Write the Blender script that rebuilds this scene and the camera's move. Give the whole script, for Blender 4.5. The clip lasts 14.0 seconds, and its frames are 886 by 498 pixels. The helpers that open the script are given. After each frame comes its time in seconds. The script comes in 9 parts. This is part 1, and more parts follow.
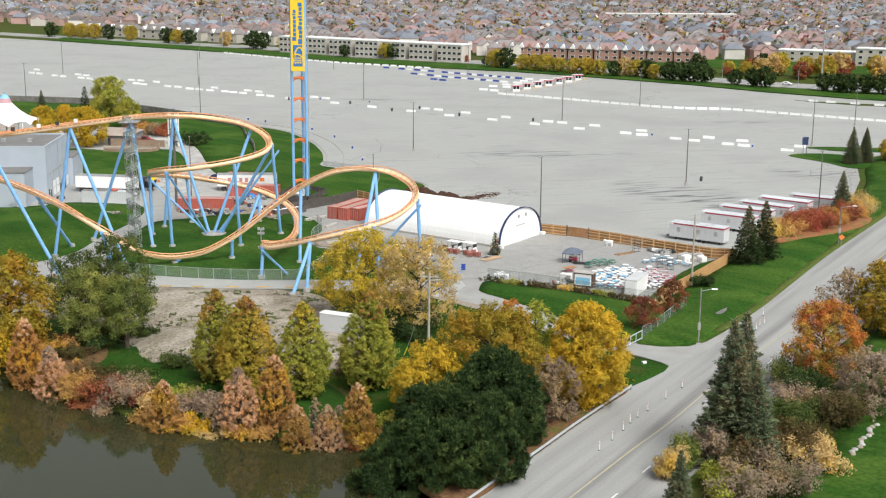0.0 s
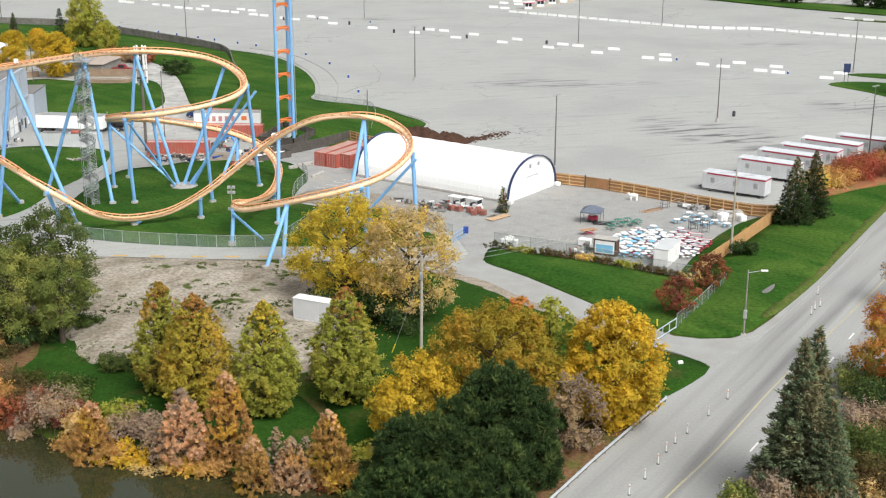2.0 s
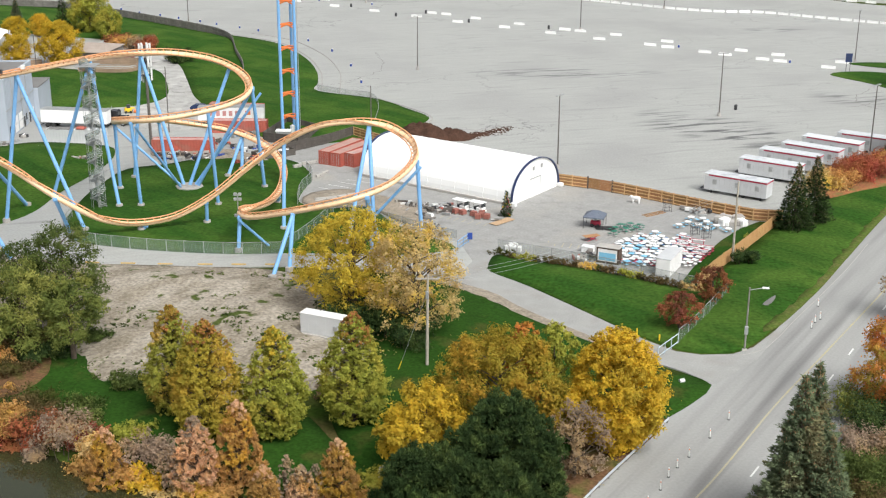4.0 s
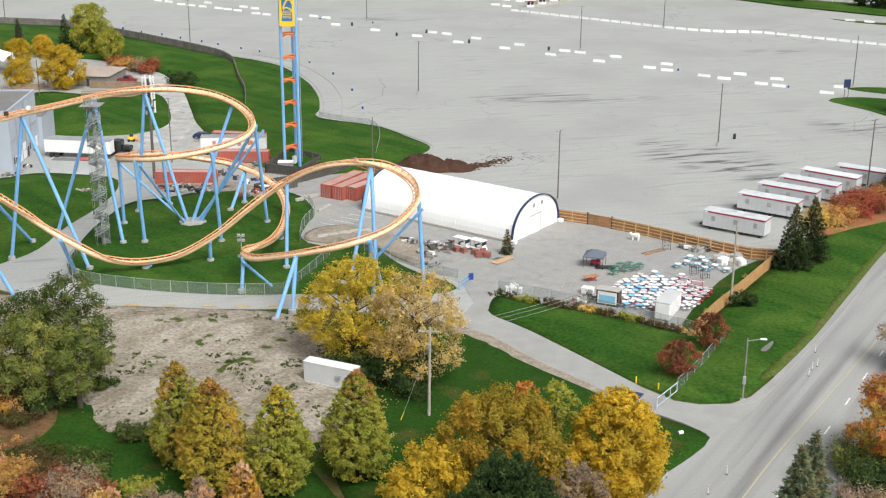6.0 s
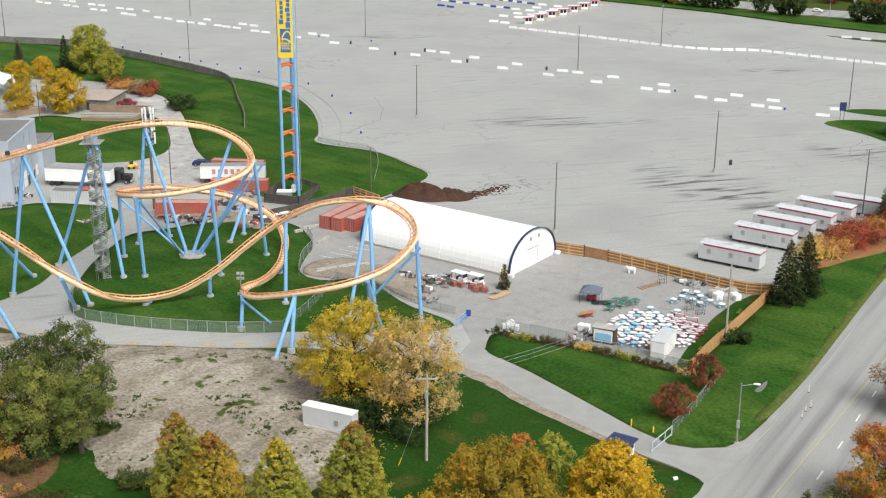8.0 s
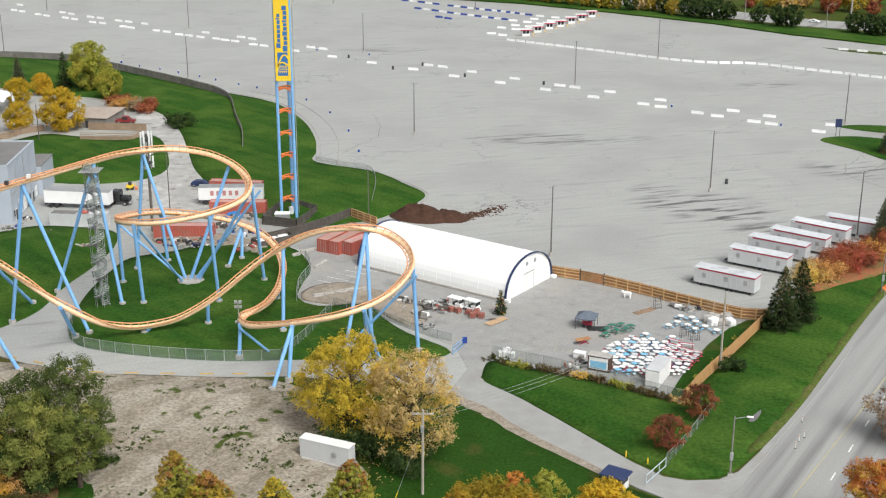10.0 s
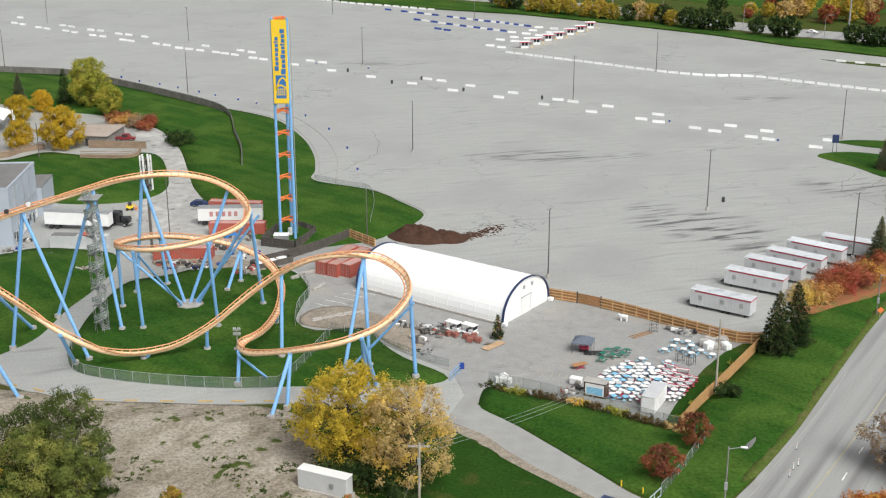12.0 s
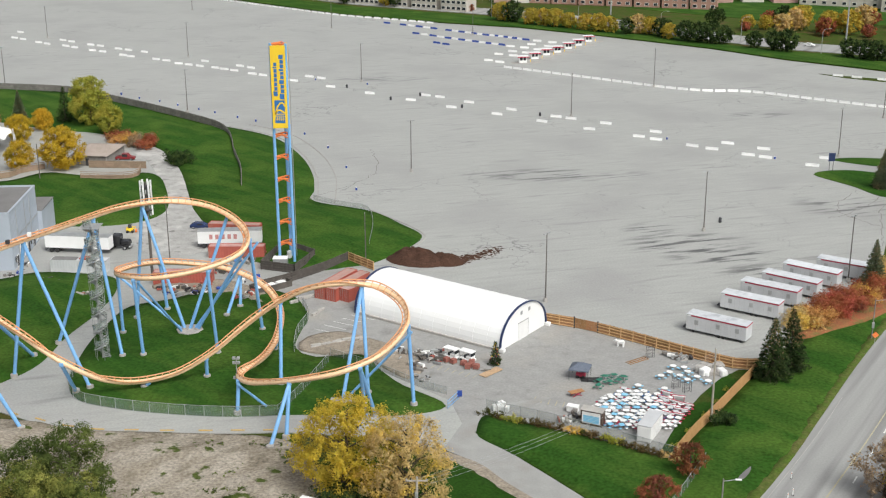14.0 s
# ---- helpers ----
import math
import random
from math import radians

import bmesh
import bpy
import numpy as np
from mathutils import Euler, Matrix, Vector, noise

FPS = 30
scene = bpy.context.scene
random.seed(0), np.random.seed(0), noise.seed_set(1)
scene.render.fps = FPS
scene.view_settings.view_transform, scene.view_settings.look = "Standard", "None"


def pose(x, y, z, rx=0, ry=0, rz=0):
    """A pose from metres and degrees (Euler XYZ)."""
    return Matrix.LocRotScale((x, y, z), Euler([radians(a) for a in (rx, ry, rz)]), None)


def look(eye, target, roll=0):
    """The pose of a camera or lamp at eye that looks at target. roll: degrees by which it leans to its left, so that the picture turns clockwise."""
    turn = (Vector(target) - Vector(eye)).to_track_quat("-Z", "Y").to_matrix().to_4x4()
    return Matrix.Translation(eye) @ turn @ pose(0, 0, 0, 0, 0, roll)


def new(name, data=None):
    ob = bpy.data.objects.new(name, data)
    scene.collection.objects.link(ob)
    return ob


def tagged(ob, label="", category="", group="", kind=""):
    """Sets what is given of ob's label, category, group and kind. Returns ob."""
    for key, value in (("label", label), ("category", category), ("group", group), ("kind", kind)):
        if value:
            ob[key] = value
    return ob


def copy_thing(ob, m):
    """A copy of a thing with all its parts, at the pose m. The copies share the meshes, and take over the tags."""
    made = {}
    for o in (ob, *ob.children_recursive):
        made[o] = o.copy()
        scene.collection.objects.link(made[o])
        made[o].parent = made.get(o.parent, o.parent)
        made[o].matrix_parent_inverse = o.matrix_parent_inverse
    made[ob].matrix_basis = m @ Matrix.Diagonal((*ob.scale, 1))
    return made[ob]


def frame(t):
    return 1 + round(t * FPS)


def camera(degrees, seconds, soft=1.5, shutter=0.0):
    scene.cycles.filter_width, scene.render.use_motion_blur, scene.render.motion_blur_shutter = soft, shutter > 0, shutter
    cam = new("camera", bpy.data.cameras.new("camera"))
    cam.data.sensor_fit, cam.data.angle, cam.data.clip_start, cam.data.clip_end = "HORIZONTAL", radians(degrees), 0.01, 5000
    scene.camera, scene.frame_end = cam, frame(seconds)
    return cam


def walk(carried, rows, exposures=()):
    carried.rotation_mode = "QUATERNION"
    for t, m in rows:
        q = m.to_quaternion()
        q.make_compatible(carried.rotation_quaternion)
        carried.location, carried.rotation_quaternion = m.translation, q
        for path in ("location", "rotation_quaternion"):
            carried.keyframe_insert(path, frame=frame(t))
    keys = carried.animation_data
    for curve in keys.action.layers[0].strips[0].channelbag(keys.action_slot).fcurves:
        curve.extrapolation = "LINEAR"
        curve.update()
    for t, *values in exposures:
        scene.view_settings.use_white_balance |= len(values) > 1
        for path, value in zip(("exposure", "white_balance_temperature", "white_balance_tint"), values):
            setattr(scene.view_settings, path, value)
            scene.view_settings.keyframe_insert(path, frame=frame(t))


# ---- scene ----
from mathutils import geometry

cam = camera(38.7, 14.0, 1.2)


def eye(x, y, z, tilt, heading, roll):
    return pose(x, y, z, tilt, 0, heading) @ pose(0, 0, 0, 0, 0, roll)


PATH = [
    (0.0, eye(0.53, -31.6, 55.35, 76.95, 0.18, 0.42)), (0.5, eye(1.12, -21.8, 55.33, 75.60, 0.32, 0.32)),
    (1.0, eye(1.75, -12.1, 55.16, 74.19, 0.49, 0.25)), (1.5, eye(2.28, -2.74, 55.05, 73.54, 0.69, 0.18)),
    (2.0, eye(2.42, 0.07, 56.04, 72.86, 0.75, 0.13)), (2.2, eye(2.36, 0.20, 56.72, 72.36, 0.74, 0.12)),
    (4.5, eye(1.43, 0.22, 64.46, 71.24, 0.70, 0.27)), (5.0, eye(1.27, 0.25, 66.16, 71.24, 0.68, 0.32)),
    (5.5, eye(1.26, 0.34, 67.80, 71.25, 0.68, 0.34)), (6.0, eye(1.24, 0.41, 69.40, 71.26, 0.67, 0.34)),
    (6.5, eye(1.18, 0.49, 70.96, 71.29, 0.65, 0.36)), (7.0, eye(1.29, 0.53, 72.52, 71.30, 0.66, 0.34)),
    (7.5, eye(1.42, 0.50, 74.00, 71.31, 0.66, 0.29)), (8.0, eye(1.54, 0.50, 75.40, 71.32, 0.65, 0.25)),
    (10.5, eye(2.26, 0.59, 80.97, 71.38, 0.65, 0.06)), (11.0, eye(2.47, 0.57, 82.06, 71.40, 0.67, 0.01)),
    (11.5, eye(2.67, 0.53, 83.08, 71.43, 0.70, -0.05)), (12.0, eye(2.80, 0.51, 84.12, 71.45, 0.71, -0.11)),
    (12.5, eye(2.86, 0.50, 85.30, 71.45, 0.71, -0.15)), (13.0, eye(3.02, 0.45, 86.35, 71.50, 0.71, -0.21)),
    (13.5, eye(3.22, 0.35, 87.42, 71.56, 0.74, -0.25)), (14.0, eye(3.25, 0.19, 88.48, 71.63, 0.72, -0.26)),
]
walk(cam, PATH, ((0.0, 0.70), (1.0, 0.76), (2.2, 0.77), (5.0, 0.71), (8.0, 0.62), (11.0, 0.54), (14.0, 0.47)))

# ---- light: a bright overcast day ----
world = bpy.data.worlds.new("overcast_sky")
scene.world = world
world.use_nodes = True
wn, wl = world.node_tree.nodes, world.node_tree.links
sky = wn.new("ShaderNodeTexSky")
sky.sky_type, sky.sun_disc = "NISHITA", False
sky.sun_elevation, sky.sun_rotation = radians(50), radians(146)
sky.air_density, sky.dust_density, sky.ozone_density = 1.0, 4.0, 1.0
pale = wn.new("ShaderNodeHueSaturation")
pale.inputs["Saturation"].default_value = 0.25
wl.new(sky.outputs[0], pale.inputs["Color"])
wl.new(pale.outputs[0], wn["Background"].inputs[0])
wn["Background"].inputs[1].default_value = 0.088
sun_data = bpy.data.lights.new("sun", "SUN")
sun_data.energy, sun_data.angle, sun_data.color = 2.2, radians(38), (0.985, 0.99, 0.95)
sun = new("sun", sun_data)
sun.matrix_basis = look((0, 0, 0), (-0.36, 0.53, -0.77))

# ---- materials ----
def material(name, a, b=None, size=1.0, rough=0.7, metal=0.0, bump=0.0, grain=8.0, stain=None, stain_size=20.0,
             stain_at=(0.5, 0.7), patch_tone=None, patch_size=60.0, patch_at=(0.5, 0.7), spots=(), stretch=(1, 1, 1), turn=0.0, island=0.0, each=0.0, world_space=True, spec=0.5, fine=0.25):
    """Two tones mixed by a noise of the given size in metres, a third tone in larger stains, fine grain and bump."""
    m = bpy.data.materials.new(name)
    m.use_nodes = True
    n, l = m.node_tree.nodes, m.node_tree.links
    p = n["Principled BSDF"]
    p.inputs["Roughness"].default_value, p.inputs["Metallic"].default_value = rough, metal
    p.inputs["Specular IOR Level"].default_value = spec
    place = n.new("ShaderNodeNewGeometry").outputs["Position"] if world_space else n.new("ShaderNodeTexCoord").outputs["Object"]

    def noisy(metres, detail, s=(1, 1, 1), r=0.0):
        mp = n.new("ShaderNodeMapping")
        mp.inputs["Scale"].default_value = [k / metres for k in s]
        turned = n.new("ShaderNodeMapping")
        turned.inputs["Rotation"].default_value[2] = r
        l.new(place, turned.inputs["Vector"])
        l.new(turned.outputs[0], mp.inputs["Vector"])
        t = n.new("ShaderNodeTexNoise")
        t.inputs["Scale"].default_value, t.inputs["Detail"].default_value = 1.0, detail
        l.new(mp.outputs[0], t.inputs["Vector"])
        return t.outputs["Fac"]

    def ramp(fac, lo, hi):
        r = n.new("ShaderNodeMapRange")
        r.inputs["From Min"].default_value, r.inputs["From Max"].default_value = lo, hi
        l.new(fac, r.inputs["Value"])
        return r.outputs[0]

    def mix(fac, u, v, blend="MIX"):
        x = n.new("ShaderNodeMix")
        x.data_type, x.blend_type = "RGBA", blend
        for k, value in ((0, fac), (6, u), (7, v)):
            if hasattr(value, "node"):
                l.new(value, x.inputs[k])
            else:
                x.inputs[k].default_value = value if k == 0 else (*value, 1)
        return x.outputs[2]

    col = mix(ramp(noisy(size, 4, stretch, turn), 0.3, 0.7), a, b or tuple(0.8 * c for c in a))
    if stain:
        col = mix(ramp(noisy(stain_size, 8, stretch, turn), *stain_at), col, stain)
    if patch_tone:
        col = mix(ramp(noisy(patch_size, 6, (1, 1, 1), 0.6), *patch_at), col, patch_tone)
    if spots:
        grime = ramp(noisy(4.5, 10, (0.35, 2.4, 1), turn), 0.50, 0.60)
        total = None
        for sx, sy, rx_, ry_ in spots:
            mp = n.new("ShaderNodeMapping")
            mp.vector_type = "TEXTURE"
            mp.inputs["Location"].default_value, mp.inputs["Scale"].default_value = (sx, sy, 0), (rx_, ry_, 1)
            l.new(place, mp.inputs["Vector"])
            ball = n.new("ShaderNodeTexGradient")
            ball.gradient_type = "SPHERICAL"
            l.new(mp.outputs[0], ball.inputs["Vector"])
            if total is None:
                total = ball.outputs["Fac"]
            else:
                add = n.new("ShaderNodeMath")
                add.operation = "MAXIMUM"
                l.new(total, add.inputs[0])
                l.new(ball.outputs["Fac"], add.inputs[1])
                total = add.outputs[0]
        both = n.new("ShaderNodeMath")
        both.operation = "MULTIPLY"
        l.new(grime, both.inputs[0])
        l.new(ramp(total, 0.0, 0.55), both.inputs[1])
        col = mix(both.outputs[0], col, (0.10, 0.10, 0.098))
        # hairline cracks, broken up by a large noise
        bent = n.new("ShaderNodeMix")
        bent.data_type = "VECTOR"
        bent.inputs[0].default_value = 0.12
        wob = n.new("ShaderNodeTexNoise")
        wob.inputs["Scale"].default_value, wob.inputs["Detail"].default_value = 0.25, 4.0
        l.new(place, wob.inputs["Vector"])
        wide = n.new("ShaderNodeVectorMath")
        wide.operation = "SCALE"
        wide.inputs["Scale"].default_value = 60.0
        l.new(wob.outputs["Color"], wide.inputs[0])
        l.new(place, bent.inputs[4])
        l.new(wide.outputs[0], bent.inputs[5])
        cell = n.new("ShaderNodeTexVoronoi")
        cell.feature = "DISTANCE_TO_EDGE"
        cell.inputs["Scale"].default_value = 0.085
        l.new(bent.outputs[1], cell.inputs["Vector"])
        line = ramp(cell.outputs["Distance"], 0.016, 0.004)
        part_ = n.new("ShaderNodeMath")
        part_.operation = "MULTIPLY"
        l.new(line, part_.inputs[0])
        l.new(ramp(noisy(34, 3), 0.52, 0.66), part_.inputs[1])
        col = mix(part_.outputs[0], col, (0.16, 0.158, 0.15))
    g = noisy(1 / grain, 3)
    if fine:
        v = n.new("ShaderNodeMapRange")
        v.inputs["From Min"].default_value, v.inputs["From Max"].default_value = 0.25, 0.75
        v.inputs["To Min"].default_value, v.inputs["To Max"].default_value = 1 - fine, 1 + fine
        l.new(g, v.inputs["Value"])
        h = n.new("ShaderNodeHueSaturation")
        l.new(v.outputs[0], h.inputs["Value"])
        l.new(col, h.inputs["Color"])
        col = h.outputs[0]
    for amount, out in ((island, "island"), (each, "each")):
        if amount:
            src = n.new("ShaderNodeNewGeometry").outputs["Random Per Island"] if out == "island" else n.new("ShaderNodeObjectInfo").outputs["Random"]
            v = n.new("ShaderNodeMapRange")
            v.inputs["To Min"].default_value, v.inputs["To Max"].default_value = 1 - amount, 1 + amount
            l.new(src, v.inputs["Value"])
            hue = n.new("ShaderNodeMapRange")
            hue.inputs["To Min"].default_value, hue.inputs["To Max"].default_value = 0.5 + amount * 0.06, 0.5 - amount * 0.06
            l.new(src, hue.inputs["Value"])
            h = n.new("ShaderNodeHueSaturation")
            l.new(v.outputs[0], h.inputs["Value"])
            l.new(hue.outputs[0], h.inputs["Hue"])
            l.new(col, h.inputs["Color"])
            col = h.outputs[0]
    l.new(col, p.inputs["Base Color"])
    if bump:
        bm = n.new("ShaderNodeBump")
        bm.inputs["Strength"].default_value, bm.inputs["Distance"].default_value = bump, 0.05
        l.new(g, bm.inputs["Height"])
        l.new(bm.outputs[0], p.inputs["Normal"])
    return m


M = {
    "asphalt": material("aged_asphalt", (0.372, 0.375, 0.356), (0.320, 0.323, 0.306), 2.5, 0.5, grain=2.4, stain=(0.235, 0.233, 0.224), stain_size=5,
                        stain_at=(0.60, 0.74), stretch=(0.28, 1.9, 1), turn=-0.3, patch_tone=(0.300, 0.298, 0.286), patch_size=26, patch_at=(0.48, 0.7), fine=0.13, bump=0.2,
                        spots=((55, 270, 17, 11), (62, 262, 16, 8), (102, 405, 13, 5), (49, 281, 9, 5), (70, 251, 14, 7), (100, 300, 16, 10), (30, 330, 30, 8), (-25, 470, 22, 7))),
    "yard": material("yard_asphalt", (0.30, 0.297, 0.287), (0.255, 0.252, 0.243), 2.2, 0.92, grain=2.4, stain=(0.185, 0.18, 0.172), stain_size=4, stain_at=(0.58, 0.76),
                     patch_tone=(0.31, 0.295, 0.27), patch_size=12, patch_at=(0.54, 0.68), fine=0.13, bump=0.25),
    "road": material("road_asphalt", (0.320, 0.320, 0.309), (0.270, 0.270, 0.261), 4, 0.88, grain=3, stain=(0.165, 0.162, 0.160), stain_size=6,
                     stain_at=(0.47, 0.72), stretch=(2.4, 0.07, 1), turn=0.548, fine=0.07, bump=0.2),
    "drive": material("gravelly_drive", (0.320, 0.320, 0.308), (0.273, 0.273, 0.262), 3, 0.92, grain=5, fine=0.12, stain=(0.26, 0.245, 0.225), stain_size=7, stain_at=(0.54, 0.72)),
    # the stretched streaks paint a mowing sheen into the colour, beside yellower patches
    "grass": material("lawn_grass", (0.029, 0.080, 0.011), (0.020, 0.058, 0.009), 3.2, 0.95, grain=1.8, stretch=(0.22, 1.5, 1), turn=0.75, stain=(0.046, 0.092, 0.015), stain_size=7,
                      stain_at=(0.46, 0.66), patch_tone=(0.054, 0.104, 0.017), patch_size=11, patch_at=(0.48, 0.66), fine=0.36, bump=0.6, spec=0.05),
    "rough_grass": material("rough_grass", (0.038, 0.078, 0.010), (0.065, 0.07, 0.02), 5, 0.95, grain=2.0, stain=(0.085, 0.062, 0.028), stain_size=9,
                            stain_at=(0.52, 0.7), fine=0.3, bump=0.5, spec=0.05),
    "verge": material("thin_verge_grass", (0.062, 0.105, 0.018), (0.085, 0.095, 0.030), 1.6, 0.95, grain=2.4, stain=(0.11, 0.10, 0.04), stain_size=4, stain_at=(0.55, 0.72), fine=0.3, bump=0.5, spec=0.05),
    "leafy_grass": material("leaf_strewn_grass", (0.023, 0.064, 0.009), (0.018, 0.050, 0.007), 5, 0.95, grain=2.6, stain=(0.058, 0.066, 0.016), stain_size=6,
                            stain_at=(0.55, 0.7), fine=0.32, bump=0.5, spec=0.05),
    "dirt": material("bare_earth", (0.285, 0.250, 0.200), (0.190, 0.162, 0.124), 1.8, 0.97, grain=2.2, stain=(0.318, 0.284, 0.236), stain_size=6,
                     stain_at=(0.44, 0.6), stretch=(1.5, 0.55, 1), turn=0.7, patch_tone=(0.065, 0.085, 0.022), patch_size=3.4, patch_at=(0.62, 0.67), fine=0.4, bump=1.0, spec=0.05),
    "dirt_flat": material("gravel_shoulder", (0.32, 0.275, 0.225), (0.22, 0.19, 0.15), 1.2, 0.97, grain=3, fine=0.3, stain=(0.31, 0.265, 0.215), stain_size=4, bump=0.6, spec=0.05),
    "soil": material("dark_soil", (0.075, 0.04, 0.028), (0.05, 0.028, 0.02), 2, 0.98, grain=3, fine=0.35, bump=1.0, spec=0.1),
    "water": material("pond_water", (0.026, 0.031, 0.012), (0.032, 0.034, 0.015), 10, 0.03, grain=1.2, fine=0.0, bump=0.03, spec=0.5),
    "track": material("track_orange", (0.84, 0.59, 0.37), (0.78, 0.53, 0.32), 3, 0.42, grain=2, fine=0.08),
    "rail": material("rail_orange", (0.70, 0.35, 0.17), (0.60, 0.29, 0.14), 2, 0.5, grain=2, fine=0.1),
    "blue": material("support_blue", (0.20, 0.42, 0.72), (0.17, 0.37, 0.66), 3, 0.45, grain=2, fine=0.06),
    "orange": material("brace_orange", (0.80, 0.22, 0.06), (0.72, 0.19, 0.05), 2, 0.5, fine=0.08),
    "yellow": material("sign_yellow", (0.85, 0.58, 0.03), (0.80, 0.53, 0.03), 3, 0.5, fine=0.03),
    "sign_blue": material("sign_blue", (0.03, 0.16, 0.42), (0.03, 0.14, 0.38), 3, 0.5, fine=0.03),
    "concrete": material("concrete", (0.42, 0.40, 0.37), (0.34, 0.32, 0.30), 1.2, 0.9, grain=5, fine=0.12, bump=0.3),
    "kerb": material("kerb_concrete", (0.40, 0.385, 0.36), (0.32, 0.31, 0.29), 2, 0.9, grain=5, fine=0.1),
    "white": material("white_paint", (0.80, 0.80, 0.79), (0.74, 0.74, 0.73), 2, 0.5, fine=0.03, each=0.04),
    "trailer": material("trailer_white_steel", (0.56, 0.57, 0.58), (0.50, 0.51, 0.52), 2, 0.5, fine=0.04, each=0.06),
    "trailer_roof": material("streaked_trailer_roof", (0.62, 0.64, 0.66), (0.50, 0.52, 0.54), 1.2, 0.55, fine=0.06, each=0.12, stain=(0.40, 0.42, 0.45), stain_size=2.2, stain_at=(0.56, 0.7)),
    "container_roof": material("bleached_container_roof", (0.46, 0.27, 0.235), (0.40, 0.22, 0.19), 1.5, 0.75, grain=3, fine=0.1, stain=(0.36, 0.30, 0.27), stain_size=3, stain_at=(0.55, 0.72), each=0.1),
    "worn_drive": material("broken_pale_asphalt", (0.40, 0.39, 0.37), (0.30, 0.295, 0.28), 2.6, 0.92, grain=2.6, stain=(0.20, 0.195, 0.185), stain_size=3.2, stain_at=(0.58, 0.66), patch_tone=(0.46, 0.45, 0.43), patch_size=7, patch_at=(0.52, 0.62), fine=0.14, bump=0.3),
    # paler copy of the cedar: the light on rails and posts is in the colour
    "lit_cedar": material("lit_cedar_rail", (0.66, 0.42, 0.21), (0.58, 0.36, 0.17), 1.2, 0.8, grain=4, fine=0.1, each=0.08),
    "fabric": material("white_tent_fabric", (0.84, 0.84, 0.83), (0.80, 0.80, 0.79), 5, 0.55, fine=0.02),
    "navy": material("navy_trim", (0.02, 0.035, 0.10), (0.025, 0.04, 0.11), 1, 0.5, fine=0.05),
    "grey_metal": material("galvanised_steel", (0.45, 0.46, 0.46), (0.36, 0.37, 0.37), 1, 0.5, 0.5, fine=0.08),
    "dark_metal": material("dark_metal", (0.06, 0.06, 0.065), (0.045, 0.045, 0.05), 1, 0.5, 0.3, fine=0.1),
    "lamp_steel": material("lamp_post_steel", (0.16, 0.14, 0.125), (0.12, 0.11, 0.10), 1, 0.6, 0.3, fine=0.1),
    # toned below the plain cedar, so fence boards look shaded behind their rails
    "cedar": material("fresh_cedar", (0.37, 0.20, 0.085), (0.29, 0.15, 0.062), 1.2, 0.8, grain=4, fine=0.12, each=0.12),
    "cedar_plain": material("plain_cedar_board", (0.47, 0.275, 0.115), (0.40, 0.225, 0.09), 1.2, 0.8, grain=4, fine=0.1, each=0.05),
    "old_wood": material("weathered_wood", (0.25, 0.235, 0.215), (0.17, 0.16, 0.145), 1.0, 0.9, grain=4, fine=0.15, each=0.15),
    "dark_wood": material("dark_stained_wood", (0.115, 0.10, 0.088), (0.075, 0.066, 0.058), 1.0, 0.85, grain=4, fine=0.15, each=0.15),
    "container_red": material("container_red", (0.43, 0.105, 0.075), (0.36, 0.085, 0.06), 1.5, 0.6, grain=3, fine=0.1, stain=(0.30, 0.16, 0.12), stain_size=3, stain_at=(0.55, 0.75)),
    "cladding": material("grey_cladding", (0.40, 0.44, 0.50), (0.36, 0.40, 0.455), 4, 0.6, fine=0.04),
    "roof_grey": material("flat_roof_felt", (0.19, 0.185, 0.18), (0.145, 0.14, 0.137), 5, 0.9, fine=0.1),
    "black": material("black_rubber", (0.02, 0.02, 0.02), (0.03, 0.03, 0.03), 1, 0.7, fine=0.1),
    "glass_dark": material("dark_window_glass", (0.02, 0.025, 0.03), (0.03, 0.035, 0.04), 1, 0.12, fine=0.0),
    "bark": material("bark", (0.10, 0.075, 0.055), (0.06, 0.045, 0.034), 0.5, 0.95, grain=8, fine=0.3, bump=0.6),
    "plank_pole": material("utility_pole_wood", (0.42, 0.38, 0.32), (0.33, 0.30, 0.25), 0.8, 0.9, grain=6, fine=0.12),
    "line_yellow": material("road_yellow", (0.42, 0.365, 0.21), (0.345, 0.325, 0.26), 1.5, 0.8, fine=0.15),
    "line_white": material("road_white", (0.72, 0.72, 0.70), (0.58, 0.58, 0.56), 1.5, 0.8, fine=0.1),
    "red_paint": material("red_trim", (0.44, 0.03, 0.07), (0.38, 0.027, 0.06), 1, 0.5, fine=0.05),
    "blue_plastic": material("blue_barrel", (0.02, 0.06, 0.30), (0.02, 0.05, 0.25), 1, 0.5, fine=0.05),
    "green_plastic": material("green_plastic", (0.02, 0.17, 0.11), (0.015, 0.14, 0.09), 1, 0.5, fine=0.05),
    "sky_plastic": material("light_blue_plastic", (0.22, 0.52, 0.72), (0.19, 0.46, 0.66), 1, 0.45, fine=0.05),
}


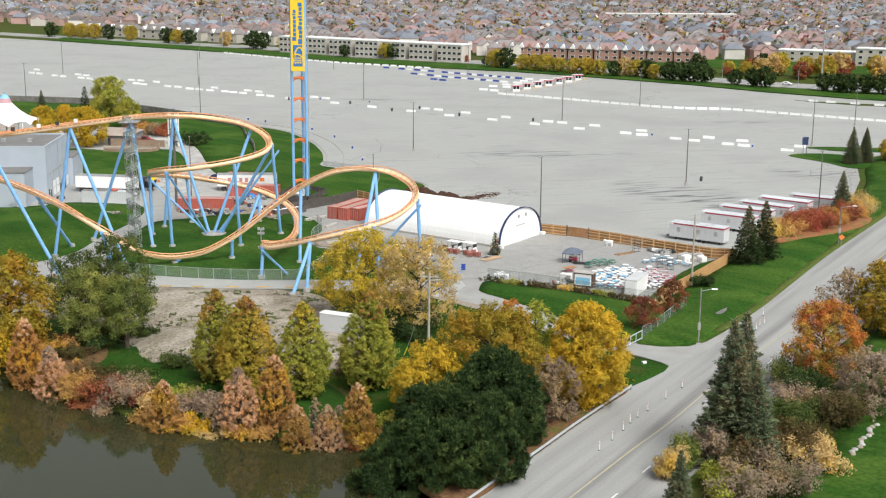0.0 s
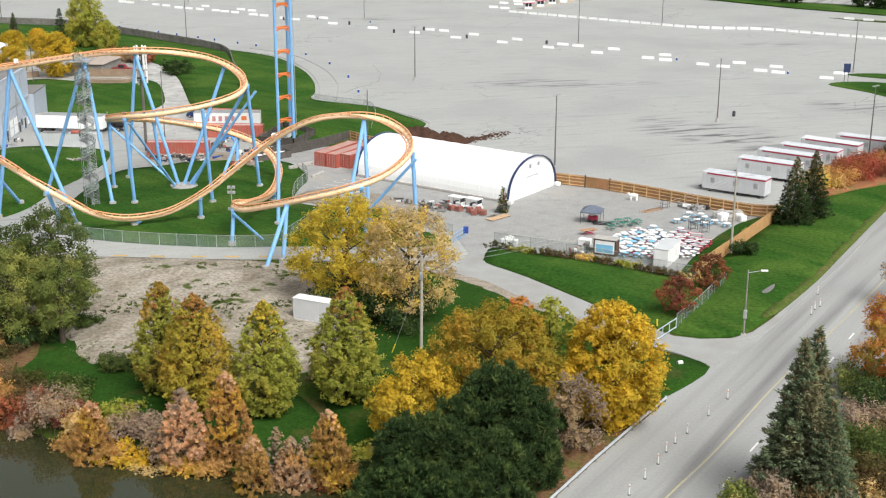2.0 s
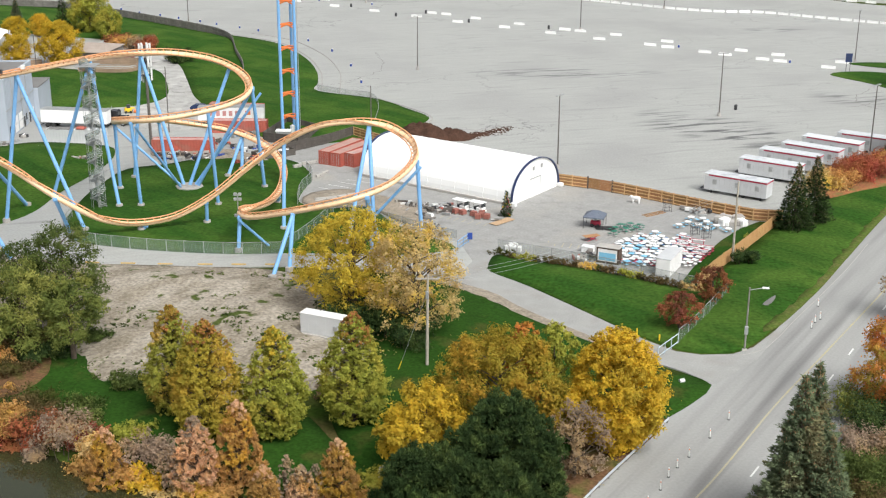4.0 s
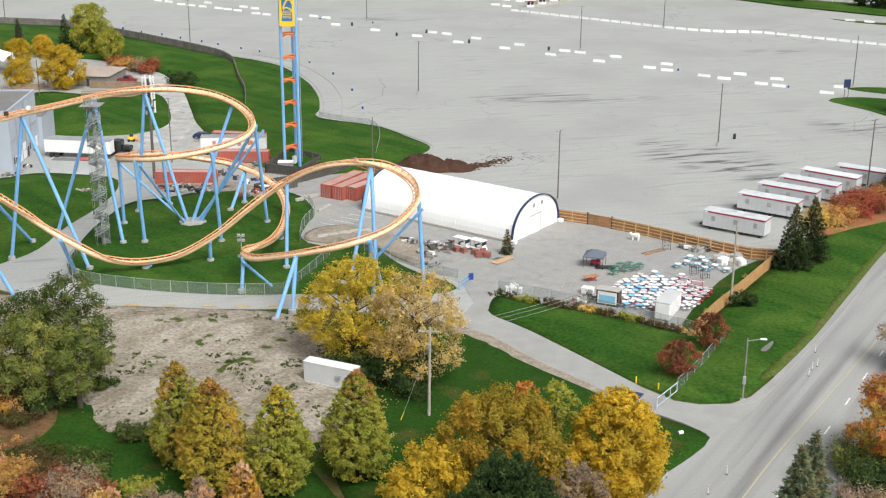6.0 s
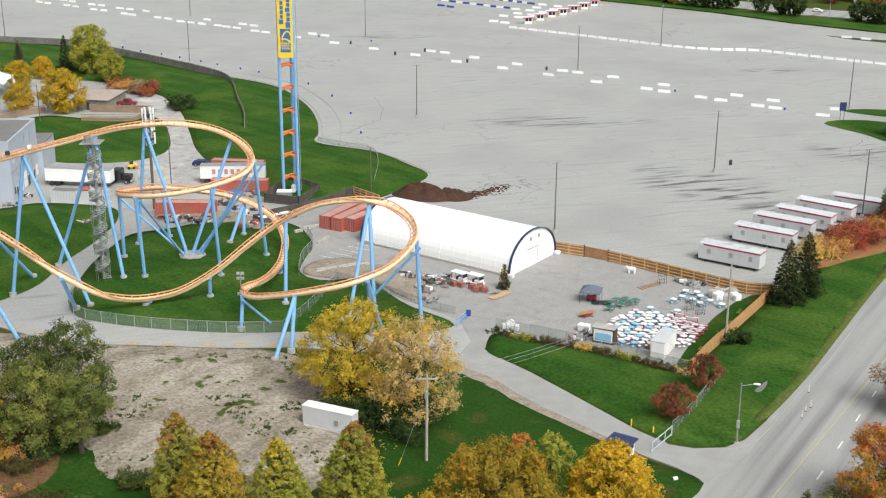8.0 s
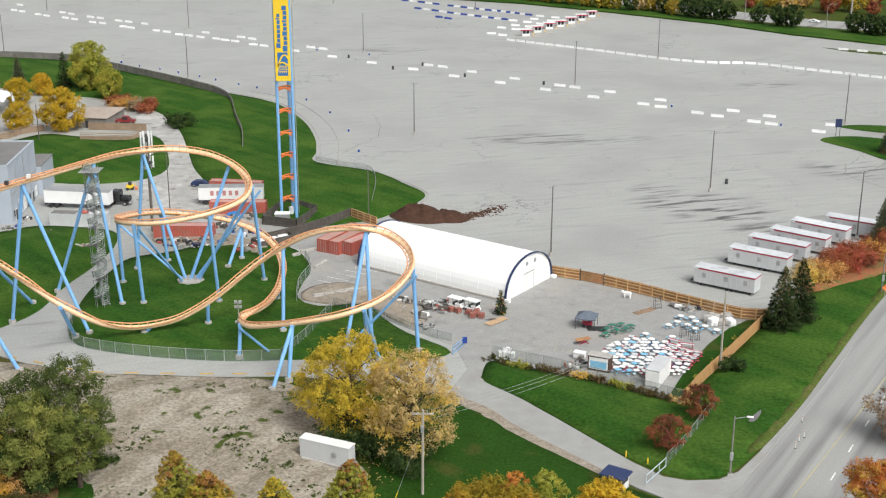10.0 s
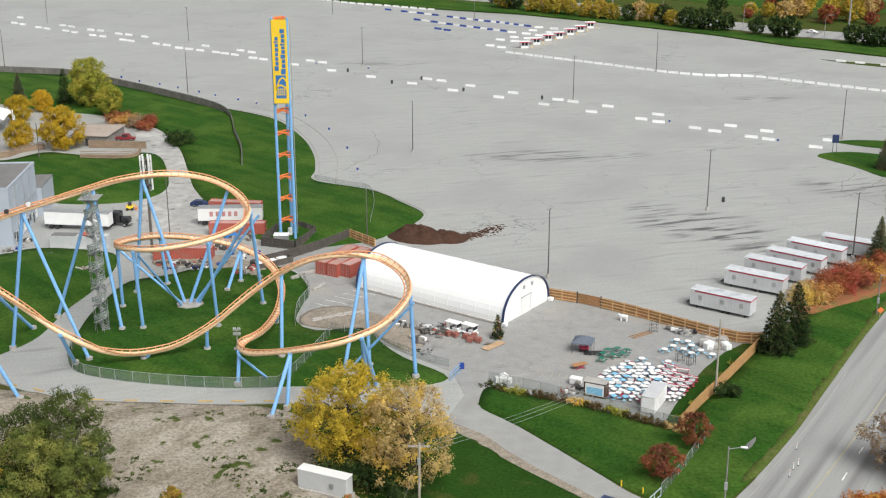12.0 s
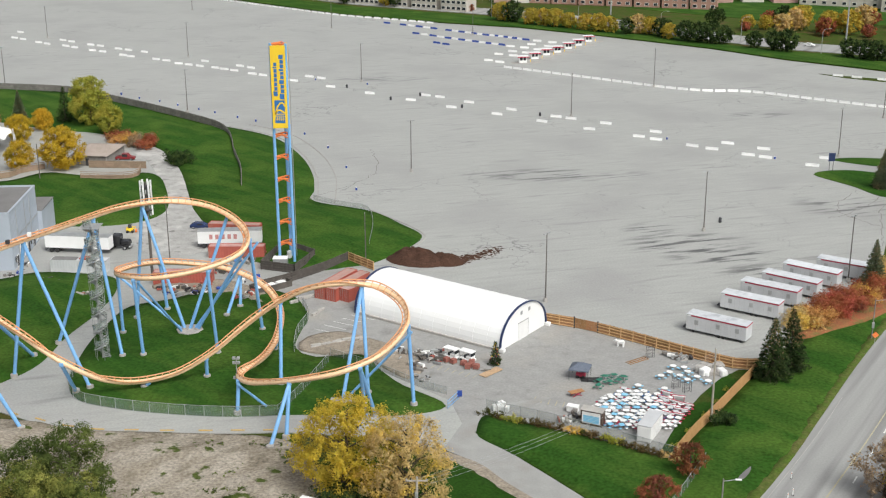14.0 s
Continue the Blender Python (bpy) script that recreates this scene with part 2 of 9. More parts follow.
def foliage(name, tones, each=0.10, island=0.13, thin=0.42, lump=4.0):
    """Leaves in three tones that let part of the light through."""
    if thin:
        tones = [tuple(min(0.8, 1.17 * c) for c in tone) for tone in tones]
    m = material(name, tones[0], tones[1], 1.8, 0.85, grain=1.0, stain=tones[2], stain_size=lump, stain_at=(0.5, 0.64), island=island, each=each, fine=0.2, spec=0.1)
    n, l = m.node_tree.nodes, m.node_tree.links
    if thin:
        p = n["Principled BSDF"]
        through_leaf = n.new("ShaderNodeBsdfTranslucent")
        both = n.new("ShaderNodeMixShader")
        both.inputs[0].default_value = thin
        l.new(p.inputs["Base Color"].links[0].from_socket, through_leaf.inputs["Color"])
        l.new(p.outputs[0], both.inputs[1])
        l.new(through_leaf.outputs[0], both.inputs[2])
        l.new(both.outputs[0], n["Material Output"].inputs["Surface"])
    return m


LEAF = {
    "gold": foliage("golden_leaves", ((0.570, 0.395, 0.038), (0.480, 0.325, 0.032), (0.400, 0.295, 0.036))),
    "amber": foliage("amber_leaves", ((0.370, 0.265, 0.034), (0.270, 0.215, 0.032), (0.400, 0.235, 0.034))),
    "olive_gold": foliage("olive_gold_leaves", ((0.450, 0.345, 0.054), (0.365, 0.300, 0.048), (0.480, 0.320, 0.054))),
    "mixed": foliage("mixed_autumn_leaves", ((0.42, 0.125, 0.045), (0.44, 0.25, 0.045), (0.30, 0.24, 0.045))),
    "rust": foliage("rust_leaves", ((0.520, 0.300, 0.098), (0.420, 0.245, 0.092), (0.520, 0.325, 0.055))),
    "turning": foliage("turning_leaves", ((0.305, 0.300, 0.052), (0.240, 0.250, 0.046), (0.410, 0.280, 0.058))),
    "olive": foliage("olive_leaves", ((0.345, 0.345, 0.060), (0.275, 0.290, 0.050), (0.395, 0.345, 0.060))),
    "blush": foliage("blushing_leaves", ((0.413, 0.175, 0.069), (0.338, 0.188, 0.050), (0.300, 0.237, 0.037))),
    # both willows: tones taken from lit tops and dark crown insides, mixed by noise
    "willow": foliage("willow_leaves", ((0.088, 0.119, 0.033), (0.053, 0.080, 0.022), (0.131, 0.163, 0.043))),
    "willow_light": foliage("light_willow_leaves", ((0.189, 0.215, 0.055), (0.111, 0.143, 0.036), (0.247, 0.254, 0.065))),
    "dusky": foliage("dusky_pink_leaves", ((0.64, 0.42, 0.25), (0.53, 0.34, 0.21), (0.62, 0.37, 0.14))),
    "bramble": foliage("brown_bramble_leaves", ((0.10, 0.085, 0.035), (0.15, 0.10, 0.045), (0.07, 0.08, 0.02))),
    "red": foliage("red_leaves", ((0.35, 0.085, 0.055), (0.35, 0.14, 0.06), (0.25, 0.08, 0.06))),
    "maroon": foliage("maroon_leaves", ((0.24, 0.075, 0.042), (0.29, 0.115, 0.050), (0.17, 0.062, 0.040))),
    "tan": foliage("dry_tan_leaves", ((0.58, 0.43, 0.19), (0.48, 0.35, 0.16), (0.62, 0.43, 0.08))),
    "tan_gold": foliage("tan_gold_leaves", ((0.560, 0.410, 0.055), (0.450, 0.335, 0.048), (0.620, 0.440, 0.050))),
    "grey_twig": foliage("bare_grey_twigs", ((0.33, 0.25, 0.18), (0.25, 0.19, 0.14), (0.37, 0.26, 0.14))),
    # the light third tone paints highlights on the needle tufts
    "pine": foliage("dark_pine_needles", ((0.034, 0.058, 0.018), (0.018, 0.034, 0.011), (0.072, 0.105, 0.030)), 0.08, 0.2, 0.0, 1.6),
    "spruce": foliage("blue_green_needles", ((0.140, 0.170, 0.088), (0.090, 0.122, 0.068), (0.20, 0.175, 0.088)), 0.1, 0.13, 0.0),
    "cone_brown": foliage("brown_spruce_cones", ((0.36, 0.24, 0.13), (0.30, 0.20, 0.10), (0.42, 0.28, 0.15)), 0.08, 0.2, 0.0, 1.6),
    # same painted tuft highlights in the third tone
    "dark": foliage("dark_green_leaves", ((0.034, 0.060, 0.017), (0.018, 0.034, 0.011), (0.072, 0.105, 0.028)), 0.08, 0.2, 0.0, 1.6),
}


# ---- builders ----
def part(name, bm, mat, parent=None, label="", smooth=False):
    """Links a bmesh as one mesh object under its thing."""
    me = bpy.data.meshes.new(name)
    bm.to_mesh(me)
    bm.free()
    for m in mat if isinstance(mat, (list, tuple)) else [mat]:
        me.materials.append(m)
    if smooth:
        me.polygons.foreach_set("use_smooth", [True] * len(me.polygons))
    ob = new(name, me)
    if parent:
        ob.parent = parent
    return tagged(ob, label)


def raw(name, verts, faces, mat, parent=None, label="", smooth=False):
    me = bpy.data.meshes.new(name)
    if isinstance(faces, np.ndarray):
        me.vertices.add(len(verts))
        me.vertices.foreach_set("co", np.ascontiguousarray(verts, dtype=np.float32).ravel())
        me.loops.add(faces.size)
        me.loops.foreach_set("vertex_index", faces.astype(np.int32).ravel())
        me.polygons.add(len(faces))
        me.polygons.foreach_set("loop_start", np.arange(0, faces.size, faces.shape[1], dtype=np.int32))
        me.update(calc_edges=True)
    else:
        me.from_pydata([tuple(v) for v in verts], [], faces)
    me.materials.append(mat)
    if smooth:
        me.polygons.foreach_set("use_smooth", [True] * len(me.polygons))
    ob = new(name, me)
    if parent:
        ob.parent = parent
    return tagged(ob, label)


def share(name, data, m, parent=None):
    ob = new(name, data)
    ob.parent = parent
    ob.matrix_basis = m
    return ob


def thing(name, m, label, category, group=""):
    e = new(name)
    e.matrix_basis = m
    e.empty_display_size = 0.3
    return tagged(e, label, category, group)


def box(bm, lo, hi, bevel=0.0):
    r = bmesh.ops.create_cube(bm, size=1.0)
    for v in r["verts"]:
        v.co = Vector([lo[k] + (v.co[k] + 0.5) * (hi[k] - lo[k]) for k in range(3)])
    if bevel:
        edges = list({e for v in r["verts"] for e in v.link_edges})
        bmesh.ops.bevel(bm, geom=edges, offset=bevel, segments=1, affect="EDGES")
    return bm


def boxed(lo, hi, bevel=0.0):
    return box(bmesh.new(), lo, hi, bevel)


def rod(bm, a, b, r, r2=None, sides=8):
    a, b = Vector(a), Vector(b)
    d = b - a
    m = Matrix.Translation((a + b) / 2) @ d.to_track_quat("Z", "Y").to_matrix().to_4x4()
    bmesh.ops.create_cone(bm, cap_ends=True, segments=sides, radius1=r, radius2=r if r2 is None else r2, depth=d.length, matrix=m)
    return bm


def rodded(a, b, r, r2=None, sides=8):
    return rod(bmesh.new(), a, b, r, r2, sides)


def spline(pts, step=1.0, closed=False):
    """A smooth line through control points, resampled at about the given step."""
    p = [Vector(q) for q in pts]
    n = len(p)
    out = []
    for i in range(n if closed else n - 1):
        a, b, c, d = ((p[(i + k) % n] for k in (-1, 0, 1, 2)) if closed else (p[max(i - 1, 0)], p[i], p[i + 1], p[min(i + 2, n - 1)]))
        k = max(2, int((c - b).length / step))
        for j in range(k):
            t = j / k
            out.append(0.5 * (2 * b + (c - a) * t + (2 * a - 5 * b + 4 * c - d) * t * t + (3 * b - a - 3 * c + d) * t ** 3))
    if not closed:
        out.append(p[-1])
    return out


def sweep(bm, line, profile, ups=None, closed=False):
    """Carries a flat profile of (side, up) pairs along a line."""
    n, k = len(line), len(profile)
    rings = []
    for i, p in enumerate(line):
        if closed:
            d = line[(i + 1) % n] - line[i - 1]
        else:
            d = line[min(i + 1, n - 1)] - line[max(i - 1, 0)]
        d = Vector(d).normalized()
        up = Vector(ups[i]) if ups else Vector((0, 0, 1))
        side = d.cross(up).normalized()
        up = side.cross(d)
        rings.append([bm.verts.new(Vector(p) + side * u + up * v) for u, v in profile])
    for i in range(n if closed else n - 1):
        a, b = rings[i], rings[(i + 1) % n]
        for j in range(k):
            bm.faces.new((a[j], a[(j + 1) % k], b[(j + 1) % k], b[j]))
    if not closed:
        bm.faces.new(rings[0][::-1])
        bm.faces.new(rings[-1])
    return bm


def circle(r, n=8):
    return [(r * math.cos(2 * math.pi * i / n), r * math.sin(2 * math.pi * i / n)) for i in range(n)]


def slab_profile(w, h):
    return [(-w / 2, 0), (w / 2, 0), (w / 2, h), (-w / 2, h)]


def edge_distance(x, y, poly):
    best = 1e9
    for (ax, ay), (bx, by) in zip(poly, poly[1:] + poly[:1]):
        dx, dy = bx - ax, by - ay
        q = dx * dx + dy * dy
        t = 0 if q == 0 else max(0, min(1, ((x - ax) * dx + (y - ay) * dy) / q))
        best = min(best, math.hypot(x - ax - t * dx, y - ay - t * dy))
    return best


def within(x, y, poly):
    hit = False
    for (ax, ay), (bx, by) in zip(poly, poly[1:] + poly[:1]):
        if (ay > y) != (by > y) and x < (bx - ax) * (y - ay) / (by - ay) + ax:
            hit = not hit
    return hit


def patch(name, outline, mat, z, grid=0.0, rise=None, skirt=0.3, label="", smooth_step=2.0, curved=True):
    """A sheet of ground with a soft outline; rise(x, y, distance from the edge) lifts its inside."""
    line = [(v.x, v.y) for v in spline([(*q, 0) for q in outline], smooth_step, True)] if curved else list(outline)
    pts = [Vector(q) for q in line]
    n = len(pts)
    if grid:
        xs, ys = [q[0] for q in line], [q[1] for q in line]
        x = min(xs)
        while x < max(xs):
            y = min(ys)
            while y < max(ys):
                u, v = x + random.uniform(-0.2, 0.2) * grid, y + random.uniform(-0.2, 0.2) * grid
                if within(u, v, line) and edge_distance(u, v, line) > grid * 0.4:
                    pts.append(Vector((u, v)))
                y += grid
            x += grid
    vs, _, fs, _, _, _ = geometry.delaunay_2d_cdt(pts, [(i, (i + 1) % n) for i in range(n)], [], 1, 1e-4)
    out = []
    for v in vs:
        d = edge_distance(v.x, v.y, line) if rise else 0
        out.append((v.x, v.y, z + (rise(v.x, v.y, d) if rise and d > 0.05 else 0)))
    base = len(out)
    out += [(q[0], q[1], z - skirt) for q in line]
    faces = [tuple(f) for f in fs]
    near = {(round(v.x, 3), round(v.y, 3)): i for i, v in enumerate(vs)}
    ring = [near.get((round(q[0], 3), round(q[1], 3))) for q in line]
    for i in range(n):
        a, b = ring[i], ring[(i + 1) % n]
        if a is not None and b is not None:
            faces.append((a, b, base + (i + 1) % n, base + i))
    ob = raw(name, out, faces, mat)
    me = ob.data
    bm = bmesh.new()
    bm.from_mesh(me)
    bmesh.ops.recalc_face_normals(bm, faces=bm.faces)
    if bm.faces and sum(f.normal.z * f.calc_area() for f in bm.faces) < 0:
        bmesh.ops.reverse_faces(bm, faces=bm.faces)
    bm.to_mesh(me)
    bm.free()
    if rise:
        me.polygons.foreach_set("use_smooth", [True] * len(me.polygons))
    return tagged(ob, label, kind="structure")


# ---- ground ----
SHORE = ((-260, 190), (-120, 158), (-75, 140.2), (-60, 132.2), (-52, 127.7), (-45.4, 123.4), (-41.4, 119.4), (-35, 117.2), (-31, 114.6), (-28, 113.6), (-24, 112.4), (-18.5, 111.6), (-12, 110.8), (-7, 108.7), (-2, 103.2), (4, 90), (10, 70), (14, -60))


def shore(x):
    for (ax, ay), (bx, by) in zip(SHORE, SHORE[1:]):
        if ax <= x <= bx:
            return ay + (by - ay) * (x - ax) / (bx - ax)
    return 175 if x < 0 else -400


def ease(t):
    t = max(0.0, min(1.0, t))
    return t * t * (3 - 2 * t)


def land(x, y):
    """Height of the natural ground."""
    return -3.0 * ease((shore(x) + 0.6 - y) / 4.0) + 0.08 * noise.noise((x * 0.06, y * 0.06, 0)) * ease((170 - y) / 20) - 0.16


def axis(lo, hi, fine_lo, fine_hi, step):
    out, v = [], fine_lo
    while v <= fine_hi:
        out.append(v)
        v += step
    s, v = step, fine_lo
    while v > lo:
        s *= 1.5
        v -= s
        out.insert(0, v)
    s, v = step, out[-1]
    while v < hi:
        s *= 1.5
        v += s
        out.append(v)
    return out


GX, GY = axis(-3000, 3000, -90, 70, 2.0), axis(-1200, 4200, 60, 180, 2.0)
raw("ground", [(x, y, land(x, y)) for y in GY for x in GX],
    [(j * len(GX) + i, j * len(GX) + i + 1, (j + 1) * len(GX) + i + 1, (j + 1) * len(GX) + i) for j in range(len(GY) - 1) for i in range(len(GX) - 1)],
    M["rough_grass"], label="rough autumn grass with leaf litter", smooth=True)["kind"] = "structure"
raw("water", [(x, y, -1.1) for y in (-300, 180) for x in (-300, 30)], [(0, 1, 3, 2)], M["water"], label="still dark pond water under overcast light")["kind"] = "structure"

LOT = [(-420, 178), (-120, 177), (-71, 184), (-62, 179), (-50, 176), (-38, 175.8), (-24, 176.6), (-10, 175), (1, 171), (8, 182.5), (20, 177.6), (36.5, 167.5), (55.5, 200), (66, 216), (83, 242),
       (96, 262), (107, 290), (112, 308), (119, 326), (132, 338), (200, 352), (420, 372), (420, 395), (330, 400), (250, 440), (167, 481), (135, 507), (110, 535), (65, 572), (32, 596),
       (-4, 612), (-55, 642), (-119, 701), (-260, 800), (-420, 900)]
patch("pavement", LOT, M["asphalt"], 0.0, label="pale aged asphalt car park, empty and stained", curved=False)

patch("pavement", [(-28, 236), (-26.5, 224), (-26, 210), (-19, 207), (-10, 200), (-3, 193), (2, 188), (4, 179), (8, 183.4), (20, 178.2), (36.2, 168.2), (55, 200.2), (51, 200.8), (40.6, 208.4), (29, 217.3), (19.6, 222), (11, 209), (-15, 227), (-14, 240), (-20, 257), (-36, 242)],
      M["yard"], 0.008, label="darker patched asphalt of the storage yard", curved=False)
ROAD_L = [(-11, 67.6), (10.9, 105.6), (30.4, 135.4), (43, 153), (61, 183), (75, 207), (100, 247), (128, 290), (170, 340), (240, 395)]
ROAD_R = [(2, 55), (27, 97), (47, 129), (60, 149), (77, 176), (92, 200), (117, 240), (145, 281), (186, 330), (250, 380)]
patch("road", ROAD_L + ROAD_R[::-1], M["road"], 0.012, label="grey two-way asphalt road with tyre marks", curved=False)
patch("drive", [(1, 171), (4, 180), (8, 186), (20, 190), (8, 181.5), (5.8, 176.5), (8, 173.2), (12, 168.6), (17, 161.8), (22, 154.8), (25.5, 149.8), (29, 146), (32, 145), (36, 145.3), (39, 147.5), (43, 153), (46, 156.4), (38.6, 143.6), (32, 136.2),
                (29, 139.8), (25, 143.2), (20.6, 148.5), (17.2, 152.5), (13.6, 156.5), (9.9, 161.2), (6.0, 166.8), (-1, 172.6)], M["drive"], 0.02, label="worn grey access drive with crumbling edges", smooth_step=1.0, curved=False)

patch("drive", [(-63, 262), (-53, 266), (-58.5, 284), (-61.5, 301), (-65.8, 315), (-71.8, 335), (-79, 351.5), (-86, 362), (-91, 357), (-84.5, 345), (-78.2, 330), (-72.4, 311), (-69.6, 297), (-72, 288), (-70, 272)], M["worn_drive"], 0.02, label="broken pale service road climbing between the lawns")
LAWN = "clipped green lawn, slightly uneven"
gentle = lambda h, w: (lambda x, y, d: h * ease(d / w) + 0.12 * noise.noise((x * 0.12, y * 0.12, 3)) * ease(d / 3))
patch("lawn_hill", [(-140, 262), (-100, 246), (-86, 251), (-77, 250.5), (-69, 248), (-66.5, 242), (-66, 235), (-67, 225), (-69, 215), (-70, 203), (-73, 196.5), (-78, 192), (-95, 188), (-140, 190)],
      M["grass"], 0.06, 3.0, gentle(1.6, 14), label=LAWN)
patch("lawn_infield", [(-61, 231), (-54, 235), (-47, 241), (-41, 243), (-31, 238), (-27, 231), (-25.3, 224), (-26, 218), (-26, 210), (-22, 206), (-14, 207), (-10, 200), (-6, 194), (0.6, 187.6), (0.4, 184.6), (-6, 182.4), (-15, 182.6), (-24, 182.6),
                       (-33, 182), (-43, 183), (-52, 185), (-59, 188), (-62, 193), (-63.3, 198), (-64, 212), (-63, 223)], M["grass"], 0.06, 3.0, gentle(0.3, 4), label=LAWN)
patch("lawn_slope", [(-170, 452), (-148, 448), (-133, 443), (-115, 428), (-99, 414), (-83, 399), (-69, 388.5), (-58, 380), (-50, 370), (-41, 349), (-36, 330), (-34, 315), (-33, 305), (-18, 296), (-10, 285), (-6, 279), (-5, 275), (-6.5, 270),
                     (-10, 264), (-15, 257), (-21, 254), (-27, 252), (-36, 255), (-45, 262), (-52, 275), (-60, 293), (-63, 301), (-67, 315), (-73, 335), (-80, 352), (-87, 363), (-97, 371), (-108, 380), (-125, 386), (-150, 400), (-175, 420)],
      M["grass"], 0.06, 4.0, gentle(1.0, 12), label=LAWN)
patch("lawn_back", [(-135, 330), (-119, 324), (-110, 333), (-101, 331), (-89, 327), (-83, 333), (-77, 328), (-71, 310), (-68.5, 297), (-71, 289), (-78, 284.5), (-90, 284), (-105, 290), (-135, 300)], M["grass"], 0.06, 4.0, gentle(0.6, 8), label=LAWN)
patch("lawn_bank", [(7.6, 182.6), (6.2, 178.2), (6.4, 175), (9, 172), (13, 167.6), (18, 160.8), (23, 153.8), (26.5, 149.6), (30, 146.4), (34, 145.7), (37.5, 146.8), (42.5, 153.2), (52, 167.4), (61, 183), (75, 207), (100, 247), (122, 282),
                    (128, 296), (140, 318), (131, 330), (121, 323), (113.5, 306), (108, 288), (97, 261.5), (84, 241), (67, 215.5), (58.4, 203.6), (55.2, 200.7), (49.0, 190.9), (43.7, 182.3), (39.0, 174.9), (35.5, 168.3), (32.6, 169.4), (20, 176.8), (12, 180.2)], M["grass"], 0.065, 2.5, gentle(0.5, 5), label=LAWN, smooth_step=1.5)
patch("lawn_corner", [(-3, 172.2), (1.6, 168.4), (4.8, 166.2), (9.2, 160.2), (13.2, 155.4), (16.7, 151.5), (20.0, 147.6), (24.7, 142.4), (29, 139.2), (31.6, 136), (28.6, 131.2), (23.5, 125.2), (16.9, 114.7), (10.9, 106.7), (4, 106), (-6, 113), (-11, 122), (-13, 133), (-9.5, 143), (-9, 150), (-10, 160), (-14, 169), (-9, 174)],
      M["leafy_grass"], 0.05, 2.5, gentle(0.3, 5), label="green lawn scattered with fallen leaves")
patch("lawn_shore", [(-62, 156), (-50, 150), (-44, 143), (-38, 137), (-30, 132), (-24, 130), (-16, 128), (-11, 120), (-6, 113), (-8, 111), (-18, 112), (-27, 114), (-35, 118.5), (-46, 125.5), (-60, 135)], M["leafy_grass"], 0.03, 2.5, gentle(0.15, 5), label="shaded green lawn by the pond")
patch("lawn_island", [(99, 330), (103, 333.5), (111, 334), (122, 329), (140, 323), (135, 316), (120, 312), (111, 308), (106, 318), (102, 324)], M["grass"], 0.12, label="small kerbed traffic island of grass")
patch("lawn_island", [(108.5, 346), (115, 348), (126, 346.5), (140, 345), (136, 339), (122, 338), (114, 341)], M["grass"], 0.12, label="small kerbed traffic island of grass")
patch("lawn_verge", [(-260, 803), (-119, 703), (-55, 644), (-4, 614), (32, 598), (65, 574), (110, 537), (135, 509), (167, 483), (250, 442), (330, 402), (345, 424), (260, 468), (176, 510), (140, 528), (115, 548), (68, 601), (33, 626), (-4, 645), (-55, 674), (-119, 730), (-260, 830)],
      M["grass"], 0.3, label="long grass verge along the boundary road", curved=False)


def clods(x, y, d):
    return 1.25 * ease(d / 9) * (0.7 + 0.6 * noise.noise((x * 0.05, y * 0.05, 1))) + (0.30 * noise.noise((x * 0.35, y * 0.2, 5)) + 0.16 * noise.noise((x * 0.9 + y * 0.5, y * 0.35, 9))) * ease(d / 3)


DIRT = [(-90, 181), (-66, 180.6), (-57, 177.4), (-44, 176.5), (-36.7, 176.0), (-27, 175.2), (-20, 171), (-16, 160), (-13, 152), (-9.2, 146), (-10.5, 140), (-15, 134), (-26, 130), (-33, 137.5), (-39, 133), (-45, 140.5), (-51, 150), (-60, 158), (-75, 160), (-92, 166)]
patch("dirt", DIRT, M["dirt"], 0.06, 0.8, clods, label="bare ridged earth with sparse weeds")


# ---- roller coaster ----
UPPER = [(-96, 140, 26), (-86, 160, 26), (-77, 178, 25.8), (-71, 190, 25.5), (-68, 196.2, 25.4), (-64.3, 203, 25.3), (-60.7, 210.8, 25), (-58.2, 216.5, 24.6), (-55.1, 221.5, 24), (-51.3, 224.8, 23.5), (-47, 226, 22.9),
         (-42.2, 224.4, 22.3), (-37.8, 220.6, 21.3), (-34.9, 215.6, 20), (-34.8, 210.5, 18.9), (-37.2, 206.8, 18.1), (-42.3, 203.6, 17.3), (-48.3, 203, 16.4), (-53, 205.4, 15.6), (-56.8, 210.4, 14.3), (-58.3, 216.2, 13), (-56.8, 223.2, 11.6),
         (-53.6, 228, 10.5), (-48, 231.6, 8.9), (-42, 232.4, 7.6), (-36.6, 230.6, 6.1), (-32.4, 226.2, 4.6), (-29.9, 219.5, 3.2), (-29.3, 211.5, 2.4), (-29.7, 203.8, 2.6)]
LOWER = [(-30.4, 196.8, 3.7), (-31.5, 190.6, 4.9), (-31.9, 186.6, 5.5), (-30, 183, 6), (-25.7, 179.6, 7.6), (-19.9, 176.8, 9.4), (-14.7, 176.3, 10.7), (-10, 178.8, 11.8), (-6.9, 182.8, 13), (-5.2, 187.6, 14.3), (-6.2, 192.6, 15.6),
         (-9.8, 195.6, 17.1), (-14.1, 195.8, 17.9), (-18.2, 196, 17.7), (-22.3, 196.8, 16.5), (-26.5, 197.8, 14.2), (-30.3, 198.2, 11.5), (-33.7, 197.8, 8.9), (-38.3, 196.4, 5.4), (-43.4, 194.6, 2.7), (-47.3, 193.2, 1.9), (-51, 191.4, 2.1),
         (-54.3, 189.4, 3.4), (-57.2, 187, 5.8), (-60.4, 186.2, 8.1), (-64, 187.4, 10), (-68.4, 190, 11.6), (-74, 194, 13), (-82, 200, 14.3), (-94, 210, 15.2)]
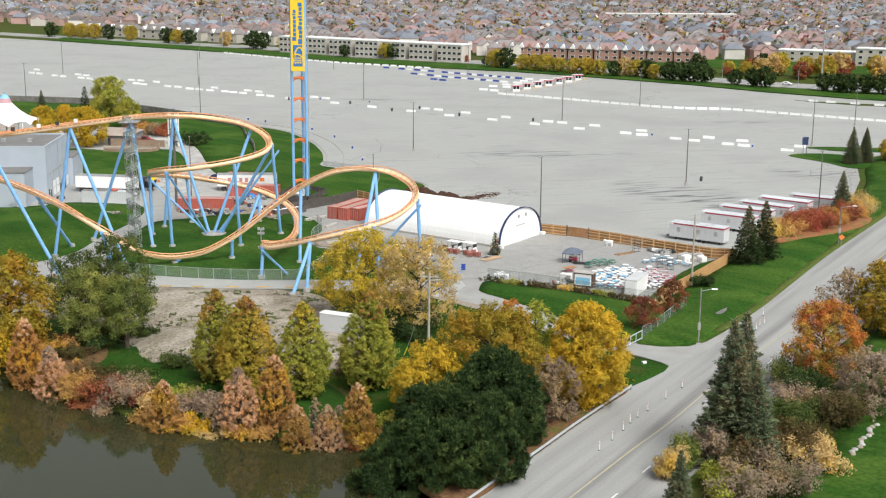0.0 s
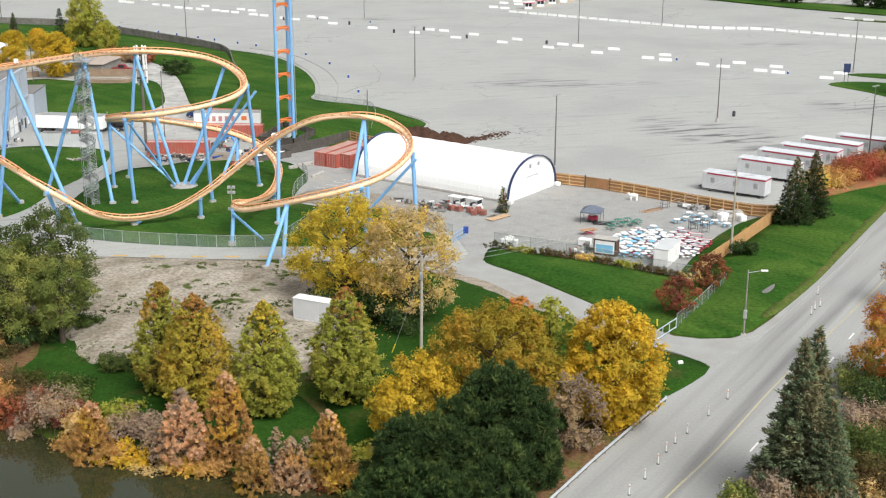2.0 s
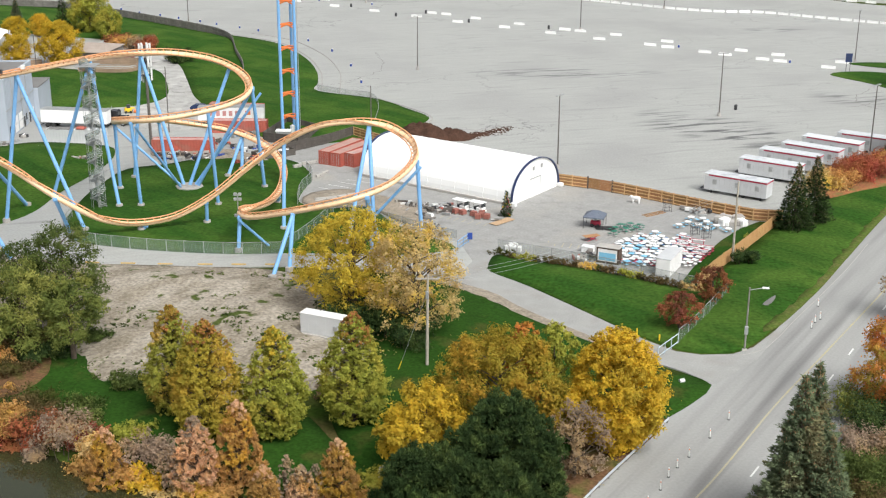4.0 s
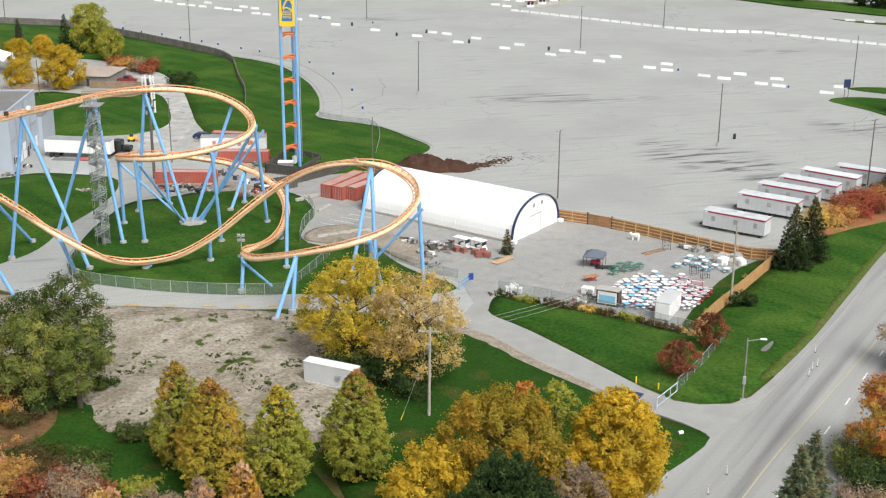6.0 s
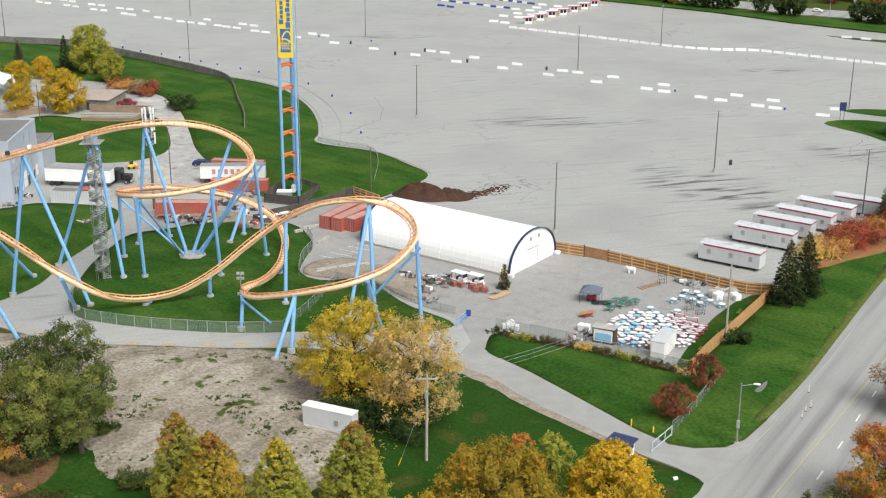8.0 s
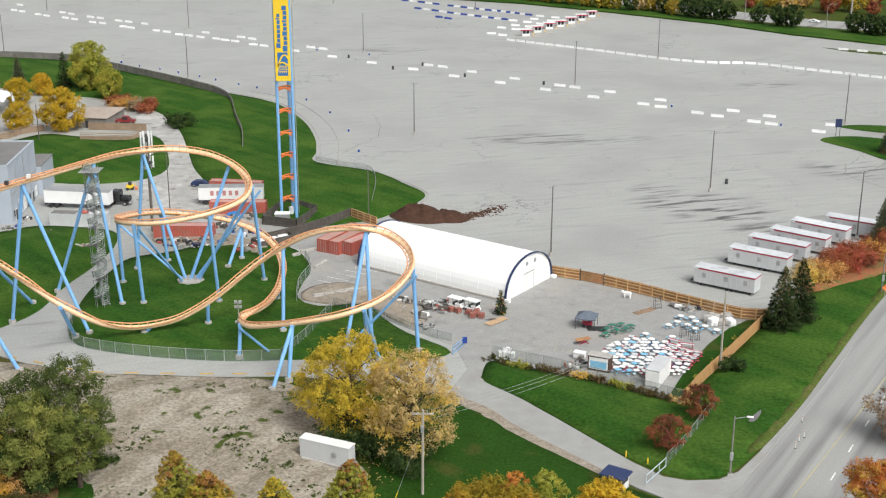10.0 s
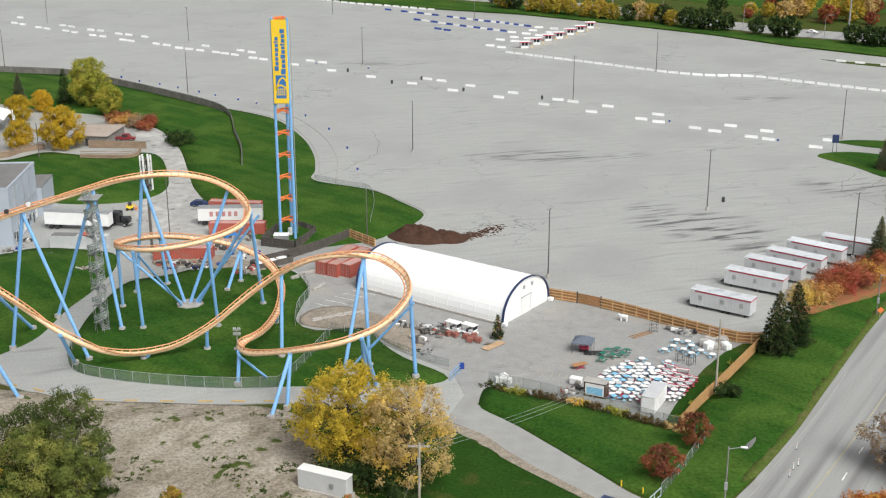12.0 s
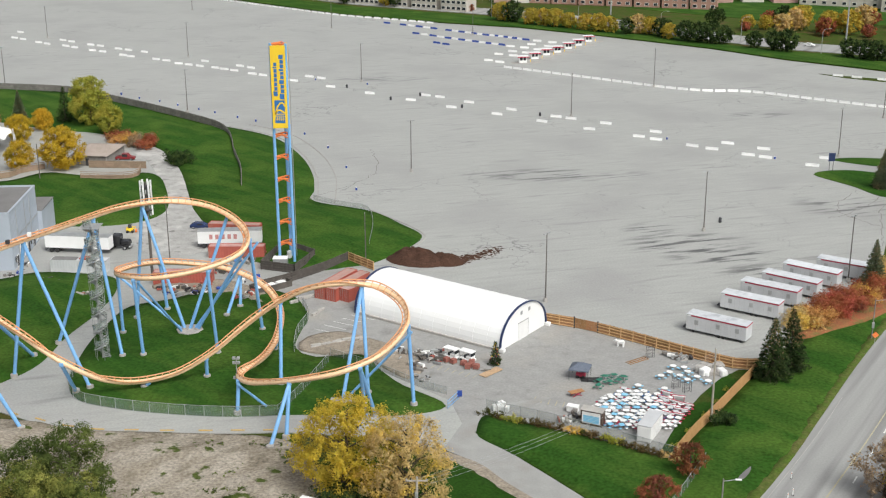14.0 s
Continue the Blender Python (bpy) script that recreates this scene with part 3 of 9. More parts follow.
ROUTE = spline(UPPER + LOWER, 0.6)
TURN = []
for i in range(len(ROUTE)):
    a, b, c = ROUTE[max(i - 6, 0)], ROUTE[i], ROUTE[min(i + 6, len(ROUTE) - 1)]
    bend = (a + c - 2 * b) / max((c - a).length / 2, 0.1) ** 2
    bend.z = 0
    TURN.append(Vector((0, 0, 1)) + 9 * bend)
TURN = [sum((TURN[min(max(i + k, 0), len(TURN) - 1)] for k in range(-6, 7)), Vector()).normalized() for i in range(len(TURN))]
coaster = thing("coaster_track", Matrix(), "orange tubular steel roller coaster track with cream spine", "roller coaster")
part("spine", sweep(bmesh.new(), ROUTE, [(u * 1.15, v - 0.48) for u, v in circle(0.40, 10)], TURN), M["track"], coaster, "pale orange box spine", True)
for s in (-1, 1):
    part("rail", sweep(bmesh.new(), ROUTE, [(u + s * 0.62, v) for u, v in circle(0.11, 6)], TURN), M["rail"], coaster, "orange running rail", True)
tie = bmesh.new()
for q in (-1, 1):
    rod(tie, (q * 0.2, 0, -0.5), (q * 0.62, 0, 0), 0.085, sides=4)
rod(tie, (-0.62, 0, 0), (0.62, 0, 0), 0.06, sides=4)
tie_first, spare = None, ([], [])
for k, i in enumerate(range(2, len(ROUTE) - 2, 2)):
    d = (ROUTE[i + 1] - ROUTE[i - 1]).normalized()
    side = d.cross(TURN[i]).normalized()
    up = side.cross(d)
    m = Matrix.Translation(ROUTE[i]) @ Matrix((side, d, up)).transposed().to_4x4()
    if tie_first is None:
        tie_first = part("crosstie", tie, M["rail"], coaster, "short orange crosstie")
        tie_first.matrix_basis = m
    elif ROUTE[i].x > -70:
        share("crosstie", tie_first.data, m, coaster)
    else:
        o = len(spare[0])
        spare[0].extend(tuple(m @ v.co) for v in tie_first.data.vertices)
        spare[1].extend(tuple(o + v for v in f.vertices) for f in tie_first.data.polygons)
tagged(raw("crosstie_rest", spare[0], spare[1], M["rail"], coaster), kind="stuff")
# catwalk beside the upper brake run
walkline = ROUTE[0:int(len(ROUTE) * 0.13)]
wbm = bmesh.new()
for s in (-1, 1):
    sweep(wbm, [p + Vector((0, 0, 0.95)) for p in walkline], [(u + s * 1.35, v) for u, v in circle(0.035, 4)])
    sweep(wbm, walkline, [(u + s * 1.1, v - 0.1) for u, v in ((-0.3, 0), (0.3, 0), (0.3, 0.05), (-0.3, 0.05))])
for i in range(0, len(walkline), 4):
    d = (ROUTE[i + 1] - ROUTE[i]).normalized()
    side = d.cross(Vector((0, 0, 1))).normalized()
    for s in (-1, 1):
        rod(wbm, ROUTE[i] + side * s * 1.35, ROUTE[i] + side * s * 1.35 + Vector((0, 0, 0.95)), 0.03, sides=4)
part("catwalk", wbm, M["rail"], coaster, "orange catwalk with handrails")

for k, (q, tone) in enumerate(((12, "white"), (20, "dark_metal"), (31, "white"), (38, "dark_metal"), (46, "white"))):
    p = ROUTE[q + 60]
    part("sensor_box", boxed((p.x - 0.3, p.y - 1.5, p.z + 0.1), (p.x + 0.3, p.y - 0.9, p.z + 0.75), 0.05), M[tone], coaster, "small control box beside the brake run")


def nearest(x, y, z):
    q = Vector((x, y, z))
    i = min(range(len(ROUTE)), key=lambda k: (ROUTE[k] - q).length)
    return ROUTE[i] - TURN[i] * 0.95


def support(legs, braces=(), label="light blue tubular steel coaster support on concrete footing"):
    """legs: foot (x, y) and the track point above it (x, y, z)."""
    x, y = legs[0][0]
    e = thing("coaster_support", pose(x, y, 0), label, "coaster support", "supports of the roller coaster")
    at = Vector((x, y, 0))
    for (fx, fy), t in legs:
        foot, head = Vector((fx, fy, 0.1)), nearest(*t)
        part("column", rodded(foot - at, head - at, 0.31, 0.31, 12), M["blue"], e, smooth=False)
        r = rodded(foot - at + Vector((0, 0, -0.1)), foot - at + Vector((0, 0, 0.55)), 0.62, 0.6, 12)
        rod(r, foot - at + Vector((0, 0, 0.55)), foot - at + Vector((0, 0, 0.62)), 0.5, 0.5, 12)
        part("footing", r, M["concrete"], e, "grey concrete footing")
    for a, b in braces:
        part("brace", rodded(Vector(a) - at, Vector(b) - at, 0.22, 0.22, 10), M["blue"], e)
    head = nearest(*legs[0][1]) - at
    part("saddle", boxed((head.x - 0.35, head.y - 0.35, head.z - 0.25), (head.x + 0.35, head.y + 0.35, head.z + 0.35), 0.08), M["blue"], e, "blue saddle plate")
    return e


support([((-72.6, 197.1), (-68, 196.2, 25.4)), ((-58.3, 192.5), (-68, 196.2, 25.4))])
support([((-69.4, 211.8), (-60.7, 210.8, 25)), ((-56.2, 205.7), (-60.7, 210.8, 25))])
support([((-58.8, 216.6), (-58.3, 216.2, 13))], [((-58.7, 216.6, 11.4), (-48.2, 217.6, 0.7))])
support([((-52.6, 206.2), (-52.4, 205.2, 15.6))], [((-52.6, 206.2, 14.0), (-48, 216.6, 0.7))])
support([((-53.2, 228.6), (-53.6, 228, 10.5))])
support([((-58.1, 224.1), (-54.6, 221.8, 24)), ((-47.6, 218.2), (-54.6, 221.8, 24))])
support([((-46.8, 217.8), (-39.9, 222.6, 22)), ((-39.5, 207.1), (-40.2, 204.8, 17.6))])
support([((-45.4, 218), (-35, 214, 19.6))])
support([((-39.3, 230.2), (-39.3, 231.6, 7)), ((-41.1, 225.3), (-39.3, 231.6, 7))])
support([((-33.2, 218.3), (-34.7, 213.6, 19.6))], [((-33.2, 218.3, 17.4), (-45.6, 218, 0.8))])
support([((-26.5, 193.8), (-26.5, 197.8, 14.2))])
support([((-39.5, 196.9), (-39.4, 196, 5))])
support([((-60.2, 191), (-60.4, 186.2, 8.1))])
support([((-32, 182.8), (-31.4, 184.6, 5.7))], [((-31.8, 183.4, 5.0), (-27.7, 185.2, 0.3))])
support([((-25.1, 170.9), (-22.6, 177.8, 8.6)), ((-23.1, 174.4), (-22.6, 177.8, 8.6))])
support([((-49.3, 192.8), (-48.6, 192.8, 1.9))])
support([((-11.3, 181.7), (-12, 177.4, 11.3)), ((-9.9, 182.4), (-12, 177.4, 11.3))])
support([((-15.6, 187.4), (-12.8, 195.8, 17.7)), ((-11.6, 190.4), (-12.8, 195.8, 17.7))])
support([((-3.9, 186), (-5.2, 187.2, 14.2))], [((-4.1, 186.3, 12.8), (-15, 187.6, 0.5))])
support([((-64.8, 177.2), (-77, 178, 25.8)), ((-84, 186), (-77, 178, 25.8))])
support([((-72, 206), (-74, 194, 13))])
support([((-31, 226), (-32.4, 226.2, 4.6))])
support([((-29.6, 209), (-29.5, 208, 2.5))])
hub = thing("concrete_plinth", pose(-46.7, 217.9, 0), "low octagonal concrete plinth under converging blue columns", "plinth")
part("block", rodded((0, 0, -0.1), (0, 0, 0.55), 2.6, 2.5, 8), M["concrete"], hub)
hub2 = thing("concrete_plinth", pose(-15.4, 187.4, 0), "flat pale concrete plinth under coaster columns", "plinth")
part("block", boxed((-2.2, -0.9, -0.1), (2.2, 0.9, 0.45), 0.06), M["concrete"], hub2)

# ---- sign tower ----
tower = thing("sign_tower", pose(-33.6, 257.8, 0), "tall light blue lattice tower with orange braces and yellow sign", "tower")
LEGS = [Vector((-1.6, 0, 0)), Vector((1.6, -0.4, 0)), Vector((0.5, 2.6, 0))]
for q in LEGS:
    part("leg", rodded(q, q + Vector((0, 0, 47.3)), 0.33, 0.3, 12), M["blue"], tower)
for k in range(10):
    z = 4.4 + 4.75 * k
    bm = bmesh.new()
    for a, b in ((0, 1), (1, 2), (2, 0)):
        rod(bm, LEGS[a] + Vector((0, 0, z)), LEGS[b] + Vector((0, 0, z)), 0.16, sides=6)
        rod(bm, LEGS[a] + Vector((0, 0, z - 0.75)), (LEGS[a] + LEGS[b]) / 2 + Vector((0, 0, z)), 0.12, sides=6)
        rod(bm, LEGS[b] + Vector((0, 0, z - 0.75)), (LEGS[a] + LEGS[b]) / 2 + Vector((0, 0, z)), 0.12, sides=6)
    part("brace_frame", bm, M["orange"], tower, "orange triangular brace frame")
panel = part("sign_panel", boxed((-1.62, -0.85, 29.7), (1.50, -0.6, 46.9), 0.04), M["yellow"], tower, "tall yellow sign panel with blue lettering")


# ---- tent hall ----
tent = thing("storage_tent", pose(15.15, 214.9, 0, 0, 0, math.degrees(math.atan2(18.8, -27.1))), "large white fabric arch storage hall with navy edge trim", "tent")
W, LEN, TALL = 7.75, 33.0, 6.7
arch = [(W * math.cos(math.pi * i / 24), TALL * math.sin(math.pi * i / 24) ** 0.82) for i in range(25)]
bm = bmesh.new()
shell = [[bm.verts.new((k * LEN / 11, y, z)) for y, z in arch] for k in range(12)]
for a, b in zip(shell, shell[1:]):
    for j in range(24):
        bm.faces.new((a[j], b[j], b[j + 1], a[j + 1]))
for f in (shell[0], shell[-1]):
    bm.faces.new(f)
part("cover", bm, M["fabric"], tent, "taut white fabric cover")
for x0 in (-0.12, LEN + 0.12):
    part("edge_trim", sweep(bmesh.new(), [Vector((x0, y * 1.012, z * 1.012)) for y, z in arch], slab_profile(0.45, 0.12), [Vector((0, y, z + 0.01)).normalized() for y, z in arch]), M["navy"], tent, "navy blue edge trim")


# ---- trees ----
def leaf_cards(centres, n, size, flat=0.5, rng=random, long=0.5, needle=False, loose=0.3):
    """Small leaves in tufts on the outside of clumps; centres: (centre, radius). Needles stand out from their tuft."""
    g = np.random.default_rng(rng.randrange(1 << 30))
    mid = np.array([tuple(c) for c, _ in centres])
    rad = np.array([r for _, r in centres])
    count = np.maximum(6, n * rad ** 2 / (rad ** 2).sum()).astype(int)
    unit = lambda q: q / (np.linalg.norm(q, axis=1, keepdims=True) + 1e-9)
    axis = mid - mid.mean(0)
    axis[:, 2] = 0.5 * np.hypot(axis[:, 0], axis[:, 1]) + 0.4
    axis = unit(axis)
    tufts = np.clip(count // 10, 2, 60)
    home = np.repeat(np.arange(len(rad)), tufts)
    way = g.normal(size=(len(home), 3))
    way[:, 2] = 0.85 * way[:, 2] + 0.35
    way = unit(way + 0.45 * axis[home])
    spot = mid[home] + rad[home, None] * (way * g.uniform(0.62, 1.04, (len(home), 1)) + axis[home] * g.uniform(-long, long, (len(home), 1)))
    first = np.concatenate(([0], np.cumsum(tufts)[:-1]))
    which = np.repeat(np.arange(len(rad)), count)
    m = len(which)
    tuft = first[which] + (g.random(m) * tufts[which]).astype(int)
    d = way[tuft]
    spread = (0.6 if needle else 1.0) * loose * np.maximum(rad[which, None], size)
    p = spot[tuft] + g.normal(size=(m, 3)) * spread * 0.55 + d * spread * g.uniform(-0.9, 0.9, (m, 1))
    up = np.array((0, 0, 1.0))
    s = size * g.uniform(0.6, 1.35, (m, 1))
    if needle:
        u = unit(d + 0.55 * up + 0.5 * g.normal(size=(m, 3)))
        v = unit(np.cross(u, g.normal(size=(m, 3)))) * s * 0.25
        u = u * s
    else:
        nor = unit(d + flat * up + 0.5 * g.normal(size=(m, 3)))
        u = unit(np.cross(nor, g.normal(size=(m, 3))))
        v = np.cross(nor, u) * s * 0.45
        u = u * s * 0.5
    verts = np.stack((p + u, p - u + v, p - u - v), 1).reshape(-1, 3)
    return verts, np.arange(3 * m).reshape(-1, 3)


def limb(bm, a, b, r1, r2, bend=0.15, rng=random):
    mid = (a + b) / 2 + Vector((rng.uniform(-1, 1), rng.uniform(-1, 1), 0.3)) * (b - a).length * bend
    rod(bm, a, mid, r1, (r1 + r2) / 2, 6)
    rod(bm, mid, b, (r1 + r2) / 2, r2, 6)


dense = 3.0


def broadleaf(kind, height, width, leaf, shape="round", n=5200, size=0.42, low=0.18, clumps=70, seed=1, label="", category="tree", name="tree", tuft=1.0, needle=False, tip=None):
    """A tapered trunk, limbs and a crown of many leaf clumps with an uneven outline."""
    rng = random.Random(seed)
    e = thing(name, Matrix(), label, category)
    bm = bmesh.new()
    top = height * 0.85
    rod(bm, (0, 0, -0.3), (0, 0, height * low + 0.5), 0.035 * height, 0.026 * height, 10)
    lean = Vector((rng.uniform(-0.3, 0.3), rng.uniform(-0.3, 0.3), top))
    limb(bm, Vector((0, 0, height * low)), lean, 0.026 * height, 0.03, 0.05, rng)
    centres = []
    for k in range(clumps):
        t = (k + rng.random()) / clumps
        z = low + (1 - low) * t
        if shape == "round":
            r = math.sin(math.pi * min(1, max(0.04, (z - low * 0.6) / (1.03 - low * 0.6))) ** 0.9) ** 0.6
        elif shape == "cone":
            h_ = (z - low) / (1 - low)
            r = max(0.0, 1.0 - h_ ** 1.7) ** 0.72 * min(1.0, 0.55 + 1.7 * h_) / 0.93
        elif shape == "spread":
            r = math.sin(math.pi * min(1, max(0.06, (z - low * 0.5) / (1.05 - low * 0.5))) ** 0.75) ** 0.5
        else:
            r = 1.0 - 0.75 * z
        a = k * 2.39996 + rng.uniform(-0.4, 0.4)
        q = r * width / 2 * (rng.uniform(0.86 if shape == "cone" else 0.62 if needle else 0.74, 1.1 if needle else 1.02) if k % 4 else rng.uniform(0.1, 0.55)) * (0.98 + (0.30 if shape == "cone" else 0.42 if needle else 0.26) * noise.noise((math.cos(a) * 1.3 + seed, math.sin(a) * 1.3, z * 2.5)))
        c = Vector((math.cos(a) * q, math.sin(a) * q, z * height))
        rad = tuft * width * rng.uniform(0.09, 0.16) * (0.75 + 0.35 * r if shape != "cone" else 0.45 + 0.7 * r)
        c.z = min(c.z, height - rad * 0.5)
        centres.append((c, rad))
        if k % 3 == 0:
            start = Vector((lean.x * z * 0.6, lean.y * z * 0.6, max(height * low * 0.9, c.z - q * 0.75)))
            limb(bm, start, start.lerp(c, 0.8), (0.005 if shape == "cone" else 0.009) * height, 0.02, 0.1, rng)
    part("trunk", bm, M["bark"], e, "grey-brown trunk and limbs")
    low_part, top_part = [], []
    for q in centres:
        (top_part if tip and rng.random() < (q[0].z / height - 0.76) / 0.3 else low_part).append(q)
    v, f = leaf_cards(low_part, int(n * dense), size * 0.82, 0.5, rng, 0.35 if needle else 0.9 if shape == "cone" else 0.25, needle, 0.46 if shape == "cone" else 0.3)
    raw("crown", v, f, LEAF[leaf], e, "uneven leafy crown")
    if top_part:
        v, f = leaf_cards(top_part, int(n * dense * len(top_part) / len(centres) * 0.8), size * 0.82, 0.5, rng, 0.8)
        raw("crown_top", v, f, LEAF[tip], e, "reddish leaves at the top")
    return e


def conifer(height, width, leaf, tiers=26, n=5200, size=0.5, seed=1, label="", low=0.04, cones=0):
    """A straight trunk with tiers of sagging boughs whose tips turn up, each bough a flat spray of needle tufts."""
    rng = random.Random(seed)
    e = thing("conifer_tree", Matrix(), label, "tree")
    bm = bmesh.new()
    rod(bm, (0, 0, -0.3), (0, 0, height * 0.98), 0.02 * height, 0.02, 8)
    leaves, hung = [], []
    g = np.random.default_rng(seed)
    up = np.array((0, 0, 1.0))
    boughs = []
    for k in range(tiers):
        t = k / (tiers - 1)
        reach = width / 2 * (1 - t) ** 0.9 * (1.0 if t > 0.12 else 0.8 + 1.6 * t) + 0.10
        for j in range(max(5, int(14 * (1 - t) + 5))):
            arms = max(5, int(14 * (1 - t) + 5))
            boughs.append((k, t, j, height * (low + (0.985 - low) * (t + rng.uniform(-0.4, 0.4) / tiers)), 6.283 * j / arms + k * 0.7 + rng.uniform(-0.25, 0.25), reach * rng.uniform(0.74, 1.1)))
    total = sum(q[5] + 0.35 for q in boughs)
    for k, t, j, z, a, q in boughs:
        out, side = np.array((math.cos(a), math.sin(a), 0.0)), np.array((-math.sin(a), math.cos(a), 0.0))
        sag = 0.62 - 0.35 * t
        if k % 3 == 0 and j % 2 == 0:
            rod(bm, (0, 0, z + 0.1), (out[0] * q, out[1] * q, z - sag * q * 0.7), 0.012 * height * (1 - t) * 0.5 + 0.02, 0.015, 4)
        m = max(8, int(n * 1.5 * (q + 0.35) / total))
        sprays = max(3, m // 7)
        u = g.random(sprays) ** 0.6
        w = g.uniform(-1, 1, sprays) * (0.10 + 0.30 * (1 - u)) * (q * 0.6 + 0.2)
        spot = out * (u * q)[:, None] + side * w[:, None] + up * (z - sag * q * u + 0.26 * q * u * u - 0.25 * np.abs(w))[:, None]
        pick = g.integers(0, sprays, m)
        p = spot[pick] + g.normal(size=(m, 3)) * size * 0.24
        way = out + side * (np.sign(w[pick]) * g.uniform(0.1, 0.9, m))[:, None] + up * g.uniform(-0.15, 0.55, m)[:, None] + 0.25 * g.normal(size=(m, 3))
        way /= np.linalg.norm(way, axis=1, keepdims=True)
        wide = np.cross(way, up + 0.5 * g.normal(size=(m, 3)))
        wide /= np.linalg.norm(wide, axis=1, keepdims=True) + 1e-9
        s = size * g.uniform(0.5, 1.1, (m, 1))
        leaves.append(np.stack((p + way * s, p + wide * s * 0.22, p - wide * s * 0.22), 1).reshape(-1, 3))
        if cones and t > 0.45 and rng.random() < (t - 0.35) * 1.8:
            c = int(cones)
            p = out * (q * g.uniform(0.45, 1.0, (c, 1))) + up * (z - sag * q * 0.6) + g.normal(size=(c, 3)) * 0.13
            b = g.normal(size=(c, 3)) * (1, 1, 0.2)
            b /= np.linalg.norm(b, axis=1, keepdims=True)
            hung.append(np.stack((p + b * 0.06, p - b * 0.06, p - up * 0.26), 1).reshape(-1, 3))
    part("trunk", bm, M["bark"], e, "straight tapered trunk")
    verts = np.concatenate(leaves)
    raw("crown", verts, np.arange(len(verts)).reshape(-1, 3), LEAF[leaf], e, "layered needle boughs")
    if hung:
        verts = np.concatenate(hung)
        tagged(raw("cone_spray", verts, np.arange(len(verts)).reshape(-1, 3), LEAF["cone_brown"], e, "hanging brown cones"), kind="stuff")
    return e


def plant(ob, x, y, s=1.0, turn=0.0, z=None):
    ob.matrix_basis = pose(x, y, land(x, y) + 0.05 if z is None else z, 0, 0, turn) @ Matrix.Scale(s, 4)
    return ob


def again(ob, x, y, s=1.0, turn=0.0, z=None, sz=1.0):
    c = copy_thing(ob, Matrix())
    c.matrix_basis = pose(x, y, land(x, y) + 0.05 if z is None else z, 0, 0, turn) @ Matrix.Diagonal((s, s, s * sz, 1))
    return c


plant(broadleaf("maple", 12.8, 6.6, "turning", "cone", 9000, 0.25, 0.05, 760, 3, "conical maple turning from green to rusty orange", tuft=0.44, tip="blush"), -29.8, 127.8)
plant(broadleaf("maple", 13.4, 8.0, "olive_gold", "cone", 11500, 0.25, 0.05, 900, 5, "conical maple in amber and olive autumn leaf", tuft=0.42, tip="blush"), -24.8, 122.0)
plant(broadleaf("maple", 12.8, 6.6, "olive", "cone", 9600, 0.25, 0.05, 780, 7, "conical maple in olive green leaf with orange tips", tuft=0.44, tip="tan_gold"), -17.6, 121.8)
plant(broadleaf("maple", 13.0, 7.6, "olive", "cone", 10500, 0.25, 0.05, 860, 9, "conical olive-green maple with reddish crown top", tuft=0.44, tip="blush"), -9.6, 125.4)
plant(broadleaf("maple", 13.3, 10.0, "gold", "round", 15000, 0.30, 0.06, 210, 11, "full golden-yellow maple on the corner lawn", tuft=0.66), 18.2, 119.4)
plant(broadleaf("maple", 12.4, 14.4, "amber", "spread", 15500, 0.28, 0.10, 210, 13, "broad maple in golden-brown autumn leaf", tuft=0.56), 6.2, 120.0)
plant(broadleaf("maple", 12.9, 4.2, "mixed", "round", 2200, 0.28, 0.3, 40, 14, "slender red-topped maple among golden ones", tuft=0.9), 8.6, 123.0)
plant(broadleaf("maple", 12.4, 6.4, "olive", "round", 4200, 0.28, 0.1, 70, 16, "dark olive maple behind the golden ones", tuft=0.75), 12.0, 123.4)
plant(broadleaf("maple", 9.6, 9.4, "gold", "spread", 6000, 0.30, 0.12, 80, 15, "low spreading yellow-orange maple", tuft=0.75), -1.6, 113.4)
pine_a = plant(broadleaf("pine", 10.4, 10.6, "pine", "round", 16000, 0.30, 0.05, 170, 17, "broad dark green pine beside the guard rail", tuft=0.62, needle=True), 6.6, 109.2)
pine_b = plant(broadleaf("pine", 9.2, 9.8, "dark", "round", 14000, 0.30, 0.05, 150, 19, "dark green pine by the pond", tuft=0.62, needle=True), -2.6, 98.4)
pine_c = plant(broadleaf("pine", 8.6, 8.6, "pine", "cone", 12000, 0.30, 0.04, 150, 20, "pointed dark green pine between its neighbours", tuft=0.66, needle=True), 1.6, 102.4)
for ob, x, y, sc in ((pine_c, 8.0, 107.0, 0.92), (pine_b, 3.0, 106.4, 0.94), (pine_c, -5.6, 96.6, 0.88), (pine_a, 5.0, 101.0, 0.78), (pine_b, 1.4, 94.8, 0.84), (pine_c, 5.2, 96.4, 0.9), (pine_a, -2.0, 104.0, 0.74), (pine_c, 8.6, 112.4, 0.8)):
    again(ob, x, y, sc, 37 * x + 11 * y)
plant(broadleaf("bush", 8.2, 6.4, "grey_twig", "round", 2600, 0.22, 0.06, 80, 21, "nearly bare grey-brown small tree", tuft=0.8), 13.6, 113.5)
tall_spruce = plant(conifer(17.0, 10.0, "spruce", 34, 30000, 0.42, 23, "tall blue-green spruce hung with brown cones", cones=7), 32.4, 102.0)
again(tall_spruce, 34.2, 104.4, 1.0, 130)
again(tall_spruce, 34.6, 99.6, 0.72, 210)
plant(broadleaf("maple", 14, 13.6, "tan_gold", "spread", 8600, 0.30, 0.16, 150, 25, "wide amber-yellow tree thinning at the top", tuft=0.62), -12.4, 157.6)
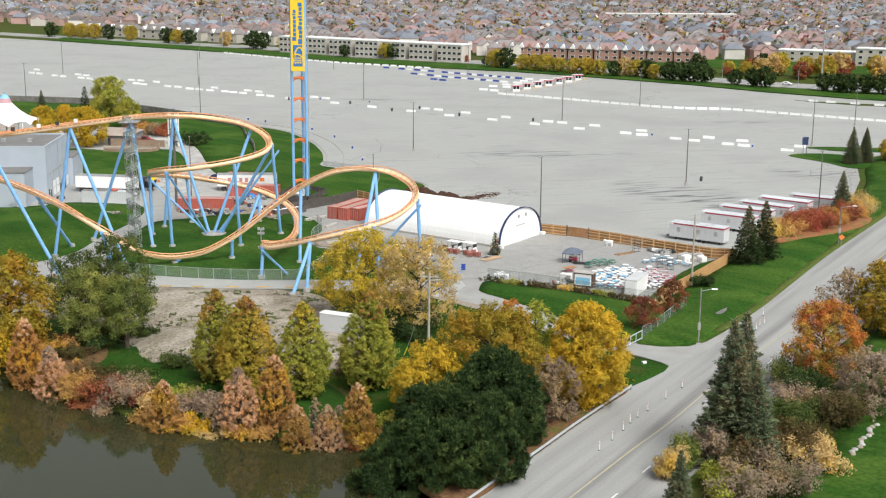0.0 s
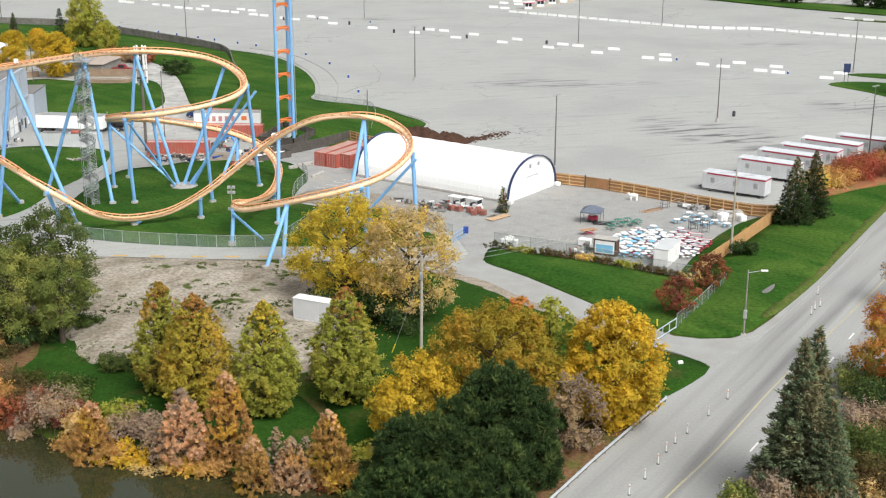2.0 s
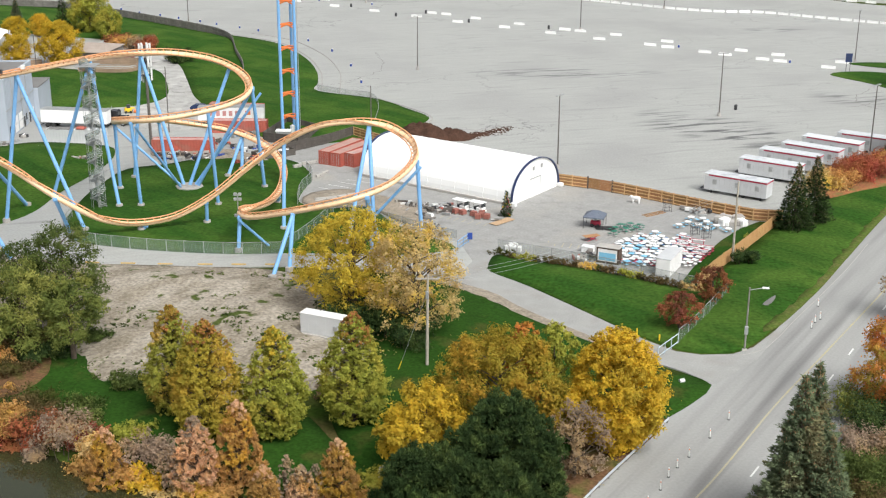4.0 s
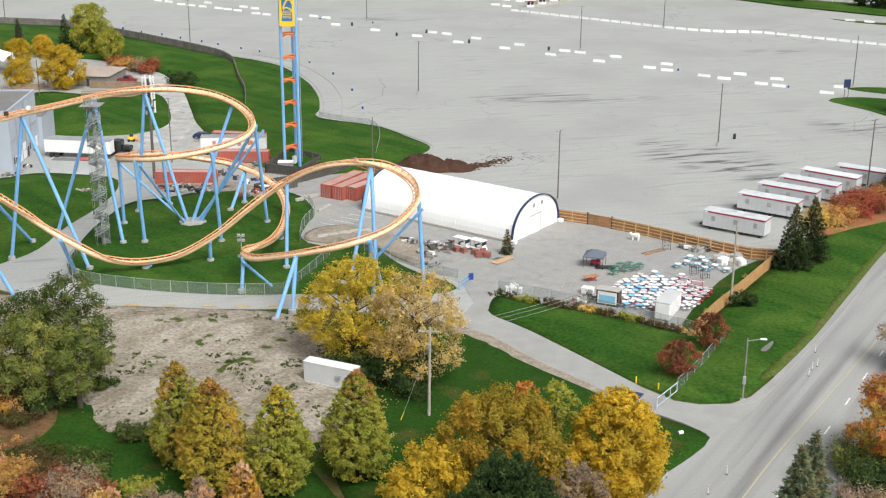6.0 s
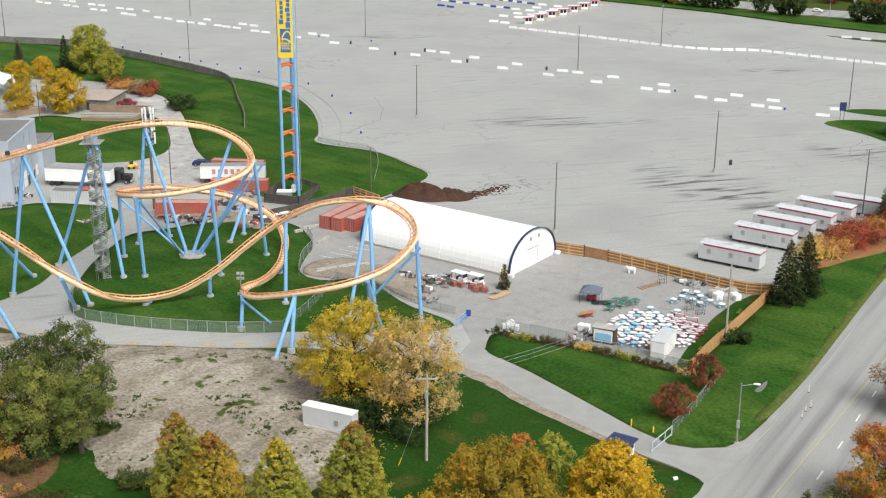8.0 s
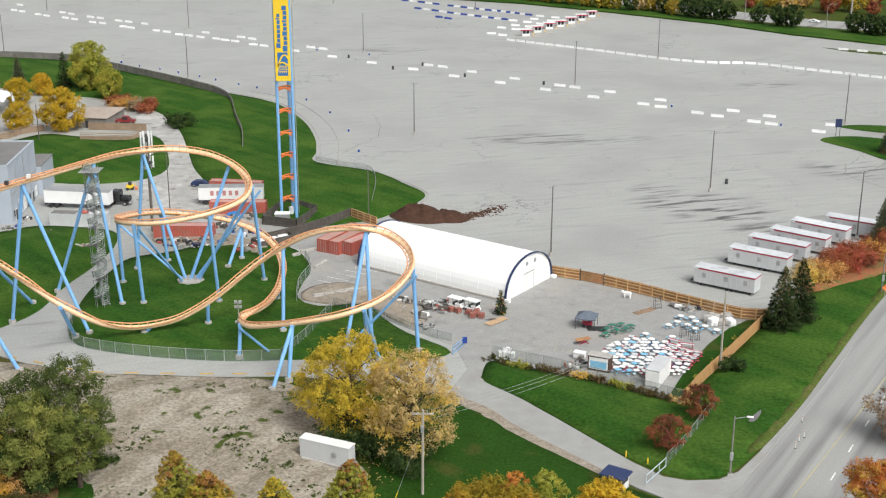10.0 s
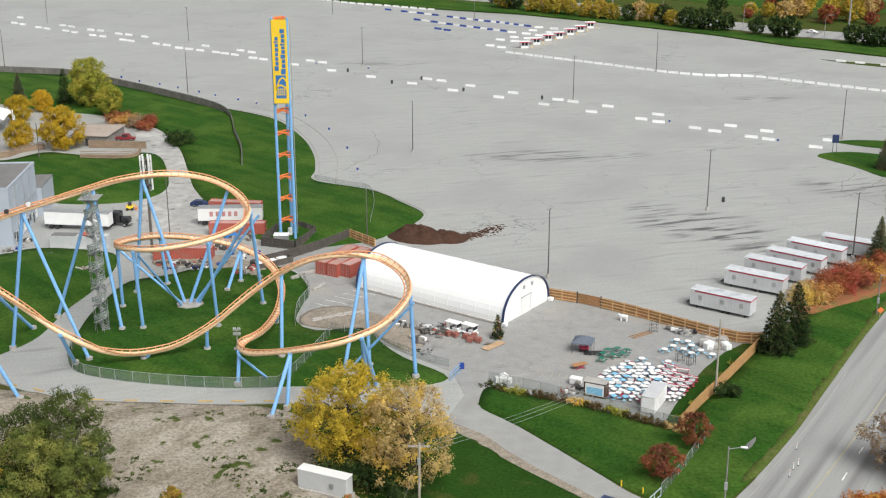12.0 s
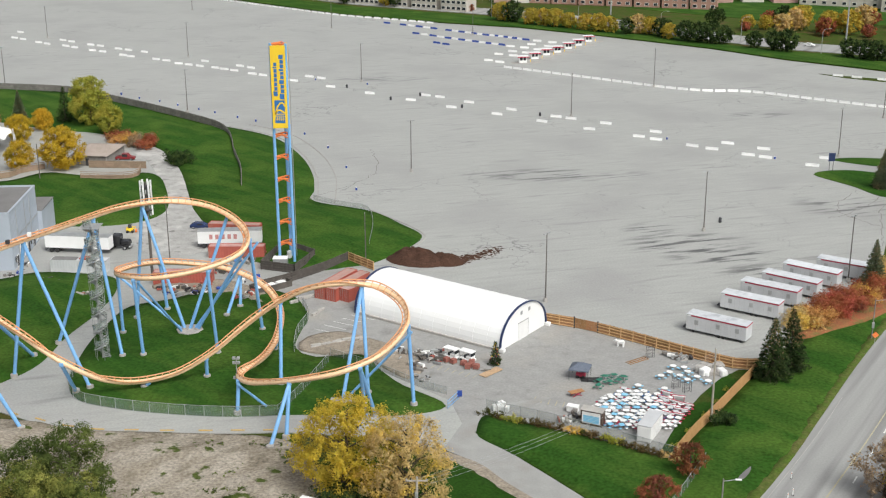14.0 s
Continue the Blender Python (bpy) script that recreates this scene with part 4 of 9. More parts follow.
plant(broadleaf("maple", 14.3, 13.2, "tan", "spread", 7000, 0.28, 0.16, 150, 27, "wide half-bare tan and yellow tree", tuft=0.62), -3.8, 151.4)
plant(broadleaf("willow", 15.4, 9.4, "willow", "spread", 6400, 0.28, 0.22, 44, 29, "tall dark green willow with ragged crown", tuft=0.98), -47.2, 146.4)
plant(broadleaf("willow", 11.8, 9.6, "willow_light", "spread", 4600, 0.28, 0.2, 30, 30, "lighter green willow leaning to the pond", tuft=1.0), -51.6, 143.2)
plant(broadleaf("willow", 10.6, 8.4, "willow_light", "spread", 3600, 0.28, 0.24, 24, 32, "green willow at the edge of bare earth", tuft=1.0), -45.4, 142.0)
plant(broadleaf("willow", 12.4, 8.4, "willow", "spread", 4200, 0.28, 0.18, 30, 34, "dark green willow behind its neighbours", tuft=1.0), -54.0, 148.0)
plant(broadleaf("maple", 11.4, 9.4, "mixed", "round", 7600, 0.28, 0.08, 120, 31, "round maple in red and orange leaf", tuft=0.8), 50.6, 128.4)
plant(broadleaf("small_tree", 5.4, 4.6, "maroon", "round", 1800, 0.24, 0.2, 46, 33, "small dark red ornamental tree"), 30.4, 152.4)
plant(broadleaf("small_tree", 5.6, 4.4, "maroon", "round", 1700, 0.24, 0.2, 46, 35, "small maroon ornamental tree beside fence"), 36.4, 162.2)
yard_spruce = plant(conifer(11.2, 7.6, "pine", 28, 14000, 0.36, 37, "dense dark green spruce by the yard fence", cones=6), 56.2, 196.4)
again(yard_spruce, 60.2, 200.2, 1.02, 90)


# ---- far suburb ----
rng = random.Random(5)
ROOFS = [material("shingle_roof", c, tuple(k * 0.8 for k in c), 4, 0.9, fine=0.1, each=0.3, island=0.35) for c in ((0.205, 0.185, 0.180), (0.250, 0.175, 0.160), (0.150, 0.160, 0.190))]
WALLS = [material("house_wall", c, tuple(k * 0.85 for k in c), 4, 0.9, fine=0.08, each=0.2, island=0.3) for c in ((0.42, 0.28, 0.24), (0.64, 0.60, 0.55), (0.36, 0.235, 0.20))]


def house_mesh(w, d, h, roof, gable=True):
    v = [(-w / 2, -d / 2, 0), (w / 2, -d / 2, 0), (w / 2, d / 2, 0), (-w / 2, d / 2, 0), (-w / 2, -d / 2, h), (w / 2, -d / 2, h), (w / 2, d / 2, h), (-w / 2, d / 2, h)]
    f = [(0, 1, 5, 4), (1, 2, 6, 5), (2, 3, 7, 6), (3, 0, 4, 7)]
    o = 0.4
    r = [(-w / 2 - o, -d / 2 - o, h - 0.1), (w / 2 + o, -d / 2 - o, h - 0.1), (w / 2 + o, d / 2 + o, h - 0.1), (-w / 2 - o, d / 2 + o, h - 0.1), (-w / 2 + d * 0.3, 0, h + roof), (w / 2 - d * 0.3, 0, h + roof)]
    rf = [(0, 1, 5, 4), (1, 2, 5), (2, 3, 4, 5), (3, 0, 4)]
    gw = w * 0.22
    g = [(-gw, -d / 2 - o - 0.3, h - 0.1), (gw, -d / 2 - o - 0.3, h - 0.1), (0, -d / 2 - o - 0.3, h + roof * 0.8), (0, 0, h + roof * 0.8)]
    k = len(r)
    if gable:
        r += g
        rf += [(k, k + 2, k + 3), (k + 1, k + 3, k + 2)]
        m = len(v)
        v += [(-gw * 0.9, -d / 2 - 0.5, 0), (gw * 0.9, -d / 2 - 0.5, 0), (gw * 0.9, -d / 2 - 0.5, h), (-gw * 0.9, -d / 2 - 0.5, h), (0, -d / 2 - 0.5, h + roof * 0.7)]
        f += [(m, m + 1, m + 2, m + 4, m + 3)]
    return v, f, r, rf


wall_lists, roof_lists = [([], []) for _ in WALLS], [([], []) for _ in ROOFS]
y = 690.0
COUNTED = []
while y < 1750:
    half = 0.36 * (y + 40) + 30
    x = -half
    while x < half:
        w, d = rng.uniform(9, 13.5), rng.uniform(9, 11.5)
        bound = 700 - 0.85 * x if x < 120 else 598 - 0.35 * (x - 120)
        if y > bound and rng.random() < (0.88 if y < 1250 else 0.6):
            hv, hf, rv, rf = house_mesh(w, d, rng.uniform(5.2, 6.4), rng.uniform(2.4, 3.6), rng.random() < 0.8)
            m = pose(x, y + rng.uniform(-3, 3), 0, 0, 0, rng.choice((0, 0, 0, 90, 14, -14)))
            if len(COUNTED) < 280:
                COUNTED.append(m)
                x += w + rng.uniform(2, 5)
                continue
            for (vs, fs), (a, b) in ((rng.choice(wall_lists), (hv, hf)), (rng.choice(roof_lists), (rv, rf))):
                o = len(vs)
                vs += [tuple(m @ Vector(q)) for q in a]
                fs += [tuple(i + o for i in q) for q in b]
        x += w + rng.uniform(2, 5)
    y += rng.uniform(17, 27)
suburb = thing("suburb", Matrix(), "distant rows of brick houses with grey and brown roofs", "houses")
for mats, lists, nm in ((WALLS, wall_lists, "walls"), (ROOFS, roof_lists, "roofs")):
    for mt, (vs, fs) in zip(mats, lists):
        tagged(raw(nm, vs, fs, mt, suburb), kind="stuff")
tagged(suburb, kind="stuff")

HOMES = []
for k in range(6):
    hv, hf, rv, rf = house_mesh((9.6, 12, 10.4, 13, 11.4, 10)[k], (9, 10.5, 10, 10.6, 9.4, 10)[k], 5.6 + 0.2 * (k % 3), 2.6 + 0.3 * (k % 3), k != 4)
    e = thing("house", Matrix(), ("brick", "cream", "red-brick")[k % 3] + " suburban house with " + ("grey", "brown", "slate")[k // 2] + " shingle roof", "house", "suburban houses")
    raw("wall", hv, hf, WALLS[k % 3], e)
    raw("roof", rv, rf, ROOFS[k // 2], e)
    HOMES.append(e)
for k, m in enumerate(COUNTED):
    if k < 6:
        HOMES[k].matrix_basis = m
    else:
        copy_thing(HOMES[(k * 5 + k // 7) % 6], m)


# ---- road markings and roadside ----
def along(line, start, length, w, name, mat, z, parent):
    pts, out, run = spline([(*q, z) for q in line], 0.5), [], 0.0
    for a, b in zip(pts, pts[1:]):
        if start <= run <= start + length:
            out.append(a)
        run += (b - a).length
    if len(out) > 1:
        part(name, sweep(bmesh.new(), out, slab_profile(w, 0.006)), mat, parent)


marks = tagged(thing("road_marking", Matrix(), "worn yellow centre line and white lane dashes", "road marking"), kind="structure")
CENTRE = [(7, 81), (21, 103.5), (28, 114.2), (38, 131), (48, 146.5), (64, 171.5), (82, 201), (107, 241), (135, 284)]
along(CENTRE, 0, 400, 0.22, "yellow_line", M["line_yellow"], 0.02, marks)
LANE = [(12, 82), (26, 104.6), (30.5, 112.6), (46, 138), (59, 160), (77, 190), (100, 228), (130, 275)]
for k in range(22):
    along(LANE, 1.2 + 9.05 * k, 2.9, 0.2, "lane_dash", M["line_white"], 0.02, marks)
along([(33.4, 144.9), (37.1, 145.1), (40.1, 146.9), (42.8, 150.6), (46.8, 157.2), (52.7, 166.5), (59.1, 176.9), (66.3, 189.6)], 0, 90, 0.1, "edge_line", M["kerb"], 0.02, marks)

rail = thing("guard_rail", Matrix(), "galvanised steel roadside guard rail on wooden posts", "guard rail")
RAIL = spline([(3, 90, 0), (11, 103.2, 0), (16, 111.6, 0), (21, 119.6, 0), (25, 126, 0)], 1.0)
part("beam", sweep(bmesh.new(), [p + Vector((0, 0, 0.62)) for p in RAIL], [(-0.03, -0.16), (0.05, -0.12), (0.0, -0.02), (0.0, 0.02), (0.05, 0.12), (-0.03, 0.16)]), material("bright_galvanised_beam", (0.50, 0.53, 0.56), (0.42, 0.45, 0.48), 1, 0.45, 0.2, fine=0.06), rail, "corrugated steel beam")
for p in RAIL[::2]:
    part("post", boxed((p.x - 0.22, p.y - 0.02, -0.2), (p.x - 0.06, p.y + 0.14, 0.72)), M["old_wood"], rail)

stake = thing("delineator_post", pose(18.3, 105, 0), "slim white flexible road delineator post", "delineator", "delineators on the road")
part("post", rodded((0, 0, 0.03), (0, 0, 1.1), 0.06, 0.05, 8), M["white"], stake)
part("base", rodded((0, 0, 0), (0, 0, 0.06), 0.16, 0.13, 8), M["black"], stake)
part("band", rodded((0, 0, 0.85), (0, 0, 0.95), 0.062, 0.06, 8), M["orange"], stake)
for x, y in ((20.2, 108.2), (21.9, 111.3), (23.1, 113.9), (24.3, 115.9), (25.9, 118.2), (28.9, 122.6), (31.8, 127), (48, 154), (49, 156), (50, 157.2), (51, 162)):
    copy_thing(stake, pose(x, y, 0.012))


def street_lamp(x, y, h, reach, turn):
    e = thing("street_lamp", pose(x, y, 0, 0, 0, turn), "wooden street lamp post with single outreach arm and flat head", "street lamp", "street lamps")
    part("post", rodded((0, 0, -0.2), (0, 0, h), 0.13, 0.09, 10), M["old_wood"], e)
    part("arm", rodded((0, 0, h - 0.35), (reach, 0, h), 0.05, 0.045, 8), M["grey_metal"], e)
    part("lamp_head", boxed((reach - 0.1, -0.16, h - 0.08), (reach + 0.75, 0.16, h + 0.12), 0.05), M["white"], e, "pale flat lamp head")
    part("junction_box", boxed((-0.22, -0.3, 2.2), (0.22, -0.1, 3.3), 0.03), M["grey_metal"], e)
    part("base", boxed((-0.3, -0.3, -0.1), (0.3, 0.3, 0.12), 0.03), M["concrete"], e)
    return e


street_lamp(37.7, 146.6, 8.4, 1.6, -8)
street_lamp(78.7, 214.4, 7.8, 2.2, -8)

pole = thing("utility_pole", pose(-2.0, 140.4, 0), "pale wooden utility pole with crossarm and insulators", "utility pole")
part("post", rodded((0, 0, -0.3), (0.1, 0, 12.0), 0.2, 0.14, 10), M["plank_pole"], pole)
part("crossarm", boxed((-1.35, -0.08, 11.35), (1.45, 0.08, 11.55), 0.02), M["plank_pole"], pole)
for x in (-1.2, -0.6, 0.65, 1.3):
    part("insulator", rodded((x, 0, 11.55), (x, 0, 11.8), 0.06, 0.04, 8), M["grey_metal"], pole)
part("transformer_bracket", boxed((-0.18, -0.3, 9.0), (0.2, 0.2, 9.9), 0.05), M["grey_metal"], pole)
yard_pole = thing("utility_pole", pose(43.0, 180.3, 0), "grey wooden utility pole inside the yard fence", "utility pole")
part("post", rodded((0, 0, -0.3), (0, 0, 12.6), 0.19, 0.13, 10), M["plank_pole"], yard_pole)
part("cap", rodded((0, 0, 12.5), (0, 0, 12.75), 0.16, 0.05, 8), M["grey_metal"], yard_pole)
for k, dz in enumerate((11.7, 11.3, 10.8)):
    wire = thing("overhead_wire", Matrix(), "thin sagging overhead electric wire between poles", "wire", "overhead wires")
    a, b = Vector((-2.0 + 0.5 * k, 140.4, dz)), Vector((43, 180.3, dz + 0.4))
    pts = [a.lerp(b, i / 20) - Vector((0, 0, 7.2 * (i / 20) * (1 - i / 20))) for i in range(21)]
    part("cable", sweep(bmesh.new(), pts, circle(0.018, 4)), M["grey_metal"], wire)


def link_material():
    m = bpy.data.materials.new("chain_link_mesh")
    m.use_nodes = True
    n, l = m.node_tree.nodes, m.node_tree.links
    p = n["Principled BSDF"]
    p.inputs["Base Color"].default_value, p.inputs["Metallic"].default_value, p.inputs["Roughness"].default_value = (0.30, 0.36, 0.33, 1), 0.3, 0.5
    p.inputs["Alpha"].default_value = 0.30
    t = n.new("ShaderNodeTexNoise")
    t.inputs["Scale"].default_value = 1.5
    r = n.new("ShaderNodeMapRange")
    r.inputs["To Min"].default_value, r.inputs["To Max"].default_value = 0.22, 0.42
    l.new(t.outputs["Fac"], r.inputs["Value"])
    l.new(r.outputs[0], p.inputs["Alpha"])
    return m


M["link"] = link_material()


def stations(line, step):
    pts = spline([(*q, 0) for q in line], 0.25) if len(line) > 2 else [Vector((*line[0], 0)).lerp(Vector((*line[1], 0)), i / 200) for i in range(201)]
    total = sum((b - a).length for a, b in zip(pts, pts[1:]))
    n = max(1, round(total / step))
    out, run, k = [], 0.0, 0
    for a, b in zip(pts, pts[1:]):
        while k < n and run >= k * total / n - 1e-6:
            out.append(a)
            k += 1
        run += (b - a).length
    return out + [pts[-1]]


def wood_fence(line, h, mat, label, rails=(0.3, 0.9, 1.5, 1.98), bay=2.4, solid=True, gap=0.02, z0=0.0, rail_side=1):
    """Posts, rails and bays of vertical boards."""
    e = thing("wooden_fence", Matrix(), label, "fence")
    st = stations(line, bay)
    for a, b in zip(st, st[1:]):
        d = (b - a).normalized()
        nrm = Vector((d.y, -d.x, 0)) * rail_side
        m = Matrix.Translation((a.x, a.y, z0)) @ Matrix.Rotation(math.atan2(d.y, d.x), 4, "Z")
        L = (b - a).length
        bm = bmesh.new()
        n = max(1, int(L / 0.3))
        line = []
        for k in range(n):
            top = h + random.uniform(-0.03, 0.03)
            for x0 in (k * L / n + gap / 2, (k + 1) * L / n - gap / 2):
                line.append((x0, 0.012 if k % 2 else 0.03, top))
            line.append(((k + 1) * L / n, -0.01, h - 0.05))
        line = line[:-1]
        grid = [[bm.verts.new((x0, y0 - t, z)) for t, z in ((0.03, 0.05), (0.03, zt), (0, zt), (0, 0.05))] for x0, y0, zt in line]
        for u, v in zip(grid, grid[1:]):
            for q in range(4):
                bm.faces.new((u[q], v[q], v[(q + 1) % 4], u[(q + 1) % 4]))
        ob = part("board_bay", bm, mat, e)
        ob.matrix_basis = m
        for r in rails:
            part("rail", boxed((0, -0.10 * rail_side - 0.04, r - 0.08), (L, -0.10 * rail_side + 0.04, r + 0.08)), M["lit_cedar"] if mat is M["cedar"] else mat, e).matrix_basis = m
    for p in st:
        part("post", boxed((p.x - 0.09, p.y - 0.13 if mat is not M["cedar_plain"] else p.y - 0.02, z0 - 0.1), (p.x + (0.09 if mat is not M["cedar_plain"] else -0.01), p.y + 0.07, z0 + h + 0.1)), M["lit_cedar"] if mat is M["cedar"] else mat, e)
    return e


def link_fence(line, h, label, bay=3.0, z0=0.05):
    e = thing("chain_link_fence", Matrix(), label, "fence")
    st = stations(line, bay)
    for a, b in zip(st, st[1:]):
        raw("mesh_bay", [(a.x, a.y, z0), (b.x, b.y, z0), (b.x, b.y, z0 + h), (a.x, a.y, z0 + h)], [(0, 1, 2, 3)], M["link"], e)
        part("top_rail", rodded((a.x, a.y, z0 + h), (b.x, b.y, z0 + h), 0.035, sides=6), M["grey_metal"], e)
    for p in st:
        part("post", rodded((p.x, p.y, z0 - 0.2), (p.x, p.y, z0 + h + 0.08), 0.045, sides=6), M["grey_metal"], e)
    return e


wood_fence([(19.6, 222.3), (24.9, 219.8)], 2.1, M["cedar"], "new cedar board fence closing the storage yard", rail_side=1)
wood_fence([(29.0, 217.3), (34.6, 213.2), (40.6, 208.4), (46.5, 203.9), (51.2, 200.8), (55.3, 200.6)], 2.1, M["cedar"], "new cedar board fence closing the storage yard")
dark_gate = thing("yard_gate", Matrix(), "cedar double gate with dark steel posts", "gate")
for a, b in (((25.0, 219.7), (27.0, 218.5)), ((27.0, 218.5), (29.0, 217.3))):
    bm = bmesh.new()
    for k in range(8):
        box(bm, (k * 0.29, 0, 0.12), (k * 0.29 + 0.27, 0.03, 2.05))
    for z in (0.22, 0.82, 1.42, 1.9):
        box(bm, (0, -0.06, z), (2.33, 0, z + 0.15))
    part("gate_leaf", bm, M["cedar"], dark_gate).matrix_basis = pose(a[0], a[1], 0, 0, 0, math.degrees(math.atan2(b[1] - a[1], b[0] - a[0])))
for x, y in ((24.95, 219.75), (29.05, 217.25)):
    part("post", boxed((x - 0.12, y - 0.12, -0.1), (x + 0.12, y + 0.12, 2.3), 0.02), M["dark_metal"], dark_gate)
wood_fence([(55.4, 200.8), (49.2, 190.8), (43.9, 182.2), (39.2, 174.8), (35.6, 168.2)], 2.1, M["cedar_plain"], "cedar board fence running down beside the lawn", rail_side=1)
wood_fence([(-175, 452), (-148, 447.5), (-133, 442.5), (-115, 427.5), (-99, 413.5), (-83, 398.5), (-72, 386.5), (-66, 373.5), (-61, 352), (-56, 333), (-53, 316)], 2.4, M["old_wood"], "long weathered grey board fence curving along the lawn", rails=(0.4, 1.2, 2.0), bay=3.0)
wood_fence([(-38.6, 253), (-31.2, 250.4)], 2.0, M["dark_wood"], "dark stained board enclosure around the tower base")
wood_fence([(-31.2, 250.4), (-28, 260.4)], 2.0, M["dark_wood"], "dark stained board enclosure around the tower base")
wood_fence([(-28, 260.4), (-35.6, 267.4)], 2.0, M["dark_wood"], "dark stained board enclosure around the tower base")
wood_fence([(-35.6, 267.4), (-38.6, 253)], 2.0, M["dark_wood"], "dark stained board enclosure around the tower base")
wood_fence([(-36.6, 240.8), (-32, 244.6), (-28.3, 248.5), (-24.6, 252.8), (-20.6, 258.8)], 1.9, M["dark_wood"], "dark weathered board fence behind the containers")
wood_fence([(-20.4, 258.6), (-14.6, 252.2)], 1.9, M["cedar"], "short new cedar fence beside the tent")
link_fence([(-62.6, 200), (-62, 193), (-59, 187.6), (-52, 184.7), (-43, 182.7), (-33, 181.7), (-25.4, 182.2)], 1.9, "low galvanised chain-link fence round the infield lawn")
link_fence([(-25.4, 182.2), (-22.2, 192), (-19.4, 203)], 1.9, "galvanised chain-link fence crossing the lawn")
link_fence([(-26, 208), (-26.4, 216), (-25.2, 224), (-27.2, 231)], 1.9, "galvanised chain-link fence round the infield lawn")
link_fence([(-19.4, 206.6), (-10.5, 200), (-3.4, 193.4), (1.4, 190.2)], 1.4, "low chain-link fence along the yard edge")
link_fence([(29.7, 148.4), (31.4, 151), (34.2, 156), (36.6, 160.6), (39.4, 166)], 2.0, "tall chain-link fence beside the maroon trees")
link_fence([(7.8, 184.6), (20, 178.3), (35.6, 168.2)], 1.8, "chain-link fence behind the hedge of the yard")
link_fence([(-33.2, 306), (-25, 300), (-19, 296.4), (-16.8, 284), (-16.6, 268)], 1.3, "low chain-link fence on the grass slope")
M["gate_paint"] = material("pale_blue_gate_paint", (0.50, 0.58, 0.64), (0.44, 0.52, 0.58), 1, 0.5)
gate = thing("drive_gate", Matrix(), "pale blue steel swing gate across the drive", "gate")
A, B = Vector((26.4, 143.6, 0)), Vector((29.6, 148.2, 0))
for z in (0.35, 1.5):
    part("bar", rodded(A + Vector((0, 0, z)), B + Vector((0, 0, z)), 0.06, sides=8), M["gate_paint"], gate)
for t in (0, 0.33, 0.66, 1):
    p = A.lerp(B, t)
    part("upright", rodded(p, p + Vector((0, 0, 1.6)), 0.05, sides=8), M["gate_paint"], gate)
blue_gate = thing("drive_gate", Matrix(), "light blue-grey tubular gate by the infield lawn", "gate")
A, B = Vector((1.6, 185.0, 0)), Vector((3.3, 188.6, 0))
for z in (0.2, 0.8, 1.4):
    part("bar", rodded(A + Vector((0, 0, z)), B + Vector((0, 0, z)), 0.05, sides=6), M["blue"], blue_gate)
for t in (0, 0.5, 1):
    p = A.lerp(B, t)
    part("upright", rodded(p, p + Vector((0, 0, 1.5)), 0.05, sides=6), M["blue"], blue_gate)
part("notice_panel", boxed((3.1, 188.45, 0.5), (3.9, 188.55, 1.6), 0.01), M["blue_plastic"], blue_gate, "blue notice panel")
hut = thing("gatehouse", pose(22.4, 143.0, 0, 0, 0, -32) @ Matrix.Scale(0.9, 4), "small navy-roofed gatehouse with glazed sides", "gatehouse")
part("wall", boxed((-1.5, -1.2, 0), (1.5, 1.2, 1.1), 0.03), M["white"], hut, "pale lower wall")
part("glazing", boxed((-1.42, -1.12, 1.1), (1.42, 1.12, 2.2)), M["glass_dark"], hut, "dark glazing")
for sx in (-1, 1):
    for sy in (-1, 1):
        part("corner_post", boxed((sx * 1.45 - 0.07, sy * 1.15 - 0.07, 0), (sx * 1.45 + 0.07, sy * 1.15 + 0.07, 2.25)), M["white"], hut)
part("roof", boxed((-1.9, -1.6, 2.2), (1.9, 1.6, 2.5), 0.08), M["navy"], hut, "dark navy roof slab")
post = thing("bollard", pose(24.8, 151.2, 0), "yellow steel safety bollard", "bollard", "bollards by the drive")
part("post", rodded((0, 0, 0), (0, 0, 0.9), 0.1, 0.1, 10), M["yellow"], post)
part("cap", rodded((0, 0, 0.9), (0, 0, 0.97), 0.1, 0.04, 10), M["yellow"], post)
copy_thing(post, pose(27.4, 149.2, 0))
pipe = thing("culvert_pipe", pose(28.2, 136.6, 0.1, 0, 0, 20) @ Matrix.Scale(0.52, 4), "white concrete culvert pipe end", "pipe")
bm = bmesh.new()
ringo = [[bm.verts.new((x, r * math.cos(k * math.pi / 8), 0.4 + r * math.sin(k * math.pi / 8))) for k in range(16)] for x, r in ((-0.6, 0.45), (0.6, 0.45), (0.6, 0.34), (-0.6, 0.34))]
for a, b in zip(ringo, ringo[1:] + ringo[:1]):
    for k in range(16):
        bm.faces.new((a[k], a[(k + 1) % 16], b[(k + 1) % 16], b[k]))
part("barrel", bm, M["white"], pipe)
# black disc painted in for the shade within the hollow pipe
part("inside", rodded((-0.5, 0, 0.4), (-0.45, 0, 0.4), 0.34, sides=16), M["black"], pipe)

